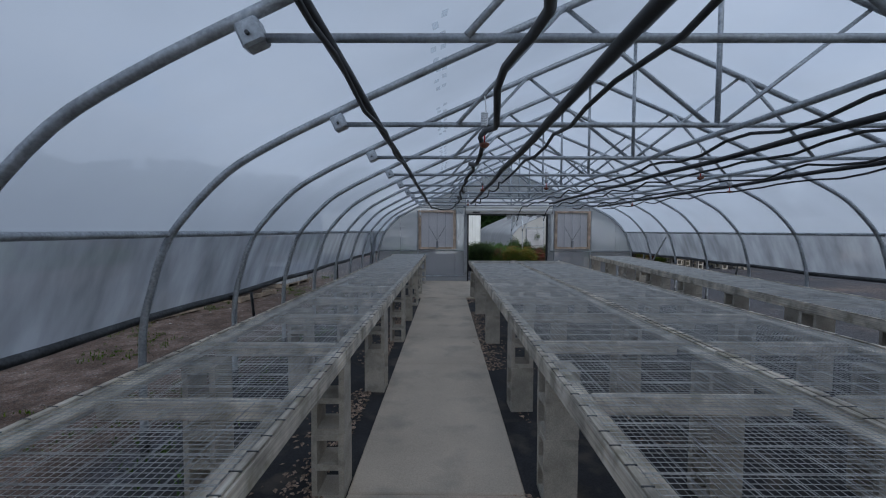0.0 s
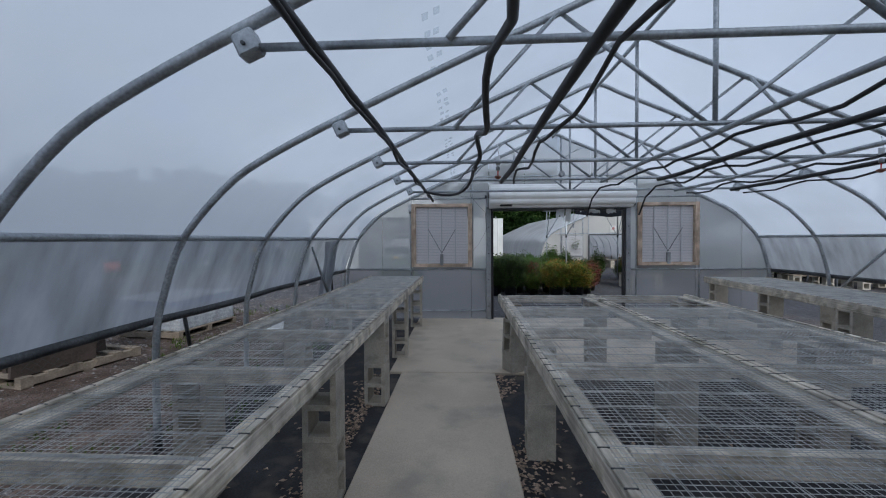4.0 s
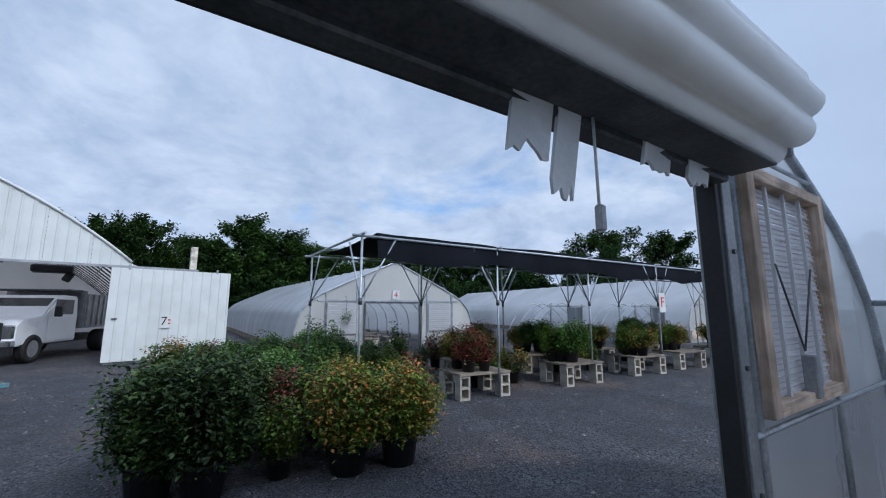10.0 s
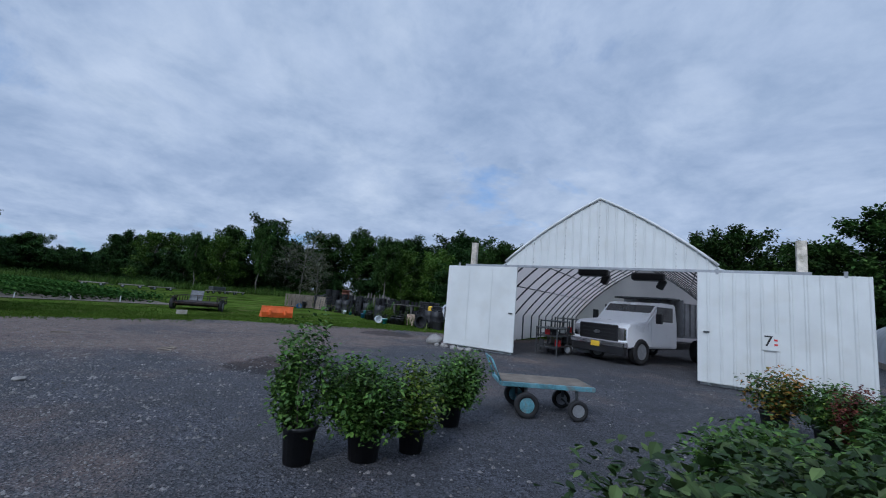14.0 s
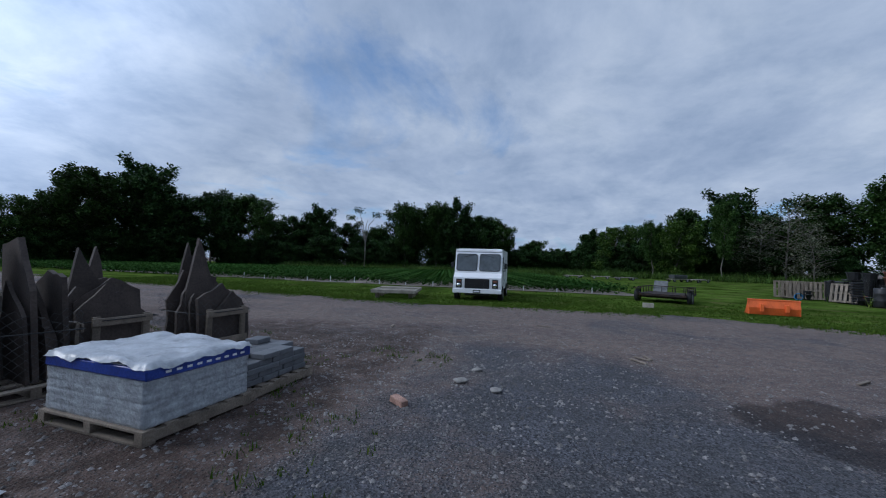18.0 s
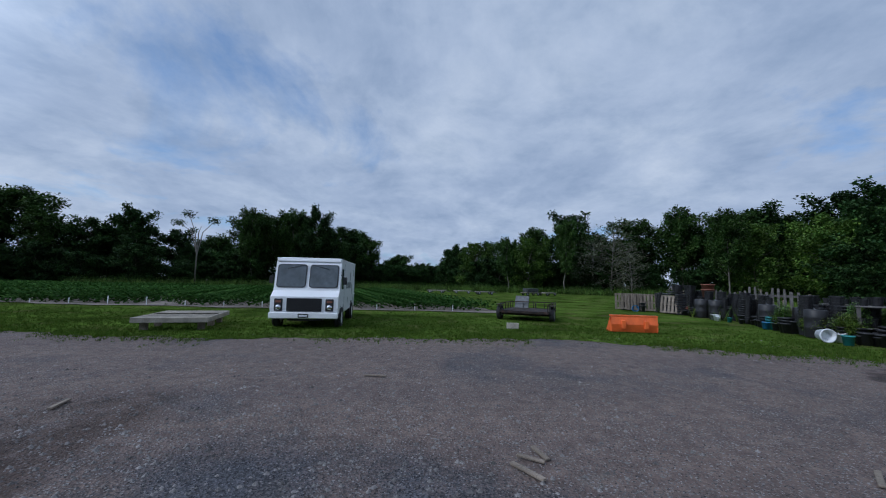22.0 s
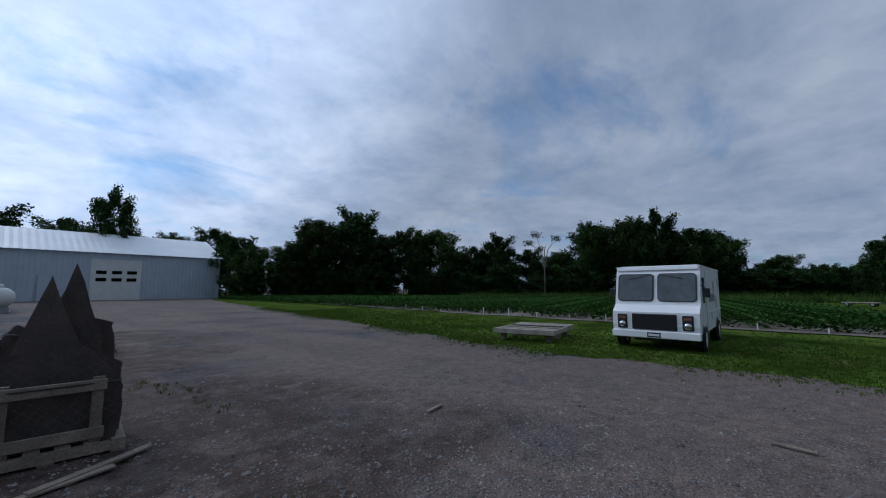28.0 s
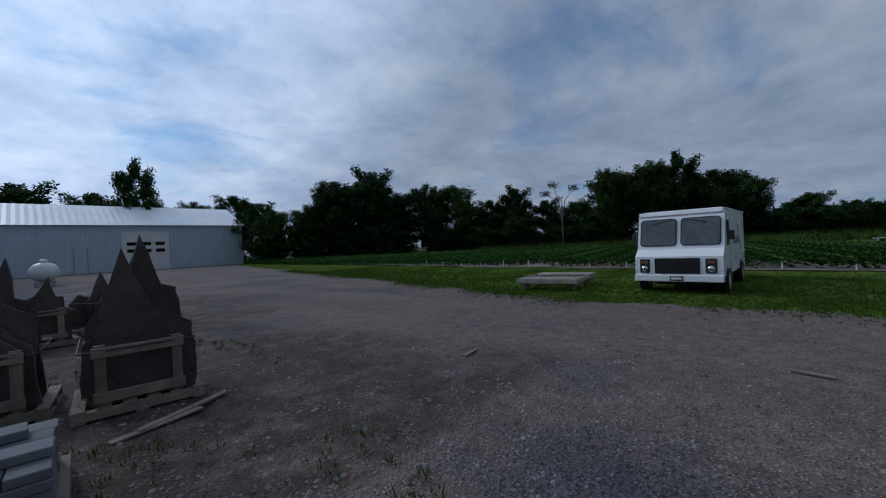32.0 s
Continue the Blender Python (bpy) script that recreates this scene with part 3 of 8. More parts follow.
    L(height, bp.inputs["Height"]); L(bp.outputs[0], b.inputs["Normal"])
    return m


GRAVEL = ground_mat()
GRASS = mat("grass_ground", (0.038, 0.070, 0.011), 1.0, 0, 0.35, 0.5, 9, 0.8, 0.05, spec=0.0, tint=(0.062, 0.10, 0.017), stain=(0.12, 0.11, 0.045), stain_amt=0.5)
SOIL = mat("field_soil", (0.20, 0.17, 0.14), 0.95, 0, 0.2, 0.6, 12, 0.6, 0.03)


def build_ground():
    bm = bmesh.new()
    xs = [-900, -200, -60, *range(-40, 25, 2), 60, 200, 900]
    ys = [-900, -200, -100, *range(-40, 40, 2), 80, 200, 900]
    grid = [[bm.verts.new((x, y, -0.04)) for y in ys] for x in xs]
    for i in range(len(xs) - 1):
        for j in range(len(ys) - 1):
            bm.faces.new((grid[i][j], grid[i + 1][j], grid[i + 1][j + 1], grid[i][j + 1])).smooth = True
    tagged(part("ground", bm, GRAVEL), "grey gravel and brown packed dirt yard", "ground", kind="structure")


def sheet(name, outline, z, material, label, category, kind="structure"):
    """A level patch of ground with the given outline, its border broken up."""
    pts = []
    for (x0, y0), (x1, y1) in zip(outline, outline[1:] + outline[:1]):
        n = max(1, int(math.hypot(x1 - x0, y1 - y0)))
        for k in range(n):
            f = k / n
            x, y = x0 + (x1 - x0) * f, y0 + (y1 - y0) * f
            w = 0.6 * noise.noise(Vector((x * 0.5, y * 0.5, 2))) + 0.35 * noise.noise(Vector((x * 1.7, y * 1.7, 5))) + 0.2 * noise.noise(Vector((x * 6, y * 6, 8)))
            d = math.hypot(x1 - x0, y1 - y0)
            pts.append((x + w * (y1 - y0) / d, y - w * (x1 - x0) / d, z))
    bm = bmesh.new()
    bm.faces.new([bm.verts.new(p) for p in pts])
    bmesh.ops.triangulate(bm, faces=bm.faces)
    return tagged(part(name, bm, material), label, category, kind=kind)


build_ground()

# ---------------------------------------------------------------- greenhouse that is walked through
CX, HALF, BAY, BAYS = 1.15, 3.95, 1.195, 12
LEN = BAY * BAYS
PROFILE = [(3.95, -0.05), (3.95, 0.60), (3.93, 0.92), (3.87, 1.15), (3.77, 1.45), (3.61, 1.68), (3.33, 1.96), (3.02, 2.15), (2.57, 2.37), (1.87, 2.69), (0.85, 3.14), (0.35, 3.35), (0.12, 3.46), (0.0, 3.48)]


def smooth_profile(prof, n=3):
    """The hoop's half outline with its bends rounded."""
    out = []
    for k in range(len(prof) - 1):
        p0, p1, p2, p3 = prof[max(k - 1, 0)], prof[k], prof[k + 1], prof[min(k + 2, len(prof) - 1)]
        for j in range(n):
            t = j / n
            out.append(tuple(0.5 * (2 * b + (c - a) * t + (2 * a - 5 * b + 4 * c - d) * t * t + (3 * b - a - 3 * c + d) * t ** 3) for a, b, c, d in zip(p0, p1, p2, p3)))
    return out + [prof[-1]]


PROFILE = smooth_profile(PROFILE)


def arch_line(scale=1.0, prof=PROFILE, cx=CX):
    left = [(cx - dx * scale, z * scale) for dx, z in prof]
    return left + [(cx + dx * scale, z * scale) for dx, z in prof[-2::-1]]


def arch_top(x, prof=PROFILE, cx=CX):
    d = abs(x - cx)
    for (a, za), (b, zb) in zip(prof, prof[1:]):
        if b <= d <= a:
            return za + (zb - za) * (a - d) / max(a - b, 1e-6)
    return 0.0


TIE_Z, TIE_X = 2.29, 2.55
RAIL_Z, ROLL_Z = 1.54, 0.92


def tie_bracket(x, parent):
    s = 1 if x > CX else -1
    part("bracket", obox(pose(x, 0, TIE_Z + 0.01, 0, s * 24, 0), 0.09, 0.075, 0.10, 0.01), GALV, parent, "galvanised clamp plate")
    part("bolt", sweep([(x, -0.05, TIE_Z), (x, 0.05, TIE_Z)], 0.008, 6), STEEL_DARK, parent)


def hoop_frame():
    h = thing("greenhouse_hoop", pose(0, -BAY, 0), "galvanised steel greenhouse hoop with collar tie and web bars", "greenhouse frame", "greenhouse hoops")
    part("arch_tube", sweep([(x, 0, z) for x, z in arch_line()], 0.0255, 10), GALV, h)
    part("collar_tie", sweep([(CX - TIE_X, 0, TIE_Z), (CX + TIE_X, 0, TIE_Z)], 0.0175, 8), GALV, h)
    part("king_post", sweep([(CX, 0, TIE_Z), (CX, 0, 3.45)], 0.017, 8), GALV, h)
    for s in (-1, 1):
        part("web_bar", sweep([(CX + s * 0.03, 0.02, TIE_Z), (CX + s * 1.02, 0.02, arch_top(CX + 1.02))], 0.015, 6), GALV, h)
        part("web_bar", sweep([(CX + s * 1.75, -0.02, TIE_Z), (CX + s * 1.04, -0.02, arch_top(CX + 1.04))], 0.015, 6), GALV, h)
        tie_bracket(CX + s * TIE_X, h)
        part("foot_sleeve", sweep([(CX + s * HALF, 0, -0.05), (CX + s * HALF, 0, 0.16)], 0.031, 10), STEEL_DARK, h)
    return h


HOOP = hoop_frame()
for k in range(2, BAYS + 1):
    copy_thing(HOOP, pose(0, -BAY * k, 0))


PRINT = film_mat("faint_film_print", (0.50, 0.64, 0.70), 0.9, 0.4, 0.82, 0.03)


def strip_skin(points, y0, y1, sag=0.0, steps=2, bm=None):
    """A film over a line of (x, z) points between two lengths, sagging a little between the hoops."""
    bm = bm or bmesh.new()
    n = max(1, int(round((y1 - y0) / BAY))) * steps
    rings = []
    for j in range(n + 1):
        y = y0 + (y1 - y0) * j / n
        d = sag * (0.5 - 0.5 * math.cos(math.tau * j / steps))
        rings.append([bm.verts.new((CX + (x - CX) * (1 - d), y, z * (1 - d * 0.6))) for x, z in points])
    for a, b in zip(rings, rings[1:]):
        for k in range(len(points) - 1):
            bm.faces.new((a[k], a[k + 1], b[k + 1], b[k])).smooth = True
    return bm


def greenhouse_skin():
    line = [(CX + (x - CX) * 1.009, z + 0.033) for x, z in arch_line()]
    upper = [p for p in line if p[1] >= RAIL_Z + 0.1]
    upper = [(CX - 3.765, RAIL_Z)] + upper + [(CX + 3.765, RAIL_Z)]
    tagged(part("roof", strip_skin(upper, -LEN, 0, 0.004), FILM), "translucent plastic film stretched over greenhouse hoops", "greenhouse roof", kind="structure")
    for s, nm in ((-1, "wall_west"), (1, "wall_east")):
        w = thing(nm, pose(0, 0, 0), "roll-up plastic side curtain of a greenhouse, part raised", "greenhouse wall", kind="structure")
        bm = bmesh.new()
        n = BAYS * 8
        cols = []
        for j in range(n + 1):
            y = -LEN + LEN * j / n
            dx = 0.025 * noise.noise(Vector((y * 1.3, s * 3, 0)))
            cols.append([bm.verts.new((CX + s * (3.78 + (4.00 - 3.78) * f + dx * math.sin(f * math.pi)), y, RAIL_Z + (ROLL_Z - RAIL_Z) * f)) for f in (0, 0.25, 0.5, 0.75, 1)])
        for a, b in zip(cols, cols[1:]):
            for k in range(4):
                bm.faces.new((a[k], a[k + 1], b[k + 1], b[k])).smooth = True
        part("curtain", bm, CURTAIN, w)
        part("roll_pipe", sweep([(CX + s * 4.00, -LEN + LEN * k / 24, ROLL_Z + 0.012 * math.sin(k * 1.7)) for k in range(25)], 0.034, 8), STEEL_DARK, w, "film rolled on a dark pipe")
        for y in (-0.75, -4.4, -7.9, -11.6):
            part("stake", sweep([(CX + s * 4.01, y, ROLL_Z), (CX + s * 4.03, y + 0.10, ROLL_Z - 0.34)], 0.016, 6), STEEL_DARK, w, "dark stake under the rolled film")
        part("side_rail", sweep([(CX + s * 3.73, -LEN, RAIL_Z), (CX + s * 3.73, 0, RAIL_Z)], 0.022, 8), GALV, w)
        part("brace", sweep([(CX + s * 3.75, -BAY * 1.9, 1.42), (CX + s * 3.90, -BAY * 0.95, 0.5)], 0.018, 8), GALV, w)
    bm = bmesh.new()
    cols = []
    for j in range(15):
        y = -1.62 + 0.5 * j / 14
        cols.append([bm.verts.new((CX - 3.80 - 0.14 * f + 0.05 * noise.noise(Vector((y * 5, f * 2, 4))), y + 0.06 * f * math.sin(j), 1.5 - 1.12 * f)) for f in (0, 0.2, 0.4, 0.6, 0.8, 1)])
    for a, b in zip(cols, cols[1:]):
        for k in range(5):
            bm.faces.new((a[k], a[k + 1], b[k + 1], b[k])).smooth = True
    tagged(part("film_flap", bm, CURTAIN), "loose torn flap of clouded film hanging beside a hoop", "film flap")
    line = thing("film_print", pose(0, 0, 0), "faint blue-green printed marks on plastic film", "printed marks", kind="stuff")
    rng = random.Random(12)
    me = finish(box(-0.018, 0.018, -0.035, 0.035, -0.0005, 0.0005), PRINT)
    for k in range(88):
        y = -14.4 + 0.16 * k
        if k % 9 > 6:
            continue
        for dx in (-0.045, 0.012):
            x = -0.70 + dx + rng.gauss(0, 0.006)
            share("mark", me, pose(x, y + rng.gauss(0, 0.02), arch_top(x) + 0.012, 0, -23.5, rng.gauss(0, 6)), line)
    part_r = sweep([(CX, -LEN, 3.43), (CX, 0, 3.43)], 0.020, 8)
    tagged(part("ridge_purlin", part_r, GALV), "galvanised ridge tube under the greenhouse roof", "purlin")


greenhouse_skin()

DOOR_W, DOOR_H = 2.47, 2.10
LV = (-1.51, -0.39, 1.00, 2.20)
RV = (2.71, 3.78, 1.02, 2.19)


def end_wall():
    w = thing("wall_north", pose(0, 0, 0), "twin-wall polycarbonate end wall with a wide open doorway", "greenhouse wall", kind="structure")
    cuts = sorted({CX - HALF, -2.1, LV[0], LV[1], -0.05, DOOR_W + 0.05, RV[0], RV[1], 4.6, CX + HALF, 0.62, 1.25, 1.85})
    for a, b in zip(cuts, cuts[1:]):
        mid = (a + b) / 2
        holes = [(0.0, DOOR_H)] if -0.05 < mid < DOOR_W + 0.05 else []
        for v in (LV, RV):
            if v[0] < mid < v[1]:
                holes = [(v[2], v[3])]
        spans, low = [], 0.0
        for h0, h1 in holes:
            if h0 > low:
                spans.append((low, h0))
            low = h1
        if low == 0.0:
            spans, low = [(0.0, 0.945)], 0.955
        spans.append((low, None))
        for z0, z1 in spans:
            n = 6
            top = [(a + 0.004 + (b - a - 0.008) * k / n, z1 if z1 is not None else max(arch_top(a + (b - a) * k / n) - 0.02, z0 + 0.01)) for k in range(n + 1)]
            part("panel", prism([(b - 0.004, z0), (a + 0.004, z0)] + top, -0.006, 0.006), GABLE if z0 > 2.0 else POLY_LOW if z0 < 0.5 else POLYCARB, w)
    def bar(x0, z0, x1, z1, r=0.016, y=-0.03, nm="girt"):
        part(nm, sweep([(x0, y, z0), (x1, y, z1)], r, 4), GALV, w)
    part("end_arch", sweep([(x, -0.02, z) for x, z in arch_line()], 0.030, 8), GALV, w)
    for x0, x1 in ((CX - HALF + 0.02, -0.08), (DOOR_W + 0.08, CX + HALF - 0.02)):
        bar(x0, 0.95, x1, 0.95)
        bar(x0, 0.16, x1, 0.16)
    bar(CX - 2.7, 2.30, -0.06, 2.30)
    bar(-0.5, 2.64, 2.95, 2.64)
    bar(DOOR_W + 0.06, 2.30, CX + 2.7, 2.30)
    for x, z0, z1 in ((DOOR_W + 0.22, 0, 2.85), (LV[0] - 0.04, 0, 2.2), (RV[1] + 0.05, 0, 2.2), (0.42, 2.55, 3.1), (1.30, 2.55, 3.42), (2.15, 2.55, 3.05), ):
        bar(x, z0, x, z1, nm="stud")
    for x in (-0.06, DOOR_W + 0.06):
        part("door_jamb", box(x - 0.045, x + 0.045, -0.06, 0.06, 0, DOOR_H + 0.05, 0.004), GREY_METAL, w)
        part("door_track", box(x + (0.05 if x < 1 else -0.09), x + (0.09 if x < 1 else -0.05), -0.05, 0.03, 0, DOOR_H, 0.004), BLACK_PLASTIC, w, "black door track")
        for z in (0.25, 0.75, 1.25, 1.75):
            part("rivet", sweep([(x, -0.07, z), (x, -0.058, z)], 0.012, 6), STEEL_DARK, w)
    part("door_header", box(-0.05, DOOR_W + 0.05, -0.05, 0.03, DOOR_H - 0.02, DOOR_H + 0.06, 0.004), BLACK_PLASTIC, w)
    return w


end_wall()


def back_wall():
    w = thing("wall_south", pose(0, -LEN, 0), "twin-wall polycarbonate end wall of a greenhouse", "greenhouse wall", kind="structure")
    n = 12
    for k in range(6):
        a, b = CX - HALF + k * HALF / 3, CX - HALF + (k + 1) * HALF / 3
        top = [(a + 0.004 + (b - a - 0.008) * j / n, max(arch_top(a + (b - a) * j / n) - 0.02, 0.05)) for j in range(n + 1)]
        part("panel", prism([(b - 0.004, 0), (a + 0.004, 0)] + top, -0.006, 0.006), POLYCARB, w)


back_wall()


def rolled_door():
    d = thing("rolled_door", pose(0, 0, 0), "white corrugated roll-up door rolled up over the doorway", "roll-up door")
    n, outline = 60, []
    for k in range(n + 1):
        a = radians(-95 + 190 * k / n)
        r = 0.182 + 0.042 * abs(math.cos(a * 4.5)) ** 0.7
        outline.append((-r * math.cos(a), r * math.sin(a)))
    bm = bmesh.new()
    segs = 8
    rings = []
    for j in range(segs + 1):
        x = -0.06 + (DOOR_W + 0.12) * j / segs
        rings.append([bm.verts.new((x, -0.20 + p, 2.31 + q)) for p, q in outline])
    for a, b in zip(rings, rings[1:]):
        for k in range(n):
            bm.faces.new((a[k], b[k], b[k + 1], a[k + 1])).smooth = True
    bm.faces.new(rings[0])
    bm.faces.new(rings[-1][::-1])
    part("curtain_roll", bm, ROLL_WHITE, d, "white ribbed steel")
    for x in (-0.09, DOOR_W + 0.09):
        part("end_plate", box(x - 0.010, x + 0.010, -0.30, 0.0, 2.12, 2.42, 0.005), GREY_METAL, d)
        part("axle", sweep([(x - 0.05, -0.2, 2.31), (x + 0.05, -0.2, 2.31)], 0.03, 10), STEEL_DARK, d)
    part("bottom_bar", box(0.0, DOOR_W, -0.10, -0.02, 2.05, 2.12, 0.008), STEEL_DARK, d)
    # added dark sheet: stands in for the shaded gap between roll and header
    part("hood_floor", box(0.0, DOOR_W, -0.27, -0.105, 2.072, 2.084, 0.003), STEEL_DARK, d, "dark sheet added for the shaded gap under the door roll")
    part("lock_slot", obox(pose(0.24, -0.335, 2.135, 40, 0, 0), 0.22, 0.03, 0.045, 0.012), BLACK_PLASTIC, d, "dark lock handle opening")
    rng = random.Random(6)
    for x, wd, l in ((1.27, 0.15, 0.18), (1.42, 0.10, 0.28), (1.90, 0.20, 0.10), (2.20, 0.18, 0.11)):
        n = 7
        low = [(wd * (0.5 - k / n), -l * rng.uniform(0.72, 1.05)) for k in range(n + 1)]
        bm = prism([(-wd / 2, 0.03), (wd / 2, 0.03)] + low, -0.006, 0.006)
        bmesh.ops.transform(bm, matrix=pose(x, -0.10, 2.09, 10, 0, rng.uniform(-8, 8)), verts=bm.verts)
        part("torn_flap", bm, WHITE_SHEET, d, "torn white foam flap")
    part("cord", sweep([(1.50, -0.12, 2.08), (1.505, -0.12, 1.80)], 0.005, 6), WHITE_SHEET, d)
    part("cord_plug", box(1.490, 1.520, -0.135, -0.110, 1.72, 1.80, 0.006), GREY_METAL, d)
    return d


rolled_door()


def louvre(x0, x1, z0, z1, n=12):
    v = thing("louvre_vent", pose(0, 0, 0), "white slatted louvre vent in an unpainted wooden frame", "vent", "louvre vents")
    f = 0.062
    for nm, a, b, c, d_ in (("frame_side", x0 - 0.02, x0 + f, z0, z1), ("frame_side", x1 - f, x1 + 0.02, z0, z1), ("frame_top", x0 + f, x1 - f, z1 - f, z1), ("frame_bottom", x0 + f, x1 - f, z0, z0 + f)):
        part(nm, box(a, b, -0.09, 0.02, c, d_, 0.004), RAW_WOOD_UPRIGHT if nm == "frame_side" else RAW_WOOD, v)
    h = (z1 - z0 - 2 * f) / n
    wide = x1 - x0 - 2 * f - 0.01
    me = finish(obox(pose(0, 0, 0, -7, 0, 0), wide, 0.006, h * 1.02, 0.002), SLAT_FILM)
    rib = finish(box(-wide / 2, wide / 2, -0.004, 0.004, -0.0035, 0.0035, 0.001), WHITE_SLAT)
    for k in range(n):
        slat = share("slat", me, Matrix.Translation(((x0 + x1) / 2, -0.025, z0 + f + (k + 0.5) * h)), v)
        for q in (-0.46, -0.12, 0.2):
            share("rib", rib, pose(0, -0.006 + q * h * 0.12, q * h), slat)
    for fx in (0.27, 0.5, 0.73):
        x = x0 + (x1 - x0) * fx
        part("mullion", box(x - 0.010, x + 0.010, -0.062, -0.046, z0 + f, z1 - f), WHITE_SLAT, v)
    xm = (x0 + x1) / 2
    for s in (-1, 1):
        part("linkage", sweep([(xm, -0.065, z0 + f + 0.20), (xm + s * 0.26, -0.065, z0 + (z1 - z0) * 0.6)], 0.005, 5), STEEL_DARK, v)
    part("motor_box", box(xm - 0.03, xm + 0.03, -0.11, -0.05, z0 + f * 0.5, z0 + f + 0.18, 0.006), GREY_METAL, v)
    return v


louvre(*LV)
louvre(*RV)

# slab, path and the ground cloth
sl = tagged(part("floor", box(-1.40, CX + HALF - 0.1, -3.07, 0.10, -0.12, 0.0, 0.006), CONCRETE), "poured concrete slab inside the doorway", "floor", kind="structure")
p_ = thing("path", pose(0, 0, 0), "narrow poured concrete walkway between benches", "walkway", kind="structure")
for k in range(5):
    y1 = -3.075 - 2.3 * k
    part("path_slab", box(-1.26, -0.19, y1 - 2.294, y1, -0.12, -0.003 - 0.002 * (k % 2), 0.008), CONCRETE, p_)
tagged(part("ground_cloth", box(CX - HALF + 0.13, CX + HALF - 0.3, -LEN, -0.05, -0.05, -0.028), WEED_MAT), "black woven weed cloth under the benches", "ground cloth", kind="structure")


def block_mesh():
    """A hollow concrete block standing on end: 0.40 high, two holes through it."""
    bm = bmesh.new()
    ys, zs = (-0.097, -0.064, 0.064, 0.097), (0, 0.035, 0.183, 0.217, 0.365, 0.40)
    v = {(i, j, k): bm.verts.new((x, ys[j], zs[k])) for i, x in enumerate((-0.097, 0.097)) for j in range(4) for k in range(6)}

    def solid(j, k):
        return 0 <= j < 3 and 0 <= k < 5 and not (j == 1 and k in (1, 3))
    for j in range(3):
        for k in range(5):
            if not solid(j, k):
                continue
            for i in (0, 1):
                q = [v[i, j, k], v[i, j + 1, k], v[i, j + 1, k + 1], v[i, j, k + 1]]
                bm.faces.new(q if i else q[::-1])
            for dj, dk, (a, b) in ((-1, 0, ((j, k), (j, k + 1))), (1, 0, ((j + 1, k + 1), (j + 1, k))), (0, -1, ((j + 1, k), (j, k))), (0, 1, ((j, k + 1), (j + 1, k + 1)))):
                if not solid(j + dj, k + dk):
                    bm.faces.new((v[0, a[0], a[1]], v[1, a[0], a[1]], v[1, b[0], b[1]], v[0, b[0], b[1]]))
    return finish(bm, BLOCK)


BLOCK_ME = block_mesh()


def wire_sheet(x0, x1, y0, y1, z, cell, r=0.0011):
    verts, faces = [], []

    def wire(a, b, n):
        i = len(verts)
        for p in (a, b):
            for q in ((0, r), (-r * 0.87 , -r * 0.5), (r * 0.87, -r * 0.5)):
                verts.append((p[0] + q[0] * n[0], p[1] + q[0] * n[1], p[2] + q[1]))
        for k in range(3):
            faces.append((i + k, i + (k + 1) % 3, i + 3 + (k + 1) % 3, i + 3 + k))
    for k in range(int((x1 - x0) / cell) + 1):
        wire((x0 + k * cell, y0, z), (x0 + k * cell, y1, z), (1, 0))
    for k in range(int((y1 - y0) / cell) + 1):
        wire((x0, y0 + k * cell, z + 2 * r), (x1, y0 + k * cell, z + 2 * r), (0, 1))
    return rows_mesh("wire", verts, faces, WIRE)


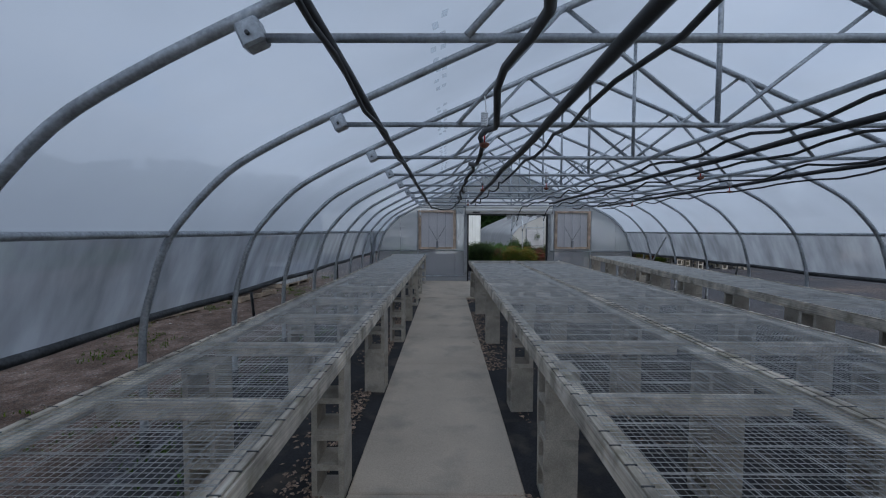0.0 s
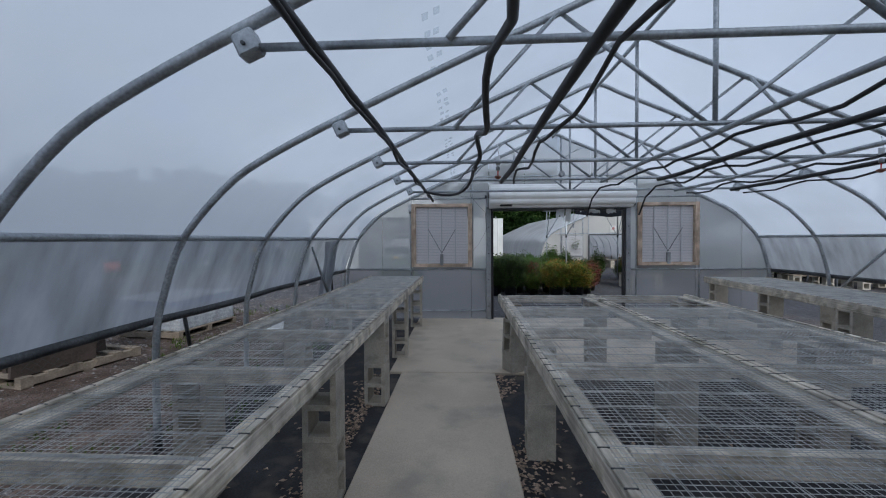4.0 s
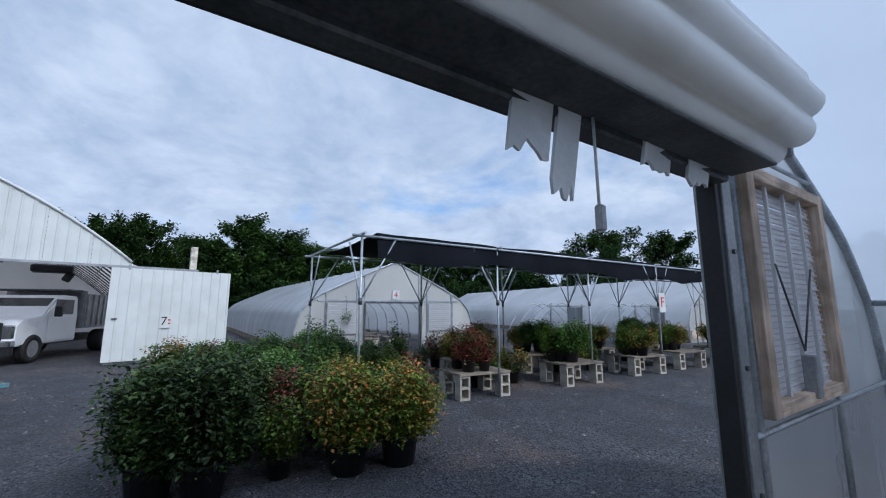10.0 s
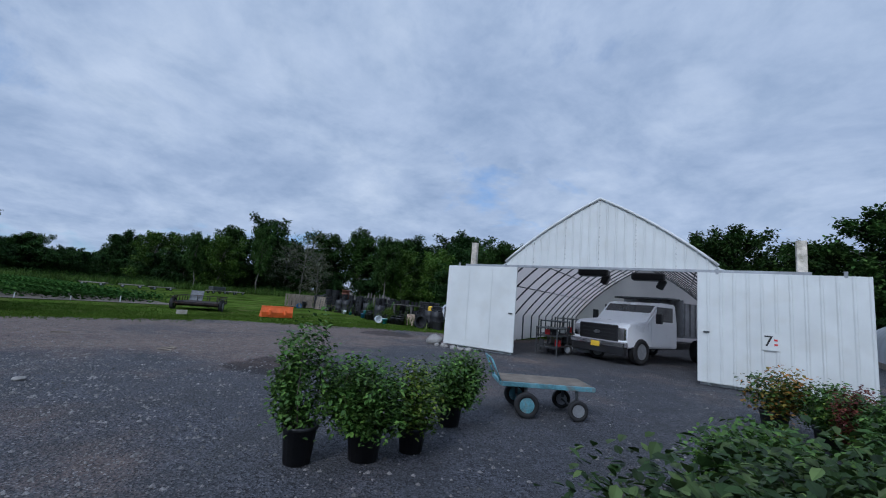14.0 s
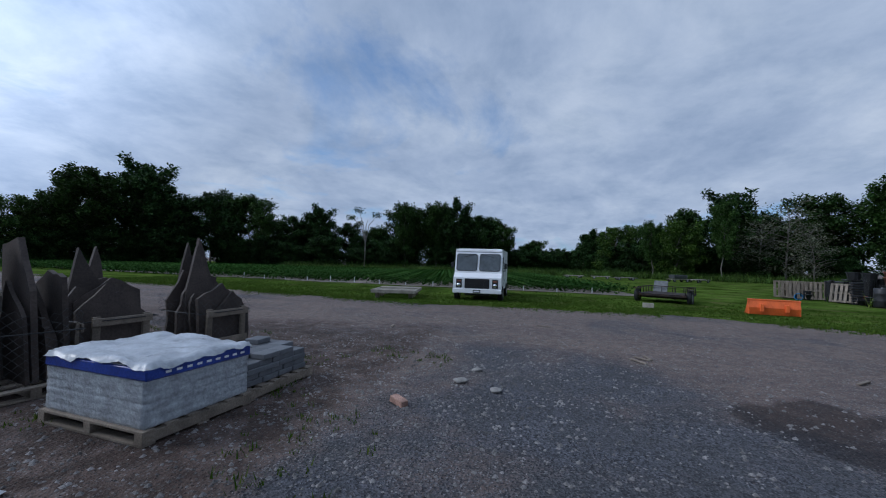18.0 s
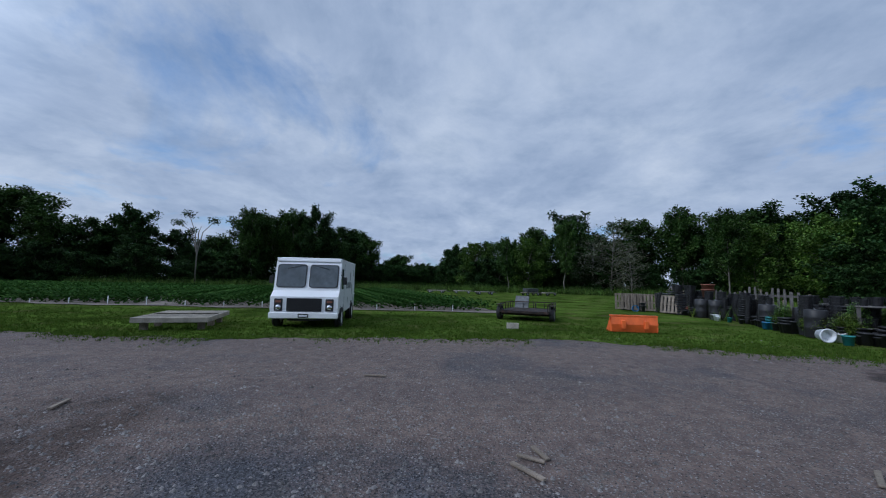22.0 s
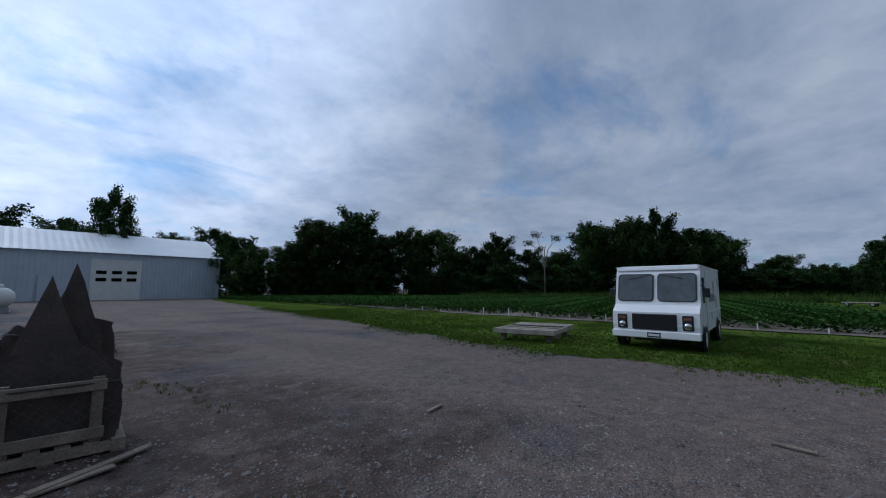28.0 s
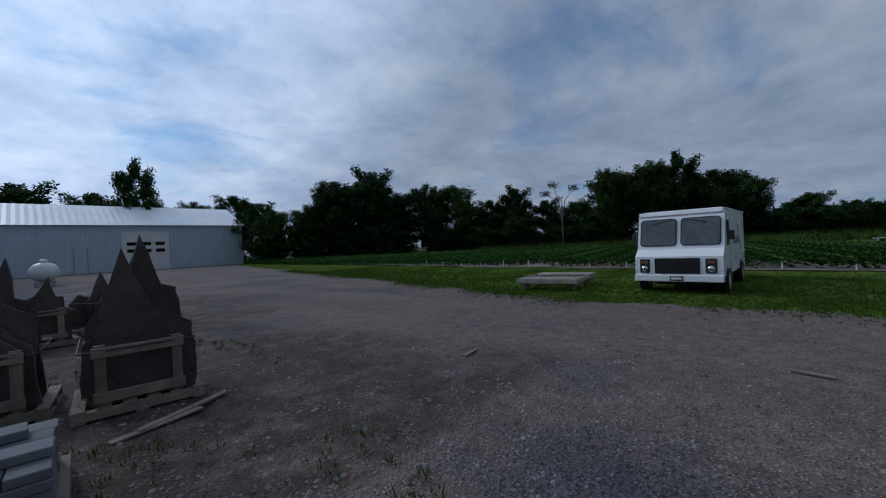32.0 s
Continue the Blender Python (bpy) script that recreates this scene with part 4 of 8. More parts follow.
def bench(x0, x1, y0, y1, top, bay, label, cell=0.0254, coarse=0, legs_x=None, ground=-0.03):
    b = thing("growing_bench", pose(0, 0, 0), label, "greenhouse bench", "growing benches")
    h, t = 0.09, 0.034
    z0, z1 = top - h, top - 0.006
    part("side_rail", box(x0, x0 + t, y0, y1, z0, z1, 0.004), LUMBER, b)
    part("side_rail", box(x1 - t, x1, y0, y1, z0, z1, 0.004), LUMBER, b)
    for x in (x0 + t + 0.001, x1 - t - 0.072):
        part("ledge_board", box(x, x + 0.071, y0 + t, y1 - t, z1 - 0.030, z1 - 0.012, 0.003), LUMBER, b)
    n = round((y1 - y0) / bay)
    me = finish(box(x0 + t + 0.073, x1 - t - 0.073, -0.024, 0.024, z0 + 0.002, z1 - 0.003, 0.003), LUMBER_CROSS)
    for k in range(n + 1):
        y = y0 + 0.024 + (y1 - y0 - 0.048) * k / n
        share("cross_rail", me, Matrix.Translation((0, y, 0.002 * math.sin(k * 2.3))), b)
    for x in (x0 + t * 0.5, x1 - t * 0.5):
        part("batten", box(x - 0.013, x + 0.013, y0 + 0.01, y1 - 0.01, z1 + 0.003, z1 + 0.014, 0.002), LUMBER, b)
    for k in range(n):
        ya, yb = y0 + (y1 - y0) * k / n, y0 + (y1 - y0) * (k + 1) / n
        c = 0.15 if k >= n - coarse else cell
        if c < 0.1:
            sub = share("support_wire", wire_sheet(x0 + 0.02, x1 - 0.02, ya, yb, z1 - 0.004, 0.152, 0.0021), Matrix(), b)
            sub["kind"] = "stuff"
        ob = share("wire_mesh", wire_sheet(x0 + 0.02, x1 - 0.02, ya, yb, z1 + 0.002, c, 0.0012 if c < 0.1 else 0.0024), Matrix(), b)
        ob["kind"] = "stuff"
    verts, faces = [], []
    for x in (x0 + t * 0.5, x1 - t * 0.5):
        for k in range(int((y1 - y0) / 0.102)):
            y = y0 + 0.05 + 0.102 * k + 0.006 * math.sin(k * 2.7 + x * 5)
            i = len(verts)
            verts.extend([(x + sx * 0.019, y + sy * 0.002, z1 + sz) for sz in (0.0125, 0.0165) for sx, sy in ((-1, -1), (1, -1), (1, 1), (-1, 1))])
            faces.extend([(i, i + 3, i + 2, i + 1), (i + 4, i + 5, i + 6, i + 7)] + [(i + q, i + (q + 1) % 4, i + 4 + (q + 1) % 4, i + 4 + q) for q in range(4)])
    ob = share("staples", rows_mesh("staples", verts, faces, STEEL_DARK), Matrix(), b, "dark staples holding the wire")
    ob["kind"] = "stuff"
    return b


def block_leg(x, y, base, turn=0.0, n=2, group="bench block legs"):
    for k in range(n):
        ob = share("concrete_block", BLOCK_ME, pose(x, y, base + 0.403 * k, 0, 0, turn + (90 if (k + int(y * 3)) % 5 == 0 else 0) + 3 * math.sin(x * 9 + y * 7 + k)))
        tagged(ob, "grey hollow concrete block stood on end under a bench", "concrete block", group)


bench(-2.25, -1.27, -14.05, -0.42, 0.86, 0.852, "weathered wooden bench frame topped with wire mesh")
bench(-0.13, 0.945, -14.0, -2.82, 0.86, 0.885, "weathered wooden bench frame topped with wire mesh", coarse=1)
bench(0.952, 2.05, -14.0, -2.82, 0.86, 0.885, "weathered wooden bench frame topped with wire mesh", coarse=1)
SIDE = pose(3.66, -0.45, 0, 0, 0, -4.7)
bench(0, 1.0, -13.3, 0, 0.84, 0.83, "weathered wooden bench frame topped with wire mesh beside the side curtain").matrix_basis = SIDE
for y in (-0.67, -2.45, -3.85, -5.27, -6.60, -8.35, -9.90, -11.5, -13.0):
    for x in (-1.37, -2.13):
        block_leg(x, y, 0.0 if y > -2.9 else -0.035, 90)
for k in range(11):
    for x in (0.11, 0.89):
        p = SIDE @ Vector((x, -0.25 - 1.26 * k, 0))
        block_leg(p.x, p.y, 0.0 if p.y > -2.9 else -0.035)
for y in (-4.70, -6.66, -8.75, -9.94, -11.6, -13.2):
    for x in (0.0, 0.95, 1.94):
        block_leg(x, y, -0.035)

# ---------------------------------------------------------------- plants
def leaf_quads(verts, faces, at_, n, spread, size, rng, flat=0.55, droop=0.95, reach=1.8):
    """Small folded leaves scattered round a place."""
    for _ in range(n):
        p = at_ + Vector([max(-reach, min(reach, rng.gauss(0, 1))) * s for s in spread])
        a = rng.uniform(0, math.tau)
        d = Vector((math.cos(a), math.sin(a), rng.uniform(-droop, flat))).normalized()
        s = d.cross(Vector((rng.uniform(-0.4, 0.4), rng.uniform(-0.4, 0.4), 1))).normalized()
        l = size * rng.uniform(0.7, 1.3)
        w = l * 0.34
        i = len(verts)
        up = s.cross(d) * w * 0.35
        verts.extend([p, p + d * l * 0.28 + s * w * 0.9 + up, p + d * l * 0.62 + s * w * 0.8 + up * 0.8, p + d * l, p + d * l * 0.62 - s * w * 0.8 + up * 0.8, p + d * l * 0.28 - s * w * 0.9 + up])
        faces.append((i, i + 1, i + 2, i + 3))
        faces.append((i, i + 3, i + 4, i + 5))


def foliage_mesh(blobs, size, density, rng, material, **kw):
    verts, faces = [], []
    for c, s, n in blobs:
        leaf_quads(verts, faces, Vector(c), max(1, int(n * density)), s, size, rng, **kw)
    return rows_mesh("foliage", [tuple(v) for v in verts], faces, material)


def shrub(seed, height, width, leaf, size=0.07, pot_r=0.16, pot_h=0.27, stems=7, per=120, material_mix=None, label="", category="potted shrub", bare=0.15, pot=True, shape=0.6):
    """A nursery shrub in a black pot: pot, soil, stems and many leaves."""
    rng = random.Random(seed)
    s = thing("potted_shrub", pose(0, 0, 0), label, category, "potted shrubs")
    base = pot_h * 0.85 if pot else 0
    if pot:
        part("pot", lathe([(pot_r * 0.78, 0), (pot_r * 0.97, pot_h * 0.9), (pot_r * 1.06, pot_h * 0.905), (pot_r * 1.06, pot_h), (pot_r * 0.98, pot_h), (pot_r * 0.96, pot_h * 0.88)], 16), BLACK_PLASTIC, s, "black plastic nursery pot")
    bm = bmesh.new()
    verts, faces, verts2, faces2 = [], [], [], []
    for k in range(stems):
        a = rng.uniform(0, math.tau)
        r = width / 2 * math.sqrt(rng.random()) * 0.95
        top = Vector((r * math.cos(a), r * math.sin(a), base + (height - base) * rng.uniform(0.58, 1.06) * (1 - 0.30 * (r / (width / 2)) ** 2)))
        foot = Vector((pot_r * 0.4 * math.cos(a), pot_r * 0.4 * math.sin(a), base))
        line = []
        for j in range(6):
            f = j / 5
            line.append(foot.lerp(top, f) + Vector((math.cos(a), math.sin(a), 0)) * 0.12 * width * math.sin(f * math.pi) + Vector((rng.gauss(0, 0.012), rng.gauss(0, 0.012), 0)))
        sweep(line, 0.007, 5, bm, True, 0.002)
        for j in range(1, 6):
            f = j / 5
            if f < bare:
                continue
            sp = width * (0.13 if shape < 0.5 else 0.16)
            use = (verts2, faces2) if material_mix and rng.random() < material_mix[1] else (verts, faces)
            leaf_quads(use[0], use[1], line[j], per // 5, (sp, sp, (height - base) * 0.085), size, rng)
    part("stem", bm, BARK, s)
    ob = new("foliage", rows_mesh("foliage", [tuple(v) for v in verts], faces, leaf)); ob.parent = s
    if faces2:
        ob = new("foliage", rows_mesh("foliage", [tuple(v) for v in verts2], faces2, material_mix[0])); ob.parent = s
        ob["label"] = "leaves turned in colour"
    return s


def tree_parts(seed, height, width, leaf, bark=BARK, leaves=4200, size=0.75, trunk=0.16, low=0.10, name="tree", dead=0.0, tone=""):
    """A tree: tapered trunk, limbs and an uneven crown of clumps."""
    rng = random.Random(seed)
    t = thing(name, pose(0, 0, 0), tone or "full-leaved deciduous tree at the wood's edge", "tree", "wood edge trees")
    bm = bmesh.new()
    lean = Vector((rng.gauss(0, 0.03), rng.gauss(0, 0.03), 1))
    spine = [Vector((0, 0, -0.2))] + [lean * height * f + Vector((rng.gauss(0, 0.02) * height, rng.gauss(0, 0.02) * height, 0)) for f in (0.15, 0.35, 0.55, 0.75, 0.93)]
    sweep(spine, trunk * height / 12, 7, bm, True, 0.02)
    blobs = []
    n = 40
    for k in range(n):
        f = low + (0.88 - low) * (k + rng.random()) / n
        i = min(int(f * 5), 4)
        foot = spine[i].lerp(spine[i + 1], f * 5 - i)
        a = k * 2.4 + rng.uniform(-0.5, 0.5)
        g = (f - low) / (1 - low)
        reach = width / 2 * (0.35 + 0.9 * math.sin(math.pi * min(1, 0.18 + 0.78 * g)) ** 0.8) * rng.uniform(0.55, 1.1)
        tip = foot + Vector((math.cos(a) * reach, math.sin(a) * reach, height * rng.uniform(0.05, 0.19)))
        sweep([foot, foot.lerp(tip, 0.5) + Vector((0, 0, 0.02 * height)), tip], 0.045 * height / 12, 5, bm, True, 0.012)
        if rng.random() < dead:
            continue
        for q in (0.45, 0.75, 1.0):
            c = foot.lerp(tip, q)
            blobs.append((c, (width * 0.062, width * 0.062, height * 0.034), leaves / (n * 3) * rng.uniform(0.5, 1.5)))
    blobs.append((spine[-1], (width * 0.08, width * 0.08, height * 0.04), leaves / 30))
    part("trunk", bm, bark, t)
    ob = new("crown", foliage_mesh(blobs, size, 1.0, rng, leaf, flat=1.2, droop=1.2, reach=1.5)); ob.parent = t
    return t


# ---------------------------------------------------------------- machine shed with sliding doors
def hoop_line(half, peak, eave, n=14, sharp=0.35):
    """Half of a hoop-house outline from foot to ridge as (distance from the centre, height)."""
    pts = [(half, 0.0), (half, eave)]
    for k in range(1, n + 1):
        a = k / n * math.pi / 2
        x, z = math.cos(a), math.sin(a)
        pts.append((half * (x * (1 - sharp) + (1 - k / n) * sharp), eave + (peak - eave) * (z * (1 - sharp) + k / n * sharp)))
    return pts


def both(half_pts):
    return [(-x, z) for x, z in half_pts] + [(x, z) for x, z in half_pts[-2::-1]]


def tunnel(line, y0, y1, steps, bm=None, sag=0.0, hoops=10):
    bm = bm or bmesh.new()
    rings = []
    for j in range(steps + 1):
        y = y0 + (y1 - y0) * j / steps
        d = sag * abs(math.sin(math.pi * hoops * j / steps))
        rings.append([bm.verts.new((x * (1 - d), y, z * (1 - d))) for x, z in line])
    for a, b in zip(rings, rings[1:]):
        for k in range(len(line) - 1):
            bm.faces.new((a[k], a[k + 1], b[k + 1], b[k])).smooth = True
    return bm


def top_at(line, x):
    for (a, za), (b, zb) in zip(line, line[1:]):
        if min(a, b) <= x <= max(a, b) and abs(a - b) > 1e-6:
            return za + (zb - za) * (x - a) / (b - a)
    return 0.0


def ribbed(x0, x1, z0, z1, pitch, material, parent, name="panel", y=0.0, top=None, depth=0.02):
    """Metal sheet with upright ribs, in panels about a metre wide."""
    n = max(1, round((x1 - x0) / 0.9))
    for k in range(n):
        a, b = x0 + (x1 - x0) * k / n + 0.003, x0 + (x1 - x0) * (k + 1) / n - 0.003
        bm = bmesh.new()
        xs, ribs = [], max(2, round((b - a) / pitch))
        for j in range(ribs):
            c = a + (b - a) * j / ribs
            w = (b - a) / ribs
            xs += [(c, 0), (c + 0.72 * w, 0), (c + 0.80 * w, -depth), (c + 0.92 * w, -depth)]
        xs.append((b, 0))
        lo = [bm.verts.new((x, y + d, z0)) for x, d in xs]
        hi = [bm.verts.new((x, y + d, top(x) if top else z1)) for x, d in xs]
        for q in range(len(xs) - 1):
            bm.faces.new((lo[q], lo[q + 1], hi[q + 1], hi[q]))
        part(name, bm, material, parent)


SHED_LINE = hoop_line(4.35, 4.74, 1.1, sharp=0.70)
SHED_FILM = film_mat("shed_film", (0.82, 0.75, 0.71), 0.7, 0.4, 0.03)


def machine_shed():
    s = thing("machine_shed", pose(-3.67, 13.05, -0.04, 0, 0, 11.3), "white hoop-roofed machine shed with two sliding doors slid open", "shed")
    line = both(SHED_LINE)
    part("roof", tunnel(line, 0.05, 17, 34, None, 0.003, 17), SHED_FILM, s, "pale translucent film over hoops")
    for k in range(15):
        part("hoop", sweep([(x * 0.985, 0.15 + 1.2 * k, z * 0.985) for x, z in line], 0.032, 6), STEEL_DARK, s)
    for f in (0.35, 0.55, 0.66, 0.76, 0.86, 0.95):
        i = int(f * len(SHED_LINE))
        for sg in (-1, 1):
            x, z = SHED_LINE[i]
            part("purlin", sweep([(sg * x * 0.975, 0.1, z * 0.975), (sg * x * 0.975, 17, z * 0.975)], 0.022, 6), STEEL_DARK, s)
    bm = bmesh.new()
    a = [bm.verts.new((x, 17, z)) for x, z in line]
    bm.faces.new(a)
    part("rear_wall", bm, SHED_FILM, s)
    ribbed(-3.75, 3.75, 2.74, 0, 0.23, WHITE_METAL, s, "gable_panel", 0.0, lambda x: max(top_at(line, x) - 0.01, 2.76))
    part("roof_edge", sweep([(x * 1.004, -0.03, z * 1.004) for x, z in line if z > 2.7], 0.04, 6), WHITE_METAL, s)
    ribbed(-4.3, -2.42, 0.02, 2.74, 0.23, WHITE_METAL, s, "front_panel", 0.0, lambda x: min(2.74, max(top_at(line, x) - 0.01, 0.3)))
    ribbed(2.38, 4.3, 0.02, 2.74, 0.23, WHITE_METAL, s, "front_panel", 0.0, lambda x: min(2.74, max(top_at(line, x) - 0.01, 0.3)))
    part("door_rail", box(-4.15, 4.45, -0.10, -0.04, 2.70, 2.77, 0.004), GREY_METAL, s)
    for x in (-3.95, 4.32):
        part("rail_post", box(x - 0.09, x + 0.09, 0.02, 0.16, 0, 3.5, 0.006), LUMBER, s)
    for x0, x1, sw, flush in ((-4.77, -2.33, -0.06, 1), (2.33, 5.38, -0.05, 0)):
        d = part("sliding_door", box(x0, x1, -0.13, -0.085, 0.10, 2.70, 0.004), WHITE_METAL, s)
        if not flush:
            ribbed(x0, x1, 0.1, 2.7, 0.23, WHITE_METAL, d, "door_panel", -0.135, None, 0.018)
        else:
            for k in range(3):
                part("door_panel", box(x0 + 0.004 + (x1 - x0) * k / 3, x0 + (x1 - x0) * (k + 1) / 3 - 0.004, -0.145, -0.131, 0.11, 2.69, 0.003), WHITE_METAL, d)
        for x in (x0 + 0.4, x1 - 0.4):
            part("hanger", box(x - 0.03, x + 0.03, -0.14, -0.10, 2.66, 2.80, 0.003), GREY_METAL, d)
        part("latch", box((x1 - 0.2) if x0 < 0 else (x0 + 0.12), (x1 - 0.08) if x0 < 0 else (x0 + 0.24), -0.175, -0.146, 1.25, 1.29, 0.003), STEEL_DARK, d)
    sg = part("number_sign", box(3.55, 3.85, -0.175, -0.165, 0.98, 1.36, 0.003), WHITE_METAL, s, "white sign with a black numeral")
    text_mesh("7", 0.34, BLACK_PAINT, pose(3.66, -0.178, 1.18, 90, 0, 0), "numeral", sg)
    for q in (1.22, 1.12):
        part("mark", box(3.76, 3.82, -0.18, -0.176, q - 0.02, q + 0.02), RED_PAINT, sg)
    return s


machine_shed()


# ---------------------------------------------------------------- numbered greenhouse and its neighbours
def far_house(m, half, peak, length, label, front=True, door=(-1.1, 1.0, 1.62), vents=True, number=""):
    h = thing("greenhouse", m, label, "greenhouse", "greenhouses across the yard")
    line = both([(x * half / HALF, max(z, 0.0) * peak / 3.48) for x, z in PROFILE])
    n = int(length / 1.25)
    part("cover", tunnel(line, 0, length, n * 4, None, 0.012, n), FILM_OUT, h, "glossy white plastic film")
    for k in range(n + 1):
        part("hoop", sweep([(x * 0.985, 0.02 + (length - 0.04) * k / n, z * 0.985) for x, z in line], 0.026, 5), GALV, h)
    part("baseboard", box(-half - 0.03, -half + 0.01, 0, length, 0, 0.25), PALLET_WOOD, h)
    part("baseboard", box(half - 0.01, half + 0.03, 0, length, 0, 0.25), PALLET_WOOD, h)
    bm = bmesh.new()
    bm.faces.new([bm.verts.new((x, length, z)) for x, z in line])
    part("rear_wall", bm, POLYCARB, h)
    if front:
        d0, d1, dh = door
        cuts = [-half + 0.01, -half * 0.72, d0 - 1.35, d0 - 0.28, d0, d1, d1 + 0.35, d1 + 1.45, half * 0.72, half - 0.01]
        for a, b in zip(cuts, cuts[1:]):
            low = dh if abs((a + b) / 2 - (d0 + d1) / 2) < 0.3 else 0.0
            top = [(a + 0.004 + (b - a - 0.008) * j / 5, max(top_at(line, a + (b - a) * j / 5) - 0.01, low + 0.02)) for j in range(6)]
            part("panel", prism([(b - 0.004, low), (a + 0.004, low)] + top, -0.006, 0.006), POLY_OLD, h)
        for x in cuts[1:-1]:
            part("stud", box(x - 0.02, x + 0.02, -0.05, -0.01, 0, max(top_at(line, x) - 0.02, 0.1)), GALV, h)
        part("header", box(-half * 0.8, half * 0.8, -0.05, -0.01, dh + 0.02, dh + 0.07), GALV, h)
        part("door_head", box(d0, d1, -0.07, -0.02, dh - 0.05, dh + 0.02), STEEL_DARK, h)
        for x in (d0, d1):
            part("door_jamb", box(x - 0.035, x + 0.035, -0.075, -0.051, 0, dh - 0.052, 0.004), STEEL_DARK, h)
        part("front_arch", sweep([(x, -0.02, z) for x, z in line], 0.03, 6), GALV, h)
        if vents:
            for a, b in ((d0 - 1.33, d0 - 0.28), (d1 + 0.36, d1 + 1.42)):
                v = part("vent", box(a, b, -0.07, -0.02, 0.62, 1.66, 0.004), GREY_METAL, h)
                me = finish(obox(pose(0, 0, 0, 20, 0, 0), b - a - 0.06, 0.012, 0.075), WHITE_SLAT)
                for k in range(13):
                    share("slat", me, Matrix.Translation(((a + b) / 2, -0.085, 0.68 + 0.077 * k)), v)
        for a, b in ((-half * 0.97, d0 - 1.37), (d1 + 1.48, half * 0.97)):
            for z in (0.16, 0.36):
                part("kick_board", box(a, b, -0.055, -0.012, z, z + 0.185, 0.004), RAW_WOOD, h, "bare wooden board")
        if number:
            sg = part("number_sign", box(-0.14, 0.14, -0.075, -0.052, 1.80, 2.12, 0.003), WHITE_METAL, h, "white sign with a red numeral")
            text_mesh(number, 0.30, RED_PAINT, pose(0, -0.078, 1.96, 90, 0, 0), "numeral", sg)
    return h


far_house(pose(6.82, 12.2, 0.04, 0, 0, 1), 3.50, 3.14, 22, "plastic-covered greenhouse with a polycarbonate front and open doorway", door=(-1.18, 1.0, 1.70), number="4")
far_house(pose(23.0, 8.0, -0.04, 0, 0, -8), 3.2, 3.25, 27, "tall white plastic-covered greenhouse tunnel", door=(-0.5, 0.5, 1.7), vents=False)


def porch_frame(x, y, turn, seed):
    """A stripped small tunnel end: hoops, a door frame, a grey door and torn film."""
    p = thing("tunnel_porch", pose(x, y, -0.04, 0, 0, turn), "bare small tunnel end with torn white film and grey door", "tunnel frame", "tunnel porches")
    line = both(hoop_line(1.35, 1.78, 0.45, sharp=0.35))
    for k in range(4):
        part("hoop", sweep([(q, 0.75 * k, z) for q, z in line], 0.022, 6), GALV, p)
    for q in (-0.55, 0.30, 1.0):
        part("door_post", box(q - 0.035, q + 0.035, -0.04, 0.03, 0, 1.72, 0.004), GREY_METAL, p)
    part("header", box(-0.75, 1.15, -0.045, -0.005, 1.62, 1.68, 0.003), GREY_METAL, p)
    part("rail", box(-1.3, 0.3, -0.04, 0.0, 0.62, 0.66, 0.003), GREY_METAL, p)
    part("brace", sweep([(-0.5, 0.02, 0.7), (0.3, 0.02, 1.6)], 0.014, 5), GALV, p)
    part("door_panel", box(0.34, 0.96, -0.03, 0.0, 0.9, 1.60, 0.003), CURTAIN, p, "grey hazy upper panel")
    part("door_panel", box(0.34, 0.96, -0.03, 0.0, 0.05, 0.88, 0.003), POLYCARB, p)
    part("side_panel", box(-1.33, -0.60, -0.03, 0.0, 0.03, 0.95, 0.003), CURTAIN, p)
    for q, z in ((1.35, 0.65), (-1.35, 0.65)):
        part("side_rail", sweep([(q, 0, z), (q, 2.25, z)], 0.016, 5), GALV, p)
    bm = bmesh.new()
    n = 14
    g = []
    lo = [(q, z) for q, z in line if q < 0.1 and z > 0.6]
    for q, z in lo:
        w = 0.05 * noise.noise(Vector((q * 5, z * 5, seed)))
        g.append([bm.verts.new((q * 1.02 + w * 0.4, -0.06 + (0.45 + 0.35 * abs(noise.noise(Vector((z * 4, seed, 2))))) * j / 4, z * 1.02 + 0.03 * noise.noise(Vector((q * 6, j, seed))))) for j in range(5)])
    for c, d in zip(g, g[1:]):
        for j in range(4):
            bm.faces.new((c[j], c[j + 1], d[j + 1], d[j])).smooth = True
    part("torn_film", bm, FILM_OUT, p, "torn white plastic film")


porch_frame(13.75, 10.5, -14, 1.0)
porch_frame(17.9, 9.3, -18, 2.0)


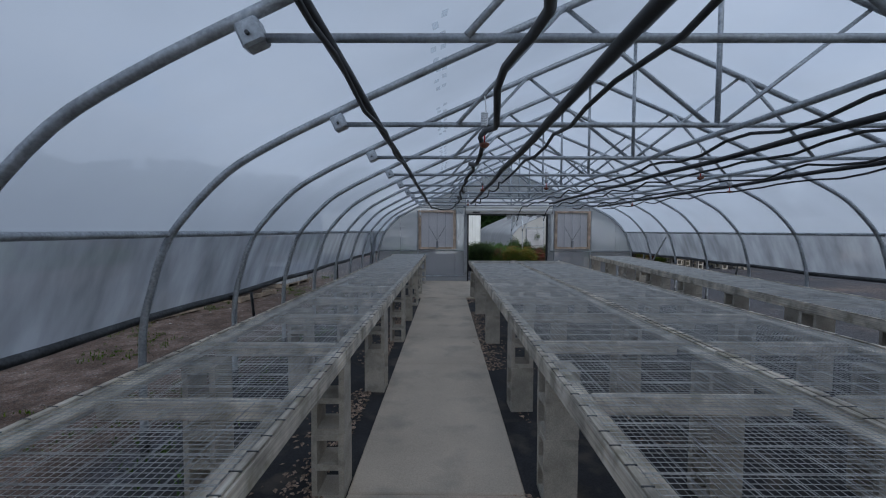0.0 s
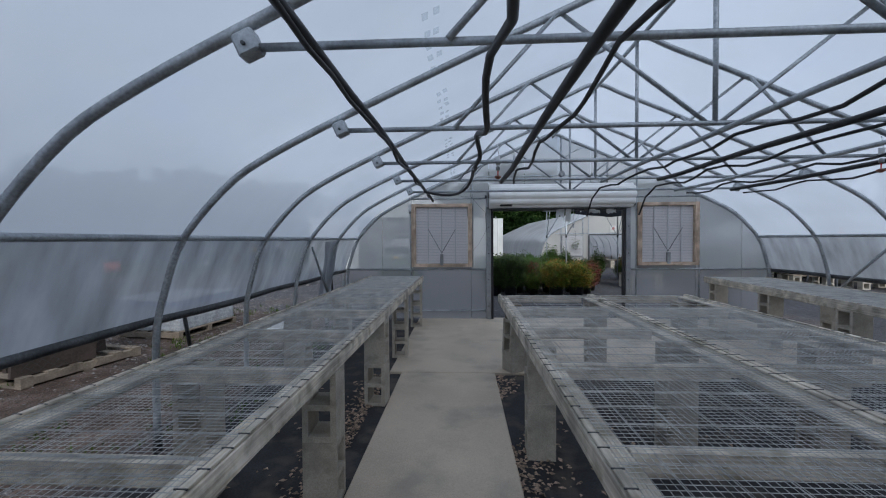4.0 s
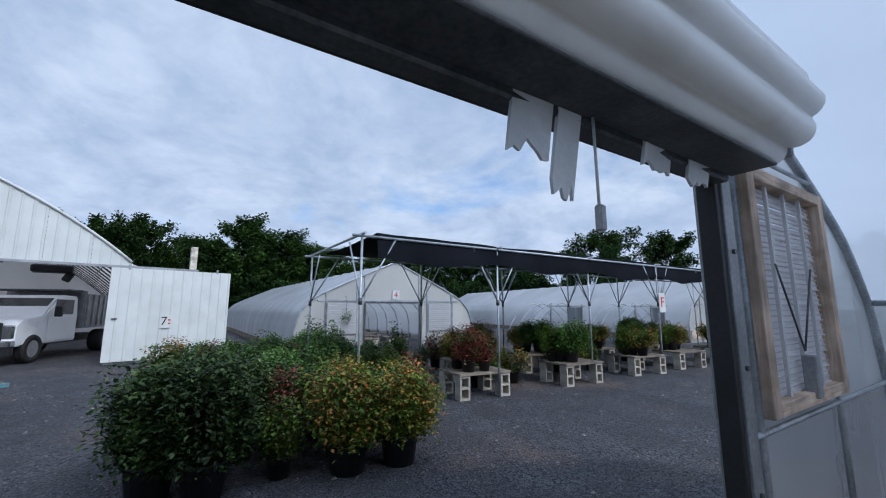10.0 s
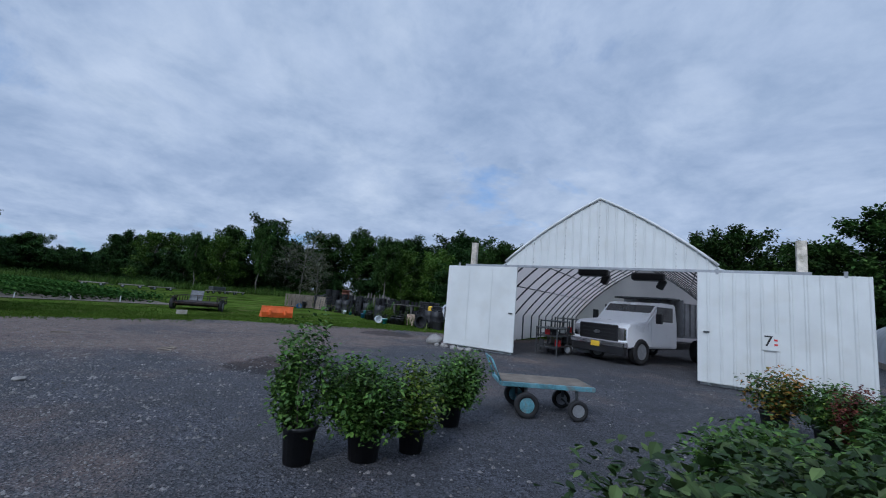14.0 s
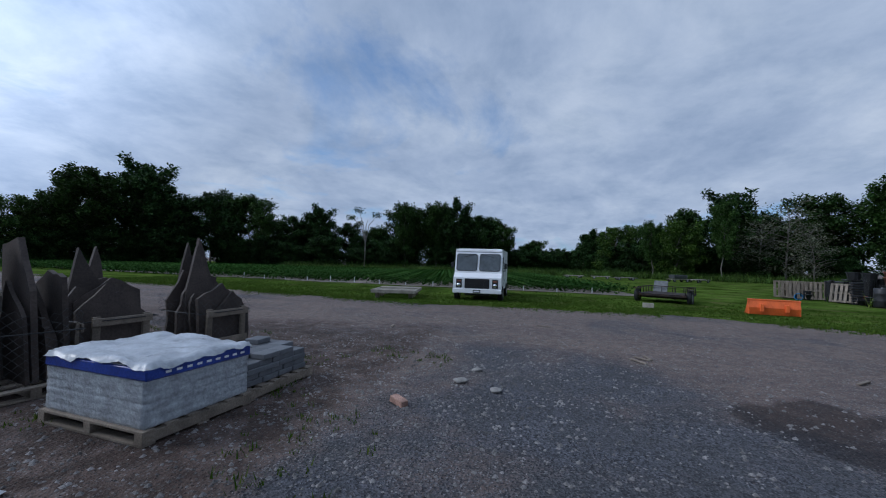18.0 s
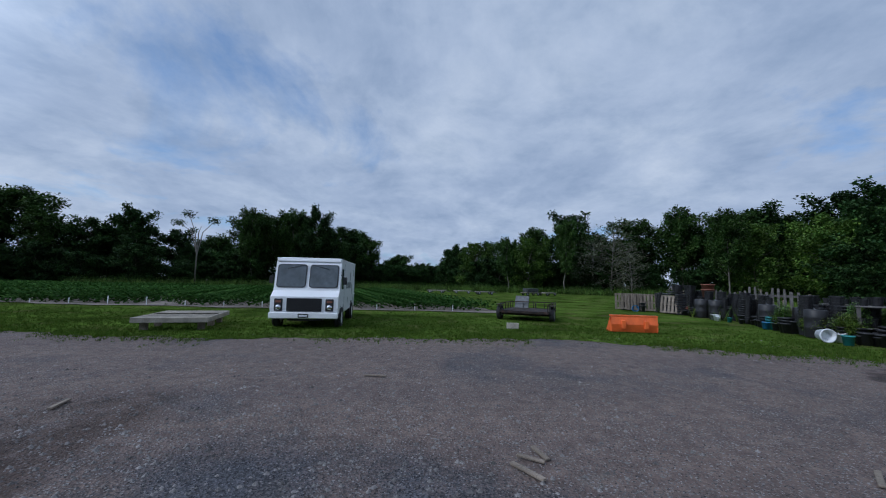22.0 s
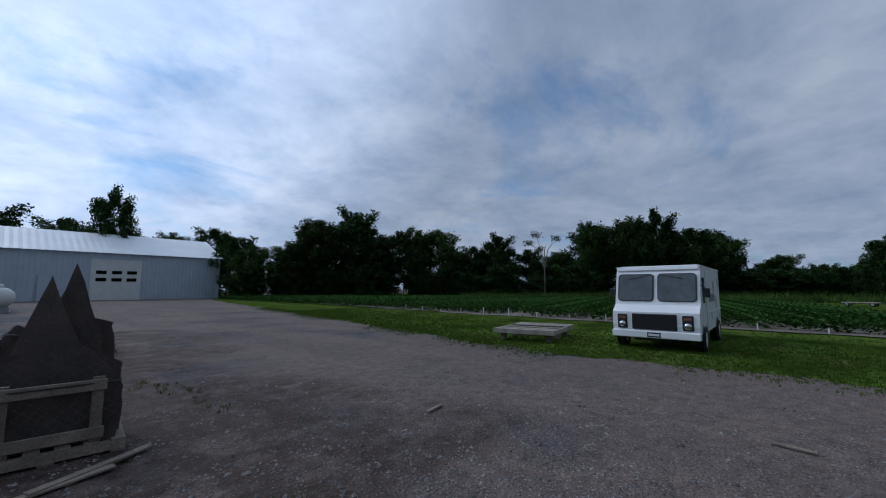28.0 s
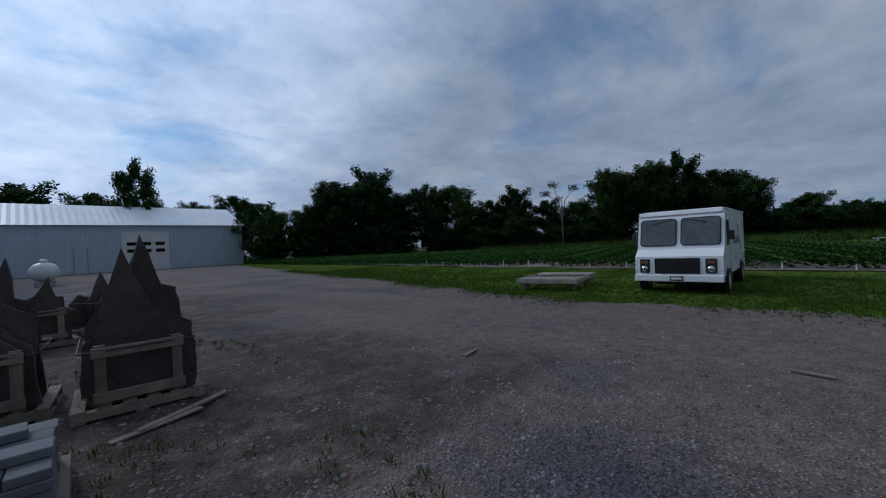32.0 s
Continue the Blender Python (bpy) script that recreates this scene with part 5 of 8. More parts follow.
# ---------------------------------------------------------------- shade structure
def shade_frame():
    s = thing("shade_structure", pose(0, 0, 0), "galvanised pipe frame carrying black shade cloth", "shade structure")
    xs = [2.62, 5.25, 7.87, 10.55, 13.2, 15.85, 18.5]
    zt = 2.58
    for j, y in enumerate((4.68, 7.50)):
        for k, x in enumerate(xs):
            yy = y + 0.02 * (k % 3)
            part("post", sweep([(x, yy, -0.1), (x, yy, zt)], 0.020, 8), GALV, s)
            for dx in (-0.55, 0.55):
                if 0 <= k + (1 if dx > 0 else -1) < len(xs):
                    part("brace", sweep([(x, yy, zt - 0.95), (x + dx, yy, zt - 0.02)], 0.014, 6), GALV, s)
            part("brace", sweep([(x, yy, zt - 0.95), (x, yy + (0.55 if j == 0 else -0.55), zt - 0.02)], 0.014, 6), GALV, s)
            part("clamp", sweep([(x, yy, zt - 1.02), (x, yy, zt - 0.92)], 0.030, 8), STEEL_DARK, s)
        part("top_rail", sweep([(xs[0] - 0.15, y, zt), (xs[-1], y, zt)], 0.022, 8), GALV, s)
    for x in xs:
        part("cross_rail", sweep([(x, 4.55, zt + 0.03), (x, 7.65, zt + 0.03)], 0.022, 8), GALV, s)
    bm = bmesh.new()
    nx, ny = 60, 8
    g = []
    for i in range(nx + 1):
        x = xs[0] + 0.25 + (xs[-1] - xs[0] - 0.25) * i / nx
        ph = min(abs(x - q) for q in xs)
        row = []
        for j in range(ny + 1):
            v = j / ny
            sagz = -0.10 * math.sin(v * math.pi) * min(1, ph / 1.2) - 0.03 * noise.noise(Vector((x, v * 3, 1)))
            row.append(bm.verts.new((x, 4.7 + 2.8 * v, zt + 0.07 + sagz)))
        low = -0.42
        row.insert(0, bm.verts.new((x, 4.66, zt + low + 0.14 * (1 - min(1, ph / 1.4)) + 0.03 * noise.noise(Vector((x * 2, 0, 0))))))
        g.append(row)
    for a, b in zip(g, g[1:]):
        for k in range(len(a) - 1):
            bm.faces.new((a[k], a[k + 1], b[k + 1], b[k])).smooth = True
    part("cloth", bm, SHADE_CLOTH, s, "black woven shade cloth")


shade_frame()


# ---------------------------------------------------------------- delivery step van
def wheel(parent, x, y, r, w, material_rim=GREY_METAL):
    m = pose(x, y, r, 90, 0, 0)
    wh = part("wheel", lathe([(r * 0.62, -w / 2), (r * 0.95, -w / 2), (r, -w * 0.35), (r, w * 0.35), (r * 0.95, w / 2), (r * 0.62, w / 2)], 24, None, m, True), RUBBER, parent, "black rubber tyre")
    part("rim", lathe([(r * 0.6, -w * 0.46), (r * 0.52, -w * 0.36), (r * 0.2, -w * 0.30), (r * 0.2, w * 0.30), (r * 0.52, w * 0.36), (r * 0.6, w * 0.46)], 20, None, m), material_rim, wh)
    part("hub", lathe([(r * 0.17, -w * 0.47), (r * 0.17, w * 0.47)], 12, None, m), material_rim, wh)
    return wh


def step_van():
    """Built with its front towards +x, on the origin under its front bumper."""
    v = thing("step_van", pose(-18.35, 0.49, -0.06, 0, 0, 0.8) @ Matrix.Diagonal((0.93, 1.02, 0.895, 1)), "white step van with a black grille parked on grass", "van")
    W, H, LN = 0.97, 2.46, 5.1
    ol = [(-0.10, 0.45), (-0.02, 0.72), (-0.04, 1.10), (-0.32, 1.30), (-0.56, 2.22), (-0.66, 2.42), (-0.90, H), (-LN + 0.1, H), (-LN, H - 0.1), (-LN, 0.42)]
    bm = prism(ol, -W, W)
    bmesh.ops.bevel(bm, geom=[e for e in bm.edges if e.calc_length() > 1.5 and abs(e.verts[0].co.y - e.verts[1].co.y) < 0.01], offset=0.085, segments=4, affect="EDGES")
    body = part("body", bm, VAN_WHITE, v)
    part("roof_cap", box(-LN - 0.01, -0.60, -W - 0.015, W + 0.015, H - 0.07, H - 0.03, 0.008), VAN_WHITE, v)
    part("visor", obox(pose(-0.60, 0, 2.34, 0, -14, 0), 0.08, W * 1.96, 0.10, 0.02), VAN_WHITE, v)
    part("bumper", box(-0.14, 0.06, -W - 0.01, W + 0.01, 0.38, 0.58, 0.02), VAN_WHITE, v, "white front bumper")
    part("grille", box(-0.06, 0.005, -0.50, 0.50, 0.61, 1.05, 0.015), DARK_GAP, v, "black grille")
    for k in range(7):
        part("grille_bar", box(-0.02, 0.012, -0.47, 0.47, 0.65 + 0.055 * k, 0.665 + 0.055 * k), BLACK_PLASTIC, v)
    for s in (-1, 1):
        hb = part("headlight_bezel", box(-0.06, 0.006, s * 0.73 - 0.12, s * 0.73 + 0.115, 0.62, 1.03, 0.02), BLACK_PLASTIC, v)
        part("headlight", lathe([(0.085, 0), (0.075, 0.02), (0.02, 0.03)], 18, None, pose(0.0, s * 0.73, 0.75, 0, 90, 0)), CHROME, hb, "round headlight")
        part("marker_lamp", box(-0.01, 0.014, s * 0.73 - 0.08, s * 0.73 + 0.08, 0.90, 0.97, 0.004), TERRACOTTA, hb)
        tilt = pose(-0.432, s * 0.475, 1.80, 0, -13.5, 0)
        part("screen_seal", rounded(0.86, 0.83, 0.10, 0.03, tilt), BLACK_PLASTIC, v, "black rubber seal")
        part("windscreen", rounded(0.81, 0.78, 0.08, 0.012, tilt @ Matrix.Translation((0.016, 0, 0))), VAN_GLASS, v)
        part("wiper", sweep([(-0.475, s * 0.12, 2.19), (-0.435, s * 0.62, 2.05)], 0.010, 5), BLACK_PLASTIC, v)
        part("side_window", box(-1.25, -0.72, s * (W + 0.004) - 0.004, s * (W + 0.004) + 0.004, 1.35, 2.08, 0.003), VAN_GLASS, v)
        part("side_door", box(-1.40, -0.62, s * (W + 0.002) - 0.004, s * (W + 0.002) + 0.004, 0.55, 2.25, 0.003), VAN_WHITE, v)
        part("door_line", box(-1.43, -1.40, s * (W + 0.006) - 0.004, s * (W + 0.006) + 0.004, 0.5, 2.28), GREY_METAL, v)
        mr = part("mirror", box(-0.55, -0.50, s * (W + 0.13) - 0.055, s * (W + 0.13) + 0.055, 1.52, 1.78, 0.02), BLACK_PLASTIC, v)
        part("mirror_arm", sweep([(-0.55, s * W, 1.86), (-0.52, s * (W + 0.13), 1.74)], 0.012, 6), BLACK_PLASTIC, mr)
        part("wheel_arch", lathe([(0.42, -0.004), (0.42, 0.004)], 24, None, pose(-0.80, s * (W + 0.001), 0.40, 90, 0, 0)), DARK_GAP, v)
        wheel(v, -0.80, s * (W - 0.06), 0.36, 0.20, WHITE_METAL)
        part("wheel_arch", lathe([(0.42, -0.004), (0.42, 0.004)], 24, None, pose(-3.85, s * (W + 0.001), 0.40, 90, 0, 0)), DARK_GAP, v)
        wheel(v, -3.85, s * (W - 0.06), 0.36, 0.22, WHITE_METAL)
        part("rub_rail", box(-LN, -1.5, s * (W + 0.008) - 0.006, s * (W + 0.008) + 0.006, 1.02, 1.07), VAN_WHITE, v)
    part("number_plate", box(0.058, 0.066, -0.15, 0.15, 0.41, 0.54, 0.002), BLACK_PLASTIC, v)
    part("plate_lettering", box(0.066, 0.068, -0.12, 0.12, 0.445, 0.505), WHITE_SHEET, v)
    for k in range(5):
        part("side_lettering", box(-3.5 + 0.3 * k, -3.28 + 0.3 * k, W + 0.002, W + 0.006, 1.35, 1.6), GREY_METAL, v)
    part("chassis", box(-LN + 0.2, -0.2, -0.5, 0.5, 0.28, 0.46), DARK_GAP, v)
    return v


step_van()


# ---------------------------------------------------------------- long pale barn and the multi-span house
ROOF_WHITE = mat("white_metal_roof", (0.78, 0.80, 0.82), 0.4, 0, 0.04, 0.4, 20, 0.03)


def long_barn():
    b = thing("metal_barn", pose(0, 0, 0), "long pale blue metal barn with white roof and overhead door", "barn")
    b.matrix_basis = pose(-4.43, -72, -0.04, 0, 0, 180) @ Matrix.Scale(1.187, 4)
    x0, x1, eave, ridge, deep = 0.0, 24.8, 5.9, 8.9, 14
    ribbed(x0, x1, 0, eave, 0.45, BLUE_METAL, b, "wall_panel", -0.0, None, 0.04)
    part("rear_wall", box(x0, x1, deep - 0.1, deep, 0, eave), BLUE_METAL, b)
    for x in (x0, x1):
        bm = bmesh.new()
        bm.faces.new([bm.verts.new(p) for p in ((x, 0, 0), (x, deep, 0), (x, deep, eave), (x, deep / 2, ridge), (x, 0, eave))])
        part("gable_wall", bm, BLUE_METAL, b)
    for s in (0, 1):
        bm = bmesh.new()
        n = 36
        a = [bm.verts.new((x0 - 0.3 + (x1 - x0 + 0.6) * k / (n * 2), -0.4 if s == 0 else deep + 0.4, eave - 0.12 + 0.03 * (k % 2))) for k in range(n * 2 + 1)]
        c = [bm.verts.new((x0 - 0.3 + (x1 - x0 + 0.6) * k / (n * 2), deep / 2, ridge + 0.03 * (k % 2))) for k in range(n * 2 + 1)]
        for k in range(n * 2):
            bm.faces.new((a[k], a[k + 1], c[k + 1], c[k]))
        part("roof", bm, ROOF_WHITE, b, "white ribbed metal roof")
    d = part("overhead_door", box(10.4, 15.4, -0.12, -0.05, 0, 5.0, 0.01), WHITE_METAL, b, "white overhead door with two rows of panes")
    for z in (2.3, 3.2):
        for k in range(3):
            part("pane", box(10.9 + 1.5 * k, 11.9 + 1.5 * k, -0.14, -0.12, z, z + 0.42), GLASS_DARK, d)
    part("side_door", box(6.0, 7.1, -0.10, -0.05, 0, 2.9, 0.01), BLUE_METAL, b)
    for sx in (5.95, 7.15):
        part("door_trim", box(sx - 0.05, sx + 0.05, -0.12, -0.05, 0, 2.95), GREY_METAL, b)
    return b


long_barn()

# ---------------------------------------------------------------- grass, field and wood
LAWN = [(-45, -110), (-29, -60), (-25.5, -45), (-19.3, -15.2), (-17.6, -7.8), (-16.4, -1.5), (-16.9, 3.2), (-16.5, 8.2), (-15.2, 10.5), (-13.5, 13.8), (-11.8, 15.8), (-9, 17.3), (-9, 60)]


def lawn_edge(y):
    """Where the mown grass meets the gravel."""
    for (x0, y0), (x1, y1) in zip(LAWN, LAWN[1:]):
        if y0 <= y <= y1:
            return x0 + (x1 - x0) * (y - y0) / (y1 - y0)
    return -9.0


def lawn():
    bm = bmesh.new()
    rows, y = [], -110.0
    while y <= 60:
        x = lawn_edge(y)
        x += 0.45 * noise.noise(Vector((x * 0.5, y * 0.5, 2))) + 0.3 * noise.noise(Vector((x * 1.7, y * 1.7, 5))) + 0.2 * noise.noise(Vector((x * 6, y * 6, 8)))
        rows.append([bm.verts.new((q, y, -0.034)) for q in (x, x - 2, x - 12, -130)])
        y += 0.25 if -24 < y < 20 else 1.5
    for a, b in zip(rows, rows[1:]):
        for k in range(3):
            bm.faces.new((a[k], b[k], b[k + 1], a[k + 1]))
    tagged(part("grass", bm, GRASS), "mown green grass along the yard", "grass", kind="structure")


lawn()
sheet("field_soil", [(-36.5, -70), (-27.7, -18), (-26.0, -2), (-25.2, 8.6), (-38, 6.2), (-52, 3.0), (-66, -70)], 0.004, SOIL, "bare soil strip between rows of a crop field", "field")


def crop_rows():
    rng = random.Random(5)
    for n, start, count in ((22, 8.4, 29), (22, -9.9, 95)):
        blobs = [((rng.gauss(0, 0.03), -0.5 - 0.58 * k, 0.27 + 0.09 * rng.random()), (0.25, 0.23, 0.16), 50) for k in range(count)]
        me = foliage_mesh(blobs, 0.20, 1.0, rng, LEAF_CROP)
        for k in range(n):
            near = start > 0
            ob = share("crop_row", me, pose(-26.4 - 1.15 * k - (0 if near else 1.45), start - 0.25 * k if near else start + 0.16 * k, 0, 0, 0, -5.2 if k % 2 else -4.2))
            tagged(ob, "low dark green crop plants in a straight row", "crop row", "field rows", "stuff")
    for k in range(14):
        y = 6.0 - 1.9 * k
        tagged(part("row_stake", box(-25.9 - 0.09 * (6 - y) - 0.015, -25.9 - 0.09 * (6 - y) + 0.015, y - 0.02, y + 0.02, -0.03, 0.30 + 0.12 * math.sin(k * 5), 0.003), WHITE_SHEET), "thin pale stake marking a crop row", "stake", "row stakes")


crop_rows()


def wood():
    kinds = [
        tree_parts(11, 13, 8.5, LEAF_TREE, leaves=14500, size=0.385),
        tree_parts(12, 12, 7.5, LEAF_TREE_DARK, leaves=14500, size=0.385),
        tree_parts(13, 14, 6.2, LEAF_TREE, PALE_BARK, leaves=11000, low=0.30, size=0.37),
        tree_parts(14, 9, 6.0, LEAF_TREE_LIGHT, PALE_BARK, leaves=11000, size=0.28, tone="light green young tree at the wood's edge"),
        tree_parts(15, 11, 8.0, LEAF_GREY, PALE_BARK, leaves=1900, size=0.3, dead=0.4, tone="thin greyish half-dead tree at the wood's edge"),
        tree_parts(16, 6, 6.5, LEAF_TREE_DARK, leaves=11000, low=0.02, size=0.28, tone="low dark green bushy tree at the wood's edge"),
    ]
    for k in kinds:
        k.location = (0, 0, 0)
    used = set()
    rng = random.Random(77)

    def put(kind, x, y, h, slim=1.0):
        src = kinds[kind]
        base = (13, 12, 14, 9, 11, 6)[kind]
        s = h / base
        m = pose(x, y, -0.05, 0, 0, rng.uniform(0, 360)) @ Matrix.Diagonal((s * slim * rng.uniform(0.85, 1.15), s * slim * rng.uniform(0.85, 1.15), s, 1))
        if kind not in used:
            used.add(kind)
            src.matrix_basis = pose(x, y, -0.05, 0, 0, rng.uniform(0, 360))
        else:
            copy_thing(src, m)

    # skyline as (bearing in degrees from +y clockwise, height in degrees) seen from the yard
    crest = [(-188, 7.5), (-186, 9.9), (-184, 7.5), (-178.6, 7.3), (-175, 6.7), (-171, 7.5), (-166.8, 6.9), (-161.9, 7.0), (-156, 5.7), (-152, 6), (-149, 8.5), (-143, 11), (-139, 9.1), (-134, 9.6), (-131, 9.6), (-128.5, 7), (-125, 4.4), (-122, 7.2), (-119, 5.8), (-112.8, 4.2), (-110.6, 7.5), (-108.2, 8.3), (-106.4, 5.9), (-102.8, 8.4), (-98.5, 7.2), (-95.8, 7.2), (-93.7, 4.6), (-90, 3.4), (-85.5, 2.7), (-83, 3.6), (-79.5, 6), (-74.3, 5.9), (-70, 7.5), (-64.5, 9.2), (-58.6, 8.9), (-52, 10.8), (-47.2, 10.1), (-43.6, 9), (-41.3, 10.9), (-37.2, 10.8), (-33, 10.3), (-31, 11.2), (-20, 10.5), (-9, 10.8), (-2, 12.2), (2, 10.7), (5, 8), (12.3, 11.8), (18.5, 11.2), (31, 7.2), (45, 7.5), (60, 9), (90, 9), (130, 8), (172, 7)]

    def crest_at(b):
        for (b0, e0), (b1, e1) in zip(crest, crest[1:]):
            if b0 <= b <= b1:
                return e0 + (e1 - e0) * (b - b0) / (b1 - b0)
        return 7.0

    bearing = -188.0
    while bearing < 170:
        far = 72 + (14 if -98 < bearing < -78 else 0) - (14 if bearing > -36 else 0) + (25 if bearing < -158 or bearing > 120 else 0)
        if bearing < -78:
            pick = (1, 1, 0, 2) if bearing < -100 else (0, 1, 2)
        elif bearing < -36:
            pick = (0, 2, 1, 3, 2, 1)
        elif bearing < -26:
            pick = (1, 2, 1, 0, 2)
        else:
            pick = (0, 2, 0, 3, 0)
        for row in range(2 if bearing < 40 else 1):
            r = far + 7 * row + rng.uniform(-2, 3)
            b = bearing + rng.uniform(-1.2, 1.2)
            h = (r * math.tan(radians(crest_at(b))) + 1.5) * rng.choice((0.78, 0.9, 1.0, 1.08)) * (0.92 if -60 < b < 0 else 1.0)
            k = rng.choice(pick)
            put(k, -7 + r * math.sin(radians(b)), 3 + r * math.cos(radians(b)), h if k != 3 else h * 0.8)
        for _ in range(3 if -150 < bearing < 40 else 2):
            r = far - 3 + rng.uniform(-2, 4)
            b = bearing + rng.uniform(-1.8, 1.8)
            put(5, -7 + r * math.sin(radians(b)), 3 + r * math.cos(radians(b)), rng.uniform(2.5, 6.5))
        bearing += 4.4 if bearing < 50 else 8.0
    for k in range(13):
        b, r = -95 + 1.25 * k, rng.uniform(80, 88)
        put(5, -7 + r * math.sin(radians(b)), 3 + r * math.cos(radians(b)), rng.uniform(3.6, 5.4))
    for b, r, k, h in ((-60, 66, 4, 11), (-62.5, 67, 4, 9), (-44.5, 60, 3, 9.5), (-38, 60, 3, 9), (-71, 66, 3, 9), (-57.5, 64, 4, 8), (-90, 84, 0, 7), (-24, 58, 4, 9), (30, 60, 4, 9)):
        put(k, -7 + r * math.sin(radians(b)), 3 + r * math.cos(radians(b)), h)
    for b, r, k, h, slim in ((-170.7, 88, 1, 18.4, 0.55), (-170.8, 96, 2, 12, 0.8), (170.9, 80, 2, 14, 0.6), (-105, 68, 2, 13, 0.7), (-110, 68, 2, 12.5, 0.6), (-101.5, 67, 1, 12.8, 0.7), (-74, 64, 2, 9, 0.6), (-66, 63, 2, 11.5, 0.6), (-47, 58, 2, 11, 0.7), (-28, 55, 0, 11, 0.8), (60, 52, 1, 8, 0.5), (64, 54, 1, 9, 0.45)):
        put(k, -7 + r * math.sin(radians(b)), 3 + r * math.cos(radians(b)), h, slim)
    # a leaning bare snag with a few tufts at its tips
    sn = thing("dead_tree", pose(-7 + 63 * math.sin(radians(-116.2)), 3 + 63 * math.cos(radians(-116.2)), -0.05), "bare leaning tree with leaf tufts at its tips", "tree")
    bm = bmesh.new()
    tips = []
    for dx, dy, top in ((0.6, -1.0, 10.0), (-1.2, 1.6, 9.4), (0.4, -2.4, 8.8), (0.0, 0.4, 8.4)):
        pts = [Vector((0, 0, 0)), Vector((0.1, 0.1, 4.5)), Vector((dx * 0.3, dy * 0.3, 7.6)), Vector((dx, dy, top))]
        sweep(pts, 0.13, 6, bm, True, 0.03)
        tips.append((pts[-1], (0.42, 0.42, 0.24), 130))
    part("trunk", bm, PALE_BARK, sn)
    ob = new("crown", foliage_mesh(tips[:3], 0.3, 1.0, random.Random(3), LEAF_TREE_DARK)); ob.parent = sn


wood()

# ---------------------------------------------------------------- pipes, hoses and misters under the greenhouse roof
def pipe(name, pts, r, material, label, category, sides=8):
    return tagged(part(name, sweep(pts, r, sides), material), label, category)


def wavy(x, z, y0, y1, n, ax, az, seed, drop=0.0):
    rng = random.Random(seed)
    out = []
    for k in range(n + 1):
        y = y0 + (y1 - y0) * k / n
        out.append((x + ax * math.sin(k * 1.1 + seed) + rng.gauss(0, ax * 0.3), y, z + az * math.cos(k * 1.7 + seed) - drop * abs(math.sin((y / BAY) * math.pi))))
    return out


pipe("irrigation_pipe", wavy(-1.10, TIE_Z - 0.045, -LEN, -0.15, 26, 0.006, 0.004, 1), 0.022, BLACK_HOSE, "dark irrigation pipe strapped under the collar ties", "pipe")
pipe("irrigation_hose", wavy(-1.07, TIE_Z - 0.085, -LEN, -1.3, 48, 0.012, 0.010, 2, 0.03), 0.011, BLACK_HOSE, "thin black hose clipped along a pipe", "hose", 6)
pipe("irrigation_pipe", wavy(-0.05, TIE_Z - 0.05, -LEN, -2.5, 24, 0.008, 0.006, 3), 0.027, BLACK_HOSE, "thick dark pipe strapped under the collar ties", "pipe")
pipe("irrigation_hose", wavy(0.01, TIE_Z - 0.09, -LEN, -3.1, 48, 0.02, 0.014, 4, 0.05), 0.012, BLACK_HOSE, "thin black hose clipped along a pipe", "hose", 6)
hose = wavy(-0.43, TIE_Z - 0.06, -LEN, -3.7, 64, 0.022, 0.014, 5, 0.09)
hose += [(-0.44 - 0.62 * f * f, -3.5 + 1.25 * math.sin(f * 1.5), TIE_Z - 0.07 - 0.13 * math.sin(f * 2.7)) for f in (0.1, 0.2, 0.3, 0.4, 0.5, 0.6, 0.7, 0.8, 0.9, 1.0)]
pipe("irrigation_hose", hose, 0.017, BLACK_HOSE, "black hose hanging in loops from the collar ties", "hose")
for k, (x, end) in enumerate(((1.21, -2.4), (1.88, -2.5), (2.72, -1.3), (3.55, -1.3))):
    pipe("spray_line", wavy(x, TIE_Z - 0.04, -LEN, end, 24, 0.01, 0.006, 7 + k), 0.020 if k % 2 == 0 else 0.025, GALV if k in (0, 2) else BLACK_HOSE, "spray line strapped under the collar ties", "pipe")
    tail = wavy(x + 0.06, TIE_Z - 0.08, -LEN, end - 0.2, 48, 0.02, 0.018, 17 + k, 0.05)
    if k in (0, 1):
        tail += [(x + 0.05, end + 0.15, TIE_Z - 0.10), (x + 0.02, end + 0.38, TIE_Z - 0.22), (x - 0.02, end + 0.48, TIE_Z - 0.45)]
    pipe("irrigation_hose", tail, 0.012, BLACK_HOSE, "thin black hose clipped along a spray line", "hose", 6)


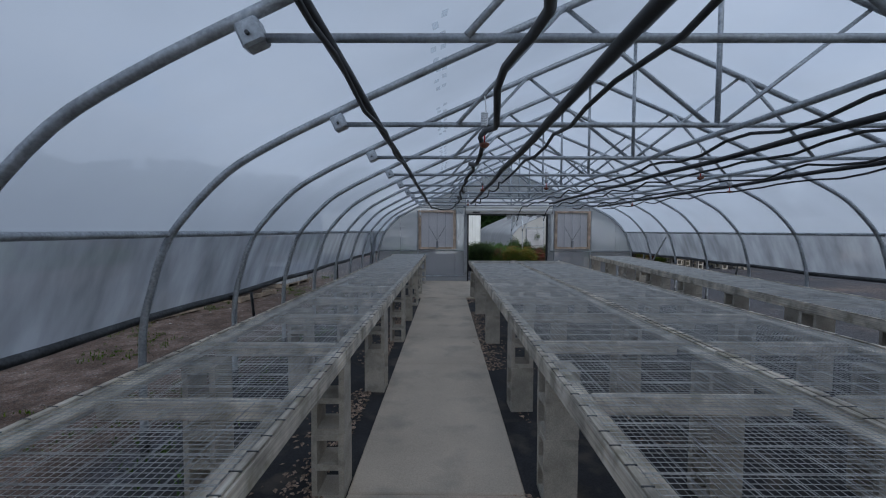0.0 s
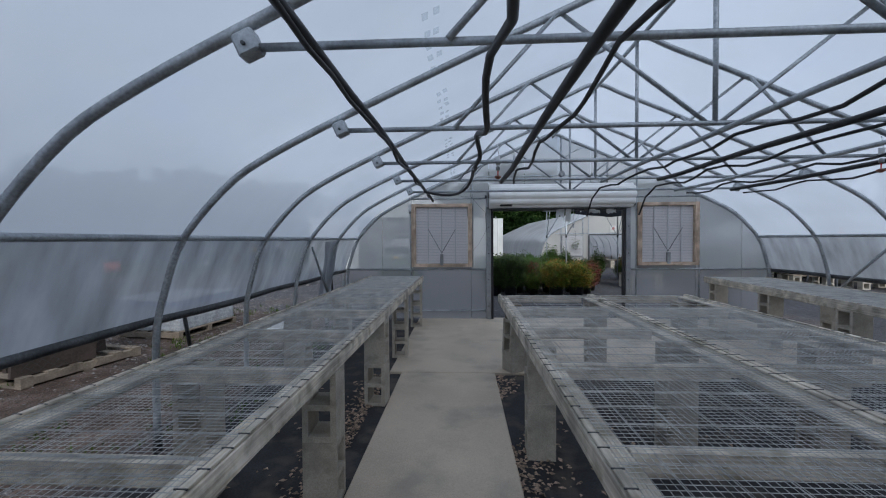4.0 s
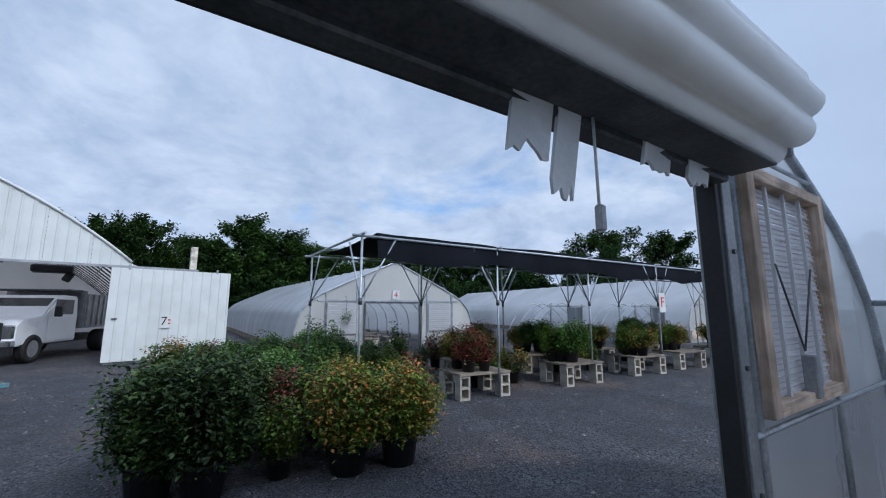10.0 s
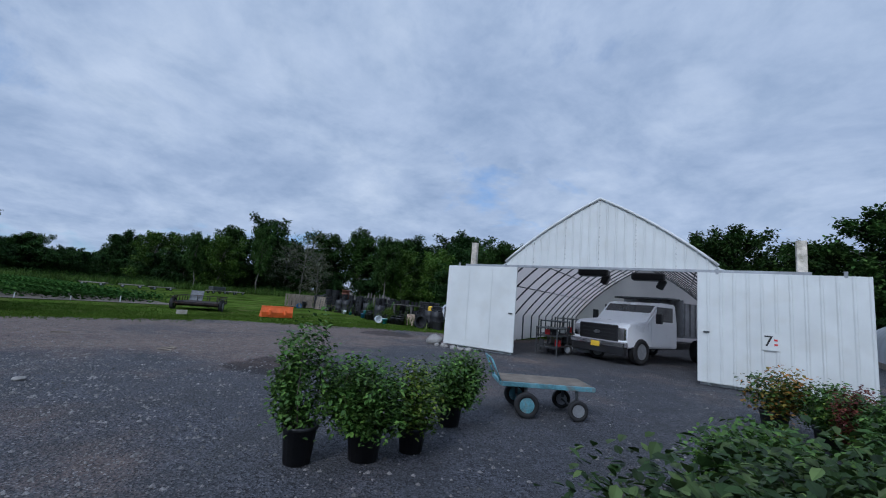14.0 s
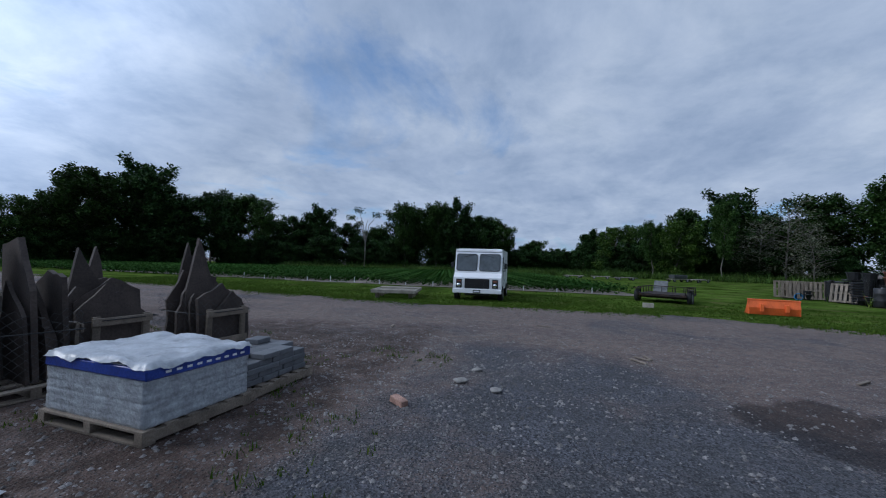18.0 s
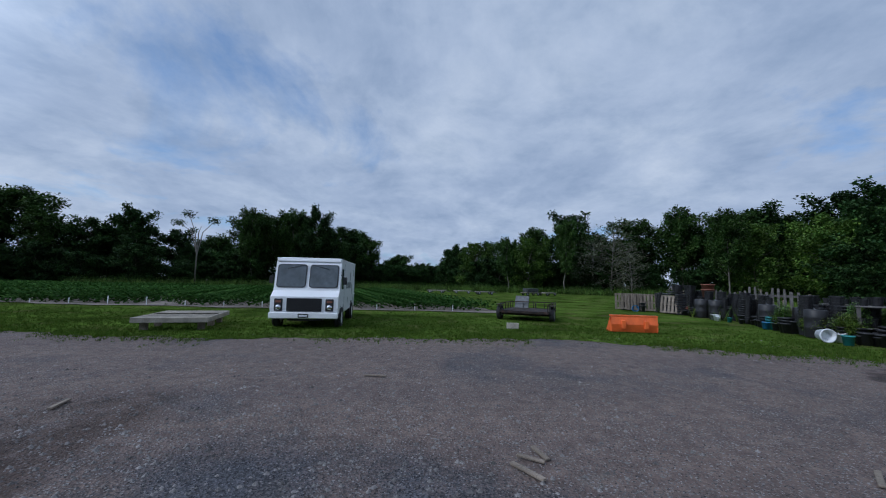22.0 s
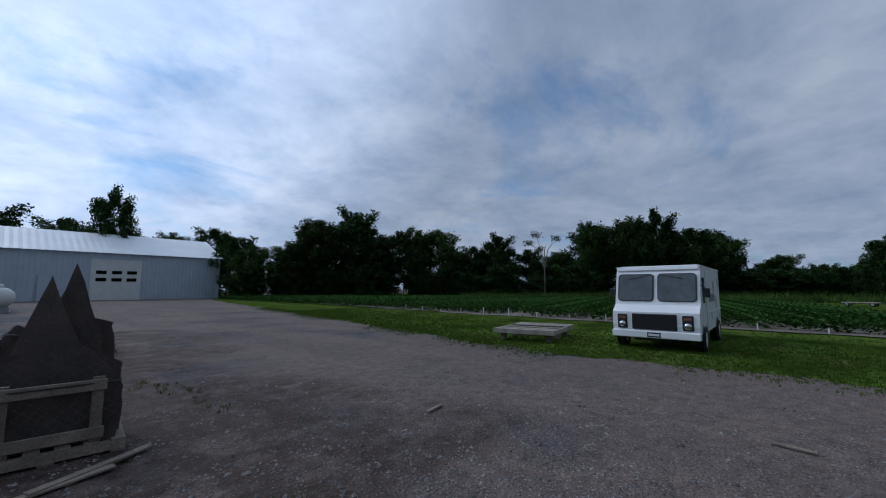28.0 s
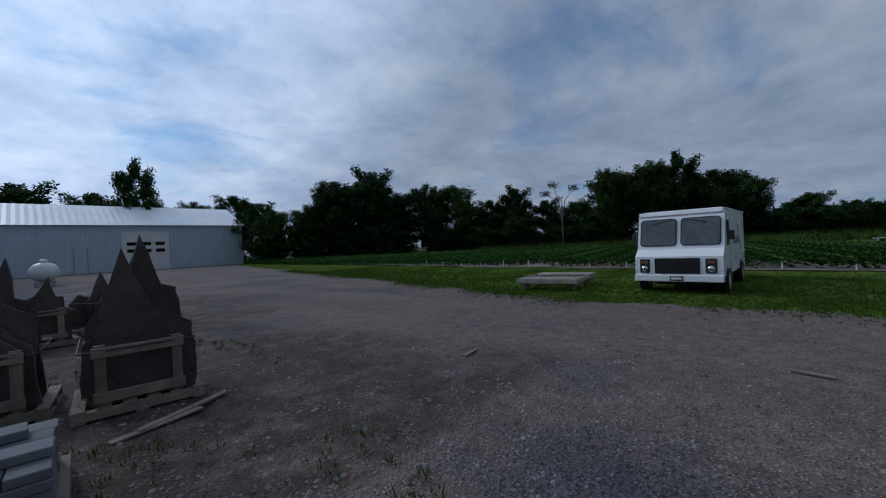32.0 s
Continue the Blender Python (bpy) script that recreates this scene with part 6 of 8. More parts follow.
def mister(x, y, drop=0.23, spinner=True):
    m = thing("hanging_mister", pose(x, y, TIE_Z + 0.18), "white hanging misting nozzle with weight and red spinner", "mister", "hanging misters")
    part("feed_tube", sweep([(0, 0, 0), (0.012, 0.004, -drop * 0.5), (0, 0, -drop + 0.12)], 0.004, 6), WHITE_SHEET, m)
    coil = [(0.020 * math.cos(k * 0.9), 0.020 * math.sin(k * 0.9), -drop + 0.12 - 0.0016 * k) for k in range(56)]
    part("weight_coil", sweep(coil, 0.006, 5), WHITE_SHEET, m, "ribbed white weight")
    part("check_valve", lathe([(0.008, -0.07), (0.021, -0.055), (0.022, -0.035), (0.010, -0.02)], 12, None, pose(0, 0, -drop + 0.04)), GREY_METAL, m)
    if not spinner:
        return m
    part("stem", sweep([(0, 0, -drop - 0.03), (0, 0, -drop - 0.08)], 0.006, 6), RED_PAINT, m)
    part("spinner", lathe([(0.010, -0.115), (0.032, -0.10), (0.034, -0.085), (0.012, -0.078)], 14, None, pose(0, 0, -drop)), TERRACOTTA, m, "red nozzle cap")
    return m


MIST = mister(-0.42, -9.6)
mister(-1.40, -1.21, 0.50, False)
for x, y in ((0.67, -6.94), (-0.16, -6.68), (-0.19, -3.52), (3.4, -6.55), (3.1, -9.2), (2.05, -8.0), (3.4, -3.6)):
    copy_thing(MIST, pose(x, y, TIE_Z + 0.18, 0, 0, x * 200))

# conduit and junction box over the doorway
c_ = thing("conduit_run", pose(0, 0, 0), "grey electrical conduit and junction box over the doorway", "conduit")
part("conduit", sweep([(-0.36, -0.075, 1.0), (-0.36, -0.075, 2.58), (-0.33, -0.075, 2.66), (-0.26, -0.075, 2.70), (2.30, -0.075, 2.70), (2.42, -0.075, 2.68), (2.46, -0.075, 2.60)], 0.011, 8), GALV, c_)
part("junction_box", lathe([(0.055, 0), (0.055, 0.05), (0.03, 0.055)], 16, None, pose(1.30, -0.05, 2.73, 90, 0, 0)), GREY_METAL, c_)
part("gooseneck", sweep([(1.30, -0.08, 2.78), (1.29, -0.09, 2.92), (1.33, -0.12, 3.02), (1.45, -0.2, 3.10), (1.62, -0.3, 3.17)], 0.008, 6), GALV, c_)
w_ = thing("cable", pose(0, 0, 0), "thin loose cable along the end wall", "cable")
part("wire", sweep([(-1.5 + 0.11 * k, -0.065, 2.34 + 0.015 * math.sin(k * 1.9)) for k in range(11)] + [(-0.30, -0.07, 2.22), (-0.12, -0.07, 2.02), (-0.10, -0.07, 1.70), (-0.24, -0.07, 1.45), (-0.36, -0.075, 1.30)], 0.003, 5), STEEL_DARK, w_)

# the leg of the middle bench on the slab: an upright block on a flat one
for m in (pose(0.03, -2.98, 0.195, 0, 3, 24), ):
    tagged(share("concrete_block", BLOCK_ME, m), "grey hollow concrete block stood on another under a bench corner", "concrete block", "bench block legs")
tagged(share("concrete_block", BLOCK_ME, pose(0.13, -2.92, 0.098, 0, 90, 28) @ Matrix.Translation((0, 0, -0.2))), "grey hollow concrete block lying flat on the slab", "concrete block", "bench block legs")
tagged(part("shim", obox(pose(0.03, -2.98, 0.685, 0, 0, 20), 0.16, 0.12, 0.17, 0.004), PALLET_WOOD), "short wooden shim under a bench corner", "shim")
for x, y in ((0.95, -3.0), (1.93, -3.0)):
    block_leg(x, y, 0.0)

# loose chips and leaves beside the walkway
def chips():
    rng = random.Random(3)
    verts, faces = [], []
    for _ in range(9000):
        side = rng.random()
        if side < 0.75:
            x, y = rng.choice((-0.28 + abs(rng.gauss(0, 0.16)), -1.40 - abs(rng.gauss(0, 0.13)))), rng.uniform(-13.5, -3.1)
        else:
            x, y = rng.uniform(-2.2, 1.6), rng.uniform(-13.5, -3.1)
            if -1.38 < x < -0.33:
                continue
        if noise.noise(Vector((x * 1.5, y * 0.9, 4))) < -0.05:
            continue
        z = -0.026 + rng.random() * 0.015
        s, a = rng.uniform(0.010, 0.028), rng.uniform(0, math.tau)
        i = len(verts)
        c, d = math.cos(a) * s, math.sin(a) * s
        tilt = rng.uniform(-0.3, 0.3) * s
        verts.extend([(x - c, y - d, z), (x + d * 0.6, y - c * 0.6, z + 0.006), (x + c, y + d, z + tilt), (x - d * 0.6, y + c * 0.6, z + 0.004), (x, y, z + 0.010)])
        faces.extend([(i, i + 1, i + 4), (i + 1, i + 2, i + 4), (i + 2, i + 3, i + 4), (i + 3, i, i + 4)])
    ob = new("wood_chips", rows_mesh("chips", verts, faces, mat("pale_chips", (0.34, 0.25, 0.19), 0.9, 0, 0.5, 22, 80, 0.2, rnd=0.1)))
    tagged(ob, "pale wood chips and dry leaves beside the walkway", "chips", kind="stuff")


chips()


# ---------------------------------------------------------------- shrubs in pots
S1 = shrub(1, 1.08, 0.62, LEAF_DEEP, 0.046, 0.19, 0.30, 36, 290, label="dense dark green shrub in a black nursery pot")
S2 = shrub(2, 0.95, 0.64, LEAF_BRIGHT, 0.040, 0.20, 0.30, 34, 290, (LEAF_ORANGE, 0.30), label="green shrub turning orange in a black nursery pot")
S3 = shrub(3, 0.95, 0.66, LEAF_SHRUB, 0.050, 0.17, 0.28, 20, 270, label="leafy green shrub in a black nursery pot")
S4 = shrub(4, 0.85, 0.50, LEAF_RED, 0.042, 0.14, 0.24, 14, 230, (LEAF_DEEP, 0.25), label="dark red leaved shrub in a black nursery pot")
S5 = shrub(5, 1.22, 0.42, LEAF_SHRUB, 0.050, 0.15, 0.32, 11, 250, label="upright small tree in a black nursery pot", bare=0.2)
S6 = shrub(6, 0.80, 0.60, LEAF_ORANGE, 0.05, 0.15, 0.25, 12, 170, (LEAF_SHRUB, 0.5), label="yellowing shrub in a black nursery pot")
S7 = shrub(7, 0.72, 0.48, LEAF_BRIGHT, 0.042, 0.13, 0.22, 13, 200, label="bright green young shrub in a black nursery pot")
taken = set()


def plant(src, x, y, z=-0.035, s=1.0, turn=0.0):
    if src.name not in taken:
        taken.add(src.name)
        src.matrix_basis = pose(x, y, z, 0, 0, turn)
        return src
    return copy_thing(src, pose(x, y, z, 0, 0, turn) @ Matrix.Scale(s, 4))


for src, x, y, s in ((S1, 0.74, 3.20, 1), (S1, 0.36, 3.42, 1.0), (S1, 1.05, 4.00, 0.95), (S1, 0.72, 4.1, 1.0), (S2, 1.93, 3.08, 1), (S2, 2.45, 3.02, 0.98), (S2, 2.05, 3.62, 1.0), (S3, 1.45, 4.3, 1), (S3, 0.75, 4.8, 1.1), (S3, 0.35, 5.6, 0.95)):
    plant(src, x, y, -0.035, s, x * 140)
rng = random.Random(21)
for k in range(46):
    x, y = rng.uniform(0.4, 4.4), rng.uniform(5.0, 10.5)
    if x > 3.2 and y < 6.0:
        continue
    if y > 7.5 and x < 0.6:
        continue
    src = rng.choice((S3, S3, S7, S6, S4, S5, S7, S3))
    plant(src, x, y, -0.035, rng.uniform(0.75, 1.05), rng.uniform(0, 360))
for x, y, s in ((-2.74, 3.95, 1.0), ):
    plant(S5, x, y, -0.035, s, 20)
plant(S3, -2.47, 4.46, -0.035, 1.0, 70)
plant(S7, -2.35, 4.95, -0.035, 1.1, 10)
plant(S3, -2.69, 5.9, -0.035, 0.95, 200)
plant(S6, 0.2, 9.8, -0.035, 1.2, 40)
for src, x, y, sc in ((S4, 1.5, 4.0, 1.0), (S4, 2.95, 3.75, 0.95), (S6, 2.6, 4.25, 1.0), (S4, 3.3, 4.5, 1.0), (S5, 1.9, 4.2, 0.8), (S7, 1.35, 3.3, 0.9)):
    plant(src, x, y, -0.035, sc, x * 77)


def plank_bench(x, y, w, turn=0.0):
    """A low display bench: planks on upright blocks."""
    b = thing("display_bench", pose(x, y, -0.035, 0, 0, turn), "low plank bench resting on concrete blocks in the yard", "bench", "display benches")
    for k in range(4):
        part("plank", box(-w / 2, w / 2, -0.42 + 0.21 * k, -0.42 + 0.21 * k + 0.195, 0.40, 0.438, 0.004), PALLET_WOOD, b)
    for sx in (-1, 1):
        for sy in (-0.3, 0.3):
            share("block_leg", BLOCK_ME, pose(sx * (w / 2 - 0.11), sy, 0.0, 0, 0, 90), b)
    return b


B0 = plank_bench(5.03, 5.15, 1.05, -6)
spots = [(7.5, 5.0, 0.95), (9.85, 4.95, 0.95), (11.75, 4.9, 0.95), (13.9, 4.85, 1.1), (5.9, 6.5, 1), (8.0, 6.6, 1), (10.3, 6.6, 1), (12.6, 6.5, 1)]
for x, y, w in spots:
    copy_thing(B0, pose(x, y, -0.035, 0, 0, -6 + rng.uniform(-4, 4)))
for x, y, w in [(5.03, 5.15, 1)] + spots:
    for k in range(5):
        src = rng.choice((S4, S4, S6, S7) if x < 6.2 else (S3, S7, S7, S6, S3) if x < 9 else (S7, S6, S3))
        plant(src, x + rng.uniform(-0.38, 0.38), y + rng.uniform(-0.3, 0.3), 0.405, rng.uniform(0.7, 0.95), rng.uniform(0, 360))
for k in range(22):
    x, y = rng.uniform(4.4, 13.5), rng.uniform(5.2, 9.0)
    plant(rng.choice((S4, S3, S7, S3, S6)), x, y, -0.035, rng.uniform(0.8, 1.1), rng.uniform(0, 360))
tagged(share("concrete_block", BLOCK_ME, pose(1.93, 5.0, -0.035, 0, 0, 75)), "grey hollow concrete block stood on end on gravel", "concrete block")

# hanging basket and lettered sign on the shade posts
hb = thing("hanging_plant", pose(4.95, 11.98, 1.25), "small bright green plant hanging from a post", "hanging plant")
blobs = [((0, 0, 0), (0.10, 0.10, 0.13), 120)]
ob = new("foliage", foliage_mesh(blobs, 0.06, 1.0, random.Random(8), LEAF_BRIGHT)); ob.parent = hb
part("hook", sweep([(0, 0, 0.1), (0, 0, 0.62), (0, 0.06, 0.66), (0, 0.20, 0.66)], 0.006, 5), STEEL_DARK, hb)
sgn = thing("letter_sign", pose(10.58, 4.60, 1.65), "white board with a red letter on a post", "sign")
part("board", box(-0.14, 0.14, -0.01, 0.01, -0.24, 0.24, 0.004), WHITE_METAL, sgn)
text_mesh("F", 0.36, RED_PAINT, pose(0, -0.014, 0, 90, 0, 0), "letter", sgn)


# ---------------------------------------------------------------- garden cart
def garden_cart():
    c = thing("garden_cart", pose(-2.31, 7.50, -0.035, 0, 0, 45), "flat four-wheeled nursery cart with worn blue frame", "cart")
    for y in (-0.32, 0.32):
        part("side_rail", box(-0.66, 0.66, y - 0.02, y + 0.02, 0.40, 0.46, 0.004), BLUE_PAINT, c)
    for x in (-0.66, -0.22, 0.22, 0.66):
        part("cross_bar", box(x - 0.02, x + 0.02, -0.30, 0.30, 0.405, 0.45, 0.003), BLUE_PAINT, c)
    part("deck", box(-0.64, 0.64, -0.30, 0.30, 0.452, 0.466, 0.003), PALLET_WOOD, c, "worn plank deck")
    for y in (-0.28, 0.28):
        part("handle_post", sweep([(-0.66, y, 0.44), (-0.80, y, 0.74)], 0.014, 6), BLUE_PAINT, c)
    part("handle_bar", sweep([(-0.80, -0.28, 0.74), (-0.80, 0.28, 0.74)], 0.014, 6), BLUE_PAINT, c)
    for x in (-0.30, 0.42):
        part("axle", sweep([(x, -0.36, 0.17 if x < 0 else 0.14), (x, 0.36, 0.17 if x < 0 else 0.14)], 0.014, 6), STEEL_DARK, c)
        for y in (-0.34, 0.34):
            wheel(c, x, y, 0.17 if x < 0 else 0.14, 0.08 if x < 0 else 0.06, BLUE_PAINT if x < 0 else GREY_METAL)
            part("fork", box(x - 0.02, x + 0.02, y * 0.82 - 0.01, y * 0.82 + 0.01, 0.18, 0.42), STEEL_DARK, c)


garden_cart()


# ---------------------------------------------------------------- pickup dump truck in the shed
def dump_truck():
    t = thing("dump_truck", pose(-4.35, 15.0, -0.03, 0, 0, 74), "white pickup cab with high-sided grey dump body", "truck")
    W = 0.98
    # built with its front towards -x turned to face the yard: nose at x = 0, body behind at +x
    hood = [(0.0, 0.62), (0.02, 1.10), (0.22, 1.24), (1.15, 1.34), (1.20, 0.55), (0.1, 0.5)]
    bm = prism(hood, -W, W)
    bmesh.ops.bevel(bm, geom=[e for e in bm.edges if abs(e.verts[0].co.y - e.verts[1].co.y) < 0.01], offset=0.035, segments=2, affect="EDGES")
    part("hood", bm, VAN_WHITE, t)
    cab = [(1.12, 0.5), (1.12, 1.32), (1.78, 1.93), (2.05, 1.98), (2.75, 1.96), (2.86, 1.35), (2.86, 0.5)]
    bm = prism(cab, -W + 0.02, W - 0.02)
    bmesh.ops.bevel(bm, geom=[e for e in bm.edges if abs(e.verts[0].co.y - e.verts[1].co.y) < 0.01], offset=0.05, segments=2, affect="EDGES")
    part("cab", bm, VAN_WHITE, t)
    part("windscreen", prism([(1.18, 1.37), (1.20, 1.36), (1.74, 1.86), (1.72, 1.88)], -W + 0.14, W - 0.14), TRUCK_GLASS, t)
    part("grille", box(-0.05, 0.01, -0.72, 0.72, 0.66, 1.17, 0.03), DARK_GAP, t, "black grille")
    for z in (0.80, 0.91, 1.02):
        part("grille_bar", box(-0.065, -0.048, -0.62, 0.58, z - 0.015, z + 0.015, 0.004), BLACK_PLASTIC, t)
    part("badge", lathe([(0.13, 0), (0.12, 0.02)], 20, None, pose(-0.065, 0, 0.91, 0, -90, 0) @ Matrix.Diagonal((0.45, 1, 1, 1))), CHROME, t, "plain oval badge")
    part("bumper", box(-0.16, 0.06, -W - 0.02, W + 0.02, 0.50, 0.68, 0.03), CHROME, t, "chrome bumper")
    part("valance", box(-0.12, 0.06, -W + 0.02, W - 0.02, 0.28, 0.50, 0.02), BLACK_PLASTIC, t)
    part("number_plate", box(-0.172, -0.162, -0.16, 0.16, 0.46, 0.62, 0.003), YELLOW, t, "yellow number plate")
    for s in (-1, 1):
        part("headlight", box(-0.02, 0.10, s * 0.82 - 0.14, s * 0.82 + 0.14, 0.70, 1.10, 0.04), CHROME, t, "tall headlight")
        part("side_window", box(1.62, 2.55, s * (W - 0.016) - 0.006, s * (W - 0.016) + 0.006, 1.36, 1.84, 0.004), TRUCK_GLASS, t)
        part("door", box(1.32, 2.66, s * (W - 0.012) - 0.005, s * (W - 0.012) + 0.005, 0.55, 1.34, 0.004), VAN_WHITE, t)
        part("mirror", box(1.32, 1.44, s * (W + 0.2) - 0.09, s * (W + 0.2) + 0.09, 1.30, 1.62, 0.02), BLACK_PLASTIC, t)
        part("wheel_arch", lathe([(0.46, -0.004), (0.46, 0.004)], 22, None, pose(0.75, s * (W - 0.02), 0.48, 90, 0, 0)), DARK_GAP, t)
        wheel(t, 0.75, s * (W - 0.08), 0.40, 0.24)
        wheel(t, 4.4, s * (W - 0.02), 0.40, 0.40)
        for k in range(9):
            part("stake", box(3.0 + 0.35 * k, 3.06 + 0.35 * k, s * 1.12 - 0.03, s * 1.12 + 0.03, 0.95, 2.05), GREY_METAL, t)
        part("body_side", box(2.98, 5.9, s * 1.08 - 0.02, s * 1.08 + 0.02, 0.92, 2.05), GREY_METAL, t)
    part("headboard", box(2.94, 2.98, -1.1, 1.1, 0.92, 2.15), GREY_METAL, t)
    part("cab_shield", box(2.2, 2.95, -1.0, 1.0, 2.12, 2.18, 0.01), STEEL_DARK, t)
    part("body_floor", box(2.98, 5.9, -1.06, 1.06, 0.88, 0.95), GREY_METAL, t)
    part("chassis", box(0.3, 5.8, -0.4, 0.4, 0.40, 0.62), DARK_GAP, t)


dump_truck()

# machinery and oddments inside the shed
for k, (x, y, h) in enumerate(((-5.75, 14.6, 0.9), (-6.2, 15.7, 1.1), (-6.4, 17.2, 1.2))):
    r_ = thing("storage_rack", pose(x, y, -0.03, 0, 0, 6), "dark steel rack loaded with tools and parts", "rack", "shed racks")
    for sx in (-0.35, 0.35):
        for sy in (-0.5, 0.5):
            part("post", box(sx - 0.02, sx + 0.02, sy - 0.02, sy + 0.02, 0, h), STEEL_DARK, r_)
    for z in (0.25, 0.6, h - 0.05):
        part("shelf", box(-0.37, 0.37, -0.52, 0.52, z, z + 0.03), STEEL_DARK, r_)
    for q in range(5):
        part("load", obox(pose(rng.uniform(-0.25, 0.25), -0.4 + 0.2 * q, 0.28 + (0.35 if q % 2 else 0) + 0.10, 0, 0, rng.uniform(0, 60)), 0.16, 0.14, rng.uniform(0.14, 0.24), 0.01), rng.choice((GREY_METAL, BLACK_PLASTIC, WHITE_METAL, RED_PAINT)), r_)
mw = thing("ride_on_mower", pose(-5.2, 15.8, -0.03, 0, 0, 30), "small ride-on mower with grey deck inside the shed", "mower")
part("deck", lathe([(0.45, 0.12), (0.5, 0.16), (0.46, 0.27), (0.2, 0.32)], 16), GREY_METAL, mw)
part("hood", box(-0.7, -0.1, -0.22, 0.22, 0.3, 0.62, 0.06), BLACK_PLASTIC, mw)
part("seat", box(0.2, 0.55, -0.2, 0.2, 0.45, 0.55, 0.04), BLACK_PLASTIC, mw)
part("seat_back", box(0.5, 0.6, -0.2, 0.2, 0.5, 0.85, 0.03), BLACK_PLASTIC, mw)
for x, r in ((-0.55, 0.17), (0.42, 0.24)):
    for y in (-0.4, 0.4):
        wheel(mw, x, y, r, 0.16)
for x, y, z in ((-4.4, 14.6, 2.62), (-2.9, 15.0, 2.55)):
    hk = thing("hung_heater", pose(x, y, z, 0, 0, 10), "dark unit hung from the shed hoops", "heater")
    part("body", box(-0.45, 0.45, -0.25, 0.25, 0, 0.22, 0.04), DARK_GAP, hk)
    part("spout", obox(pose(0.35, 0, -0.1, 0, 25, 0), 0.2, 0.3, 0.3, 0.03), DARK_GAP, hk)
    for sx in (-0.35, 0.35):
        part("strap", sweep([(sx, 0, 0.2), (sx, 0, 1.2)], 0.01, 5), STEEL_DARK, hk)


# ---------------------------------------------------------------- stone yard beside the greenhouse
def pallet(name, x, y, w, d, turn=0, label="weathered wooden pallet on dirt", z=-0.035):
    p = thing(name, pose(x, y, z, 0, 0, turn), label, "pallet", "pallets")
    for k in range(3):
        part("bearer", box(-w / 2, w / 2, -d / 2 + (d - 0.09) * k / 2, -d / 2 + (d - 0.09) * k / 2 + 0.09, 0.018, 0.10, 0.003), PALLET_WOOD, p)
    n = 6
    for k in range(n):
        part("board", box(-w / 2 + (w - 0.11) * k / (n - 1), -w / 2 + (w - 0.11) * k / (n - 1) + 0.11, -d / 2, d / 2, 0.10, 0.12, 0.002), PALLET_WOOD, p)
    for k in (0, 1, 2):
        part("base_board", box(-w / 2 + (w - 0.11) * k / 2, -w / 2 + (w - 0.11) * k / 2 + 0.11, -d / 2, d / 2, 0.0, 0.018), PALLET_WOOD, p)
    return p


def slab_mesh(rng, w, h, t, horn=False):
    """A broken flagstone on edge: straight foot, angled sides and a chipped, slanting top."""
    lean = rng.uniform(-0.06, 0.06) * w
    low, side = rng.uniform(0.55, 0.88), rng.choice((-1, 1))
    top = [(side * w / 2 * rng.uniform(0.9, 1.0) + lean, h * low), (side * w * rng.uniform(-0.12, 0.18) + lean, h * rng.uniform(0.97, 1.0))]
    if rng.random() < 0.6:
        top.append((-side * w / 2 * rng.uniform(0.75, 1.0) + lean, h * rng.uniform(0.86, 0.98)))
    top.append((-side * w / 2 * rng.uniform(0.95, 1.02) + lean, h * rng.uniform(0.45, 0.8)))
    if horn:
        top = [(side * w / 2 * rng.uniform(0.85, 1.0) + lean, h * rng.uniform(0.35, 0.6)), (side * w * rng.uniform(0.05, 0.3) + lean, h), (-side * w / 2 * rng.uniform(0.8, 1.0) + lean, h * rng.uniform(0.3, 0.55))]
    corners = [(-w / 2, 0), (w / 2, 0)] + (top if side > 0 else top[::-1])
    ol = []
    for k, (p, q) in enumerate(zip(corners, corners[1:] + corners[:1])):
        ol.append(p)
        if k:
            for f in (0.3, 0.62):
                ol.append((p[0] + (q[0] - p[0]) * f + rng.gauss(0, 0.014), p[1] + (q[1] - p[1]) * f + rng.gauss(0, 0.014)))
    return finish(prism(ol, -t / 2, t / 2), SLATE)


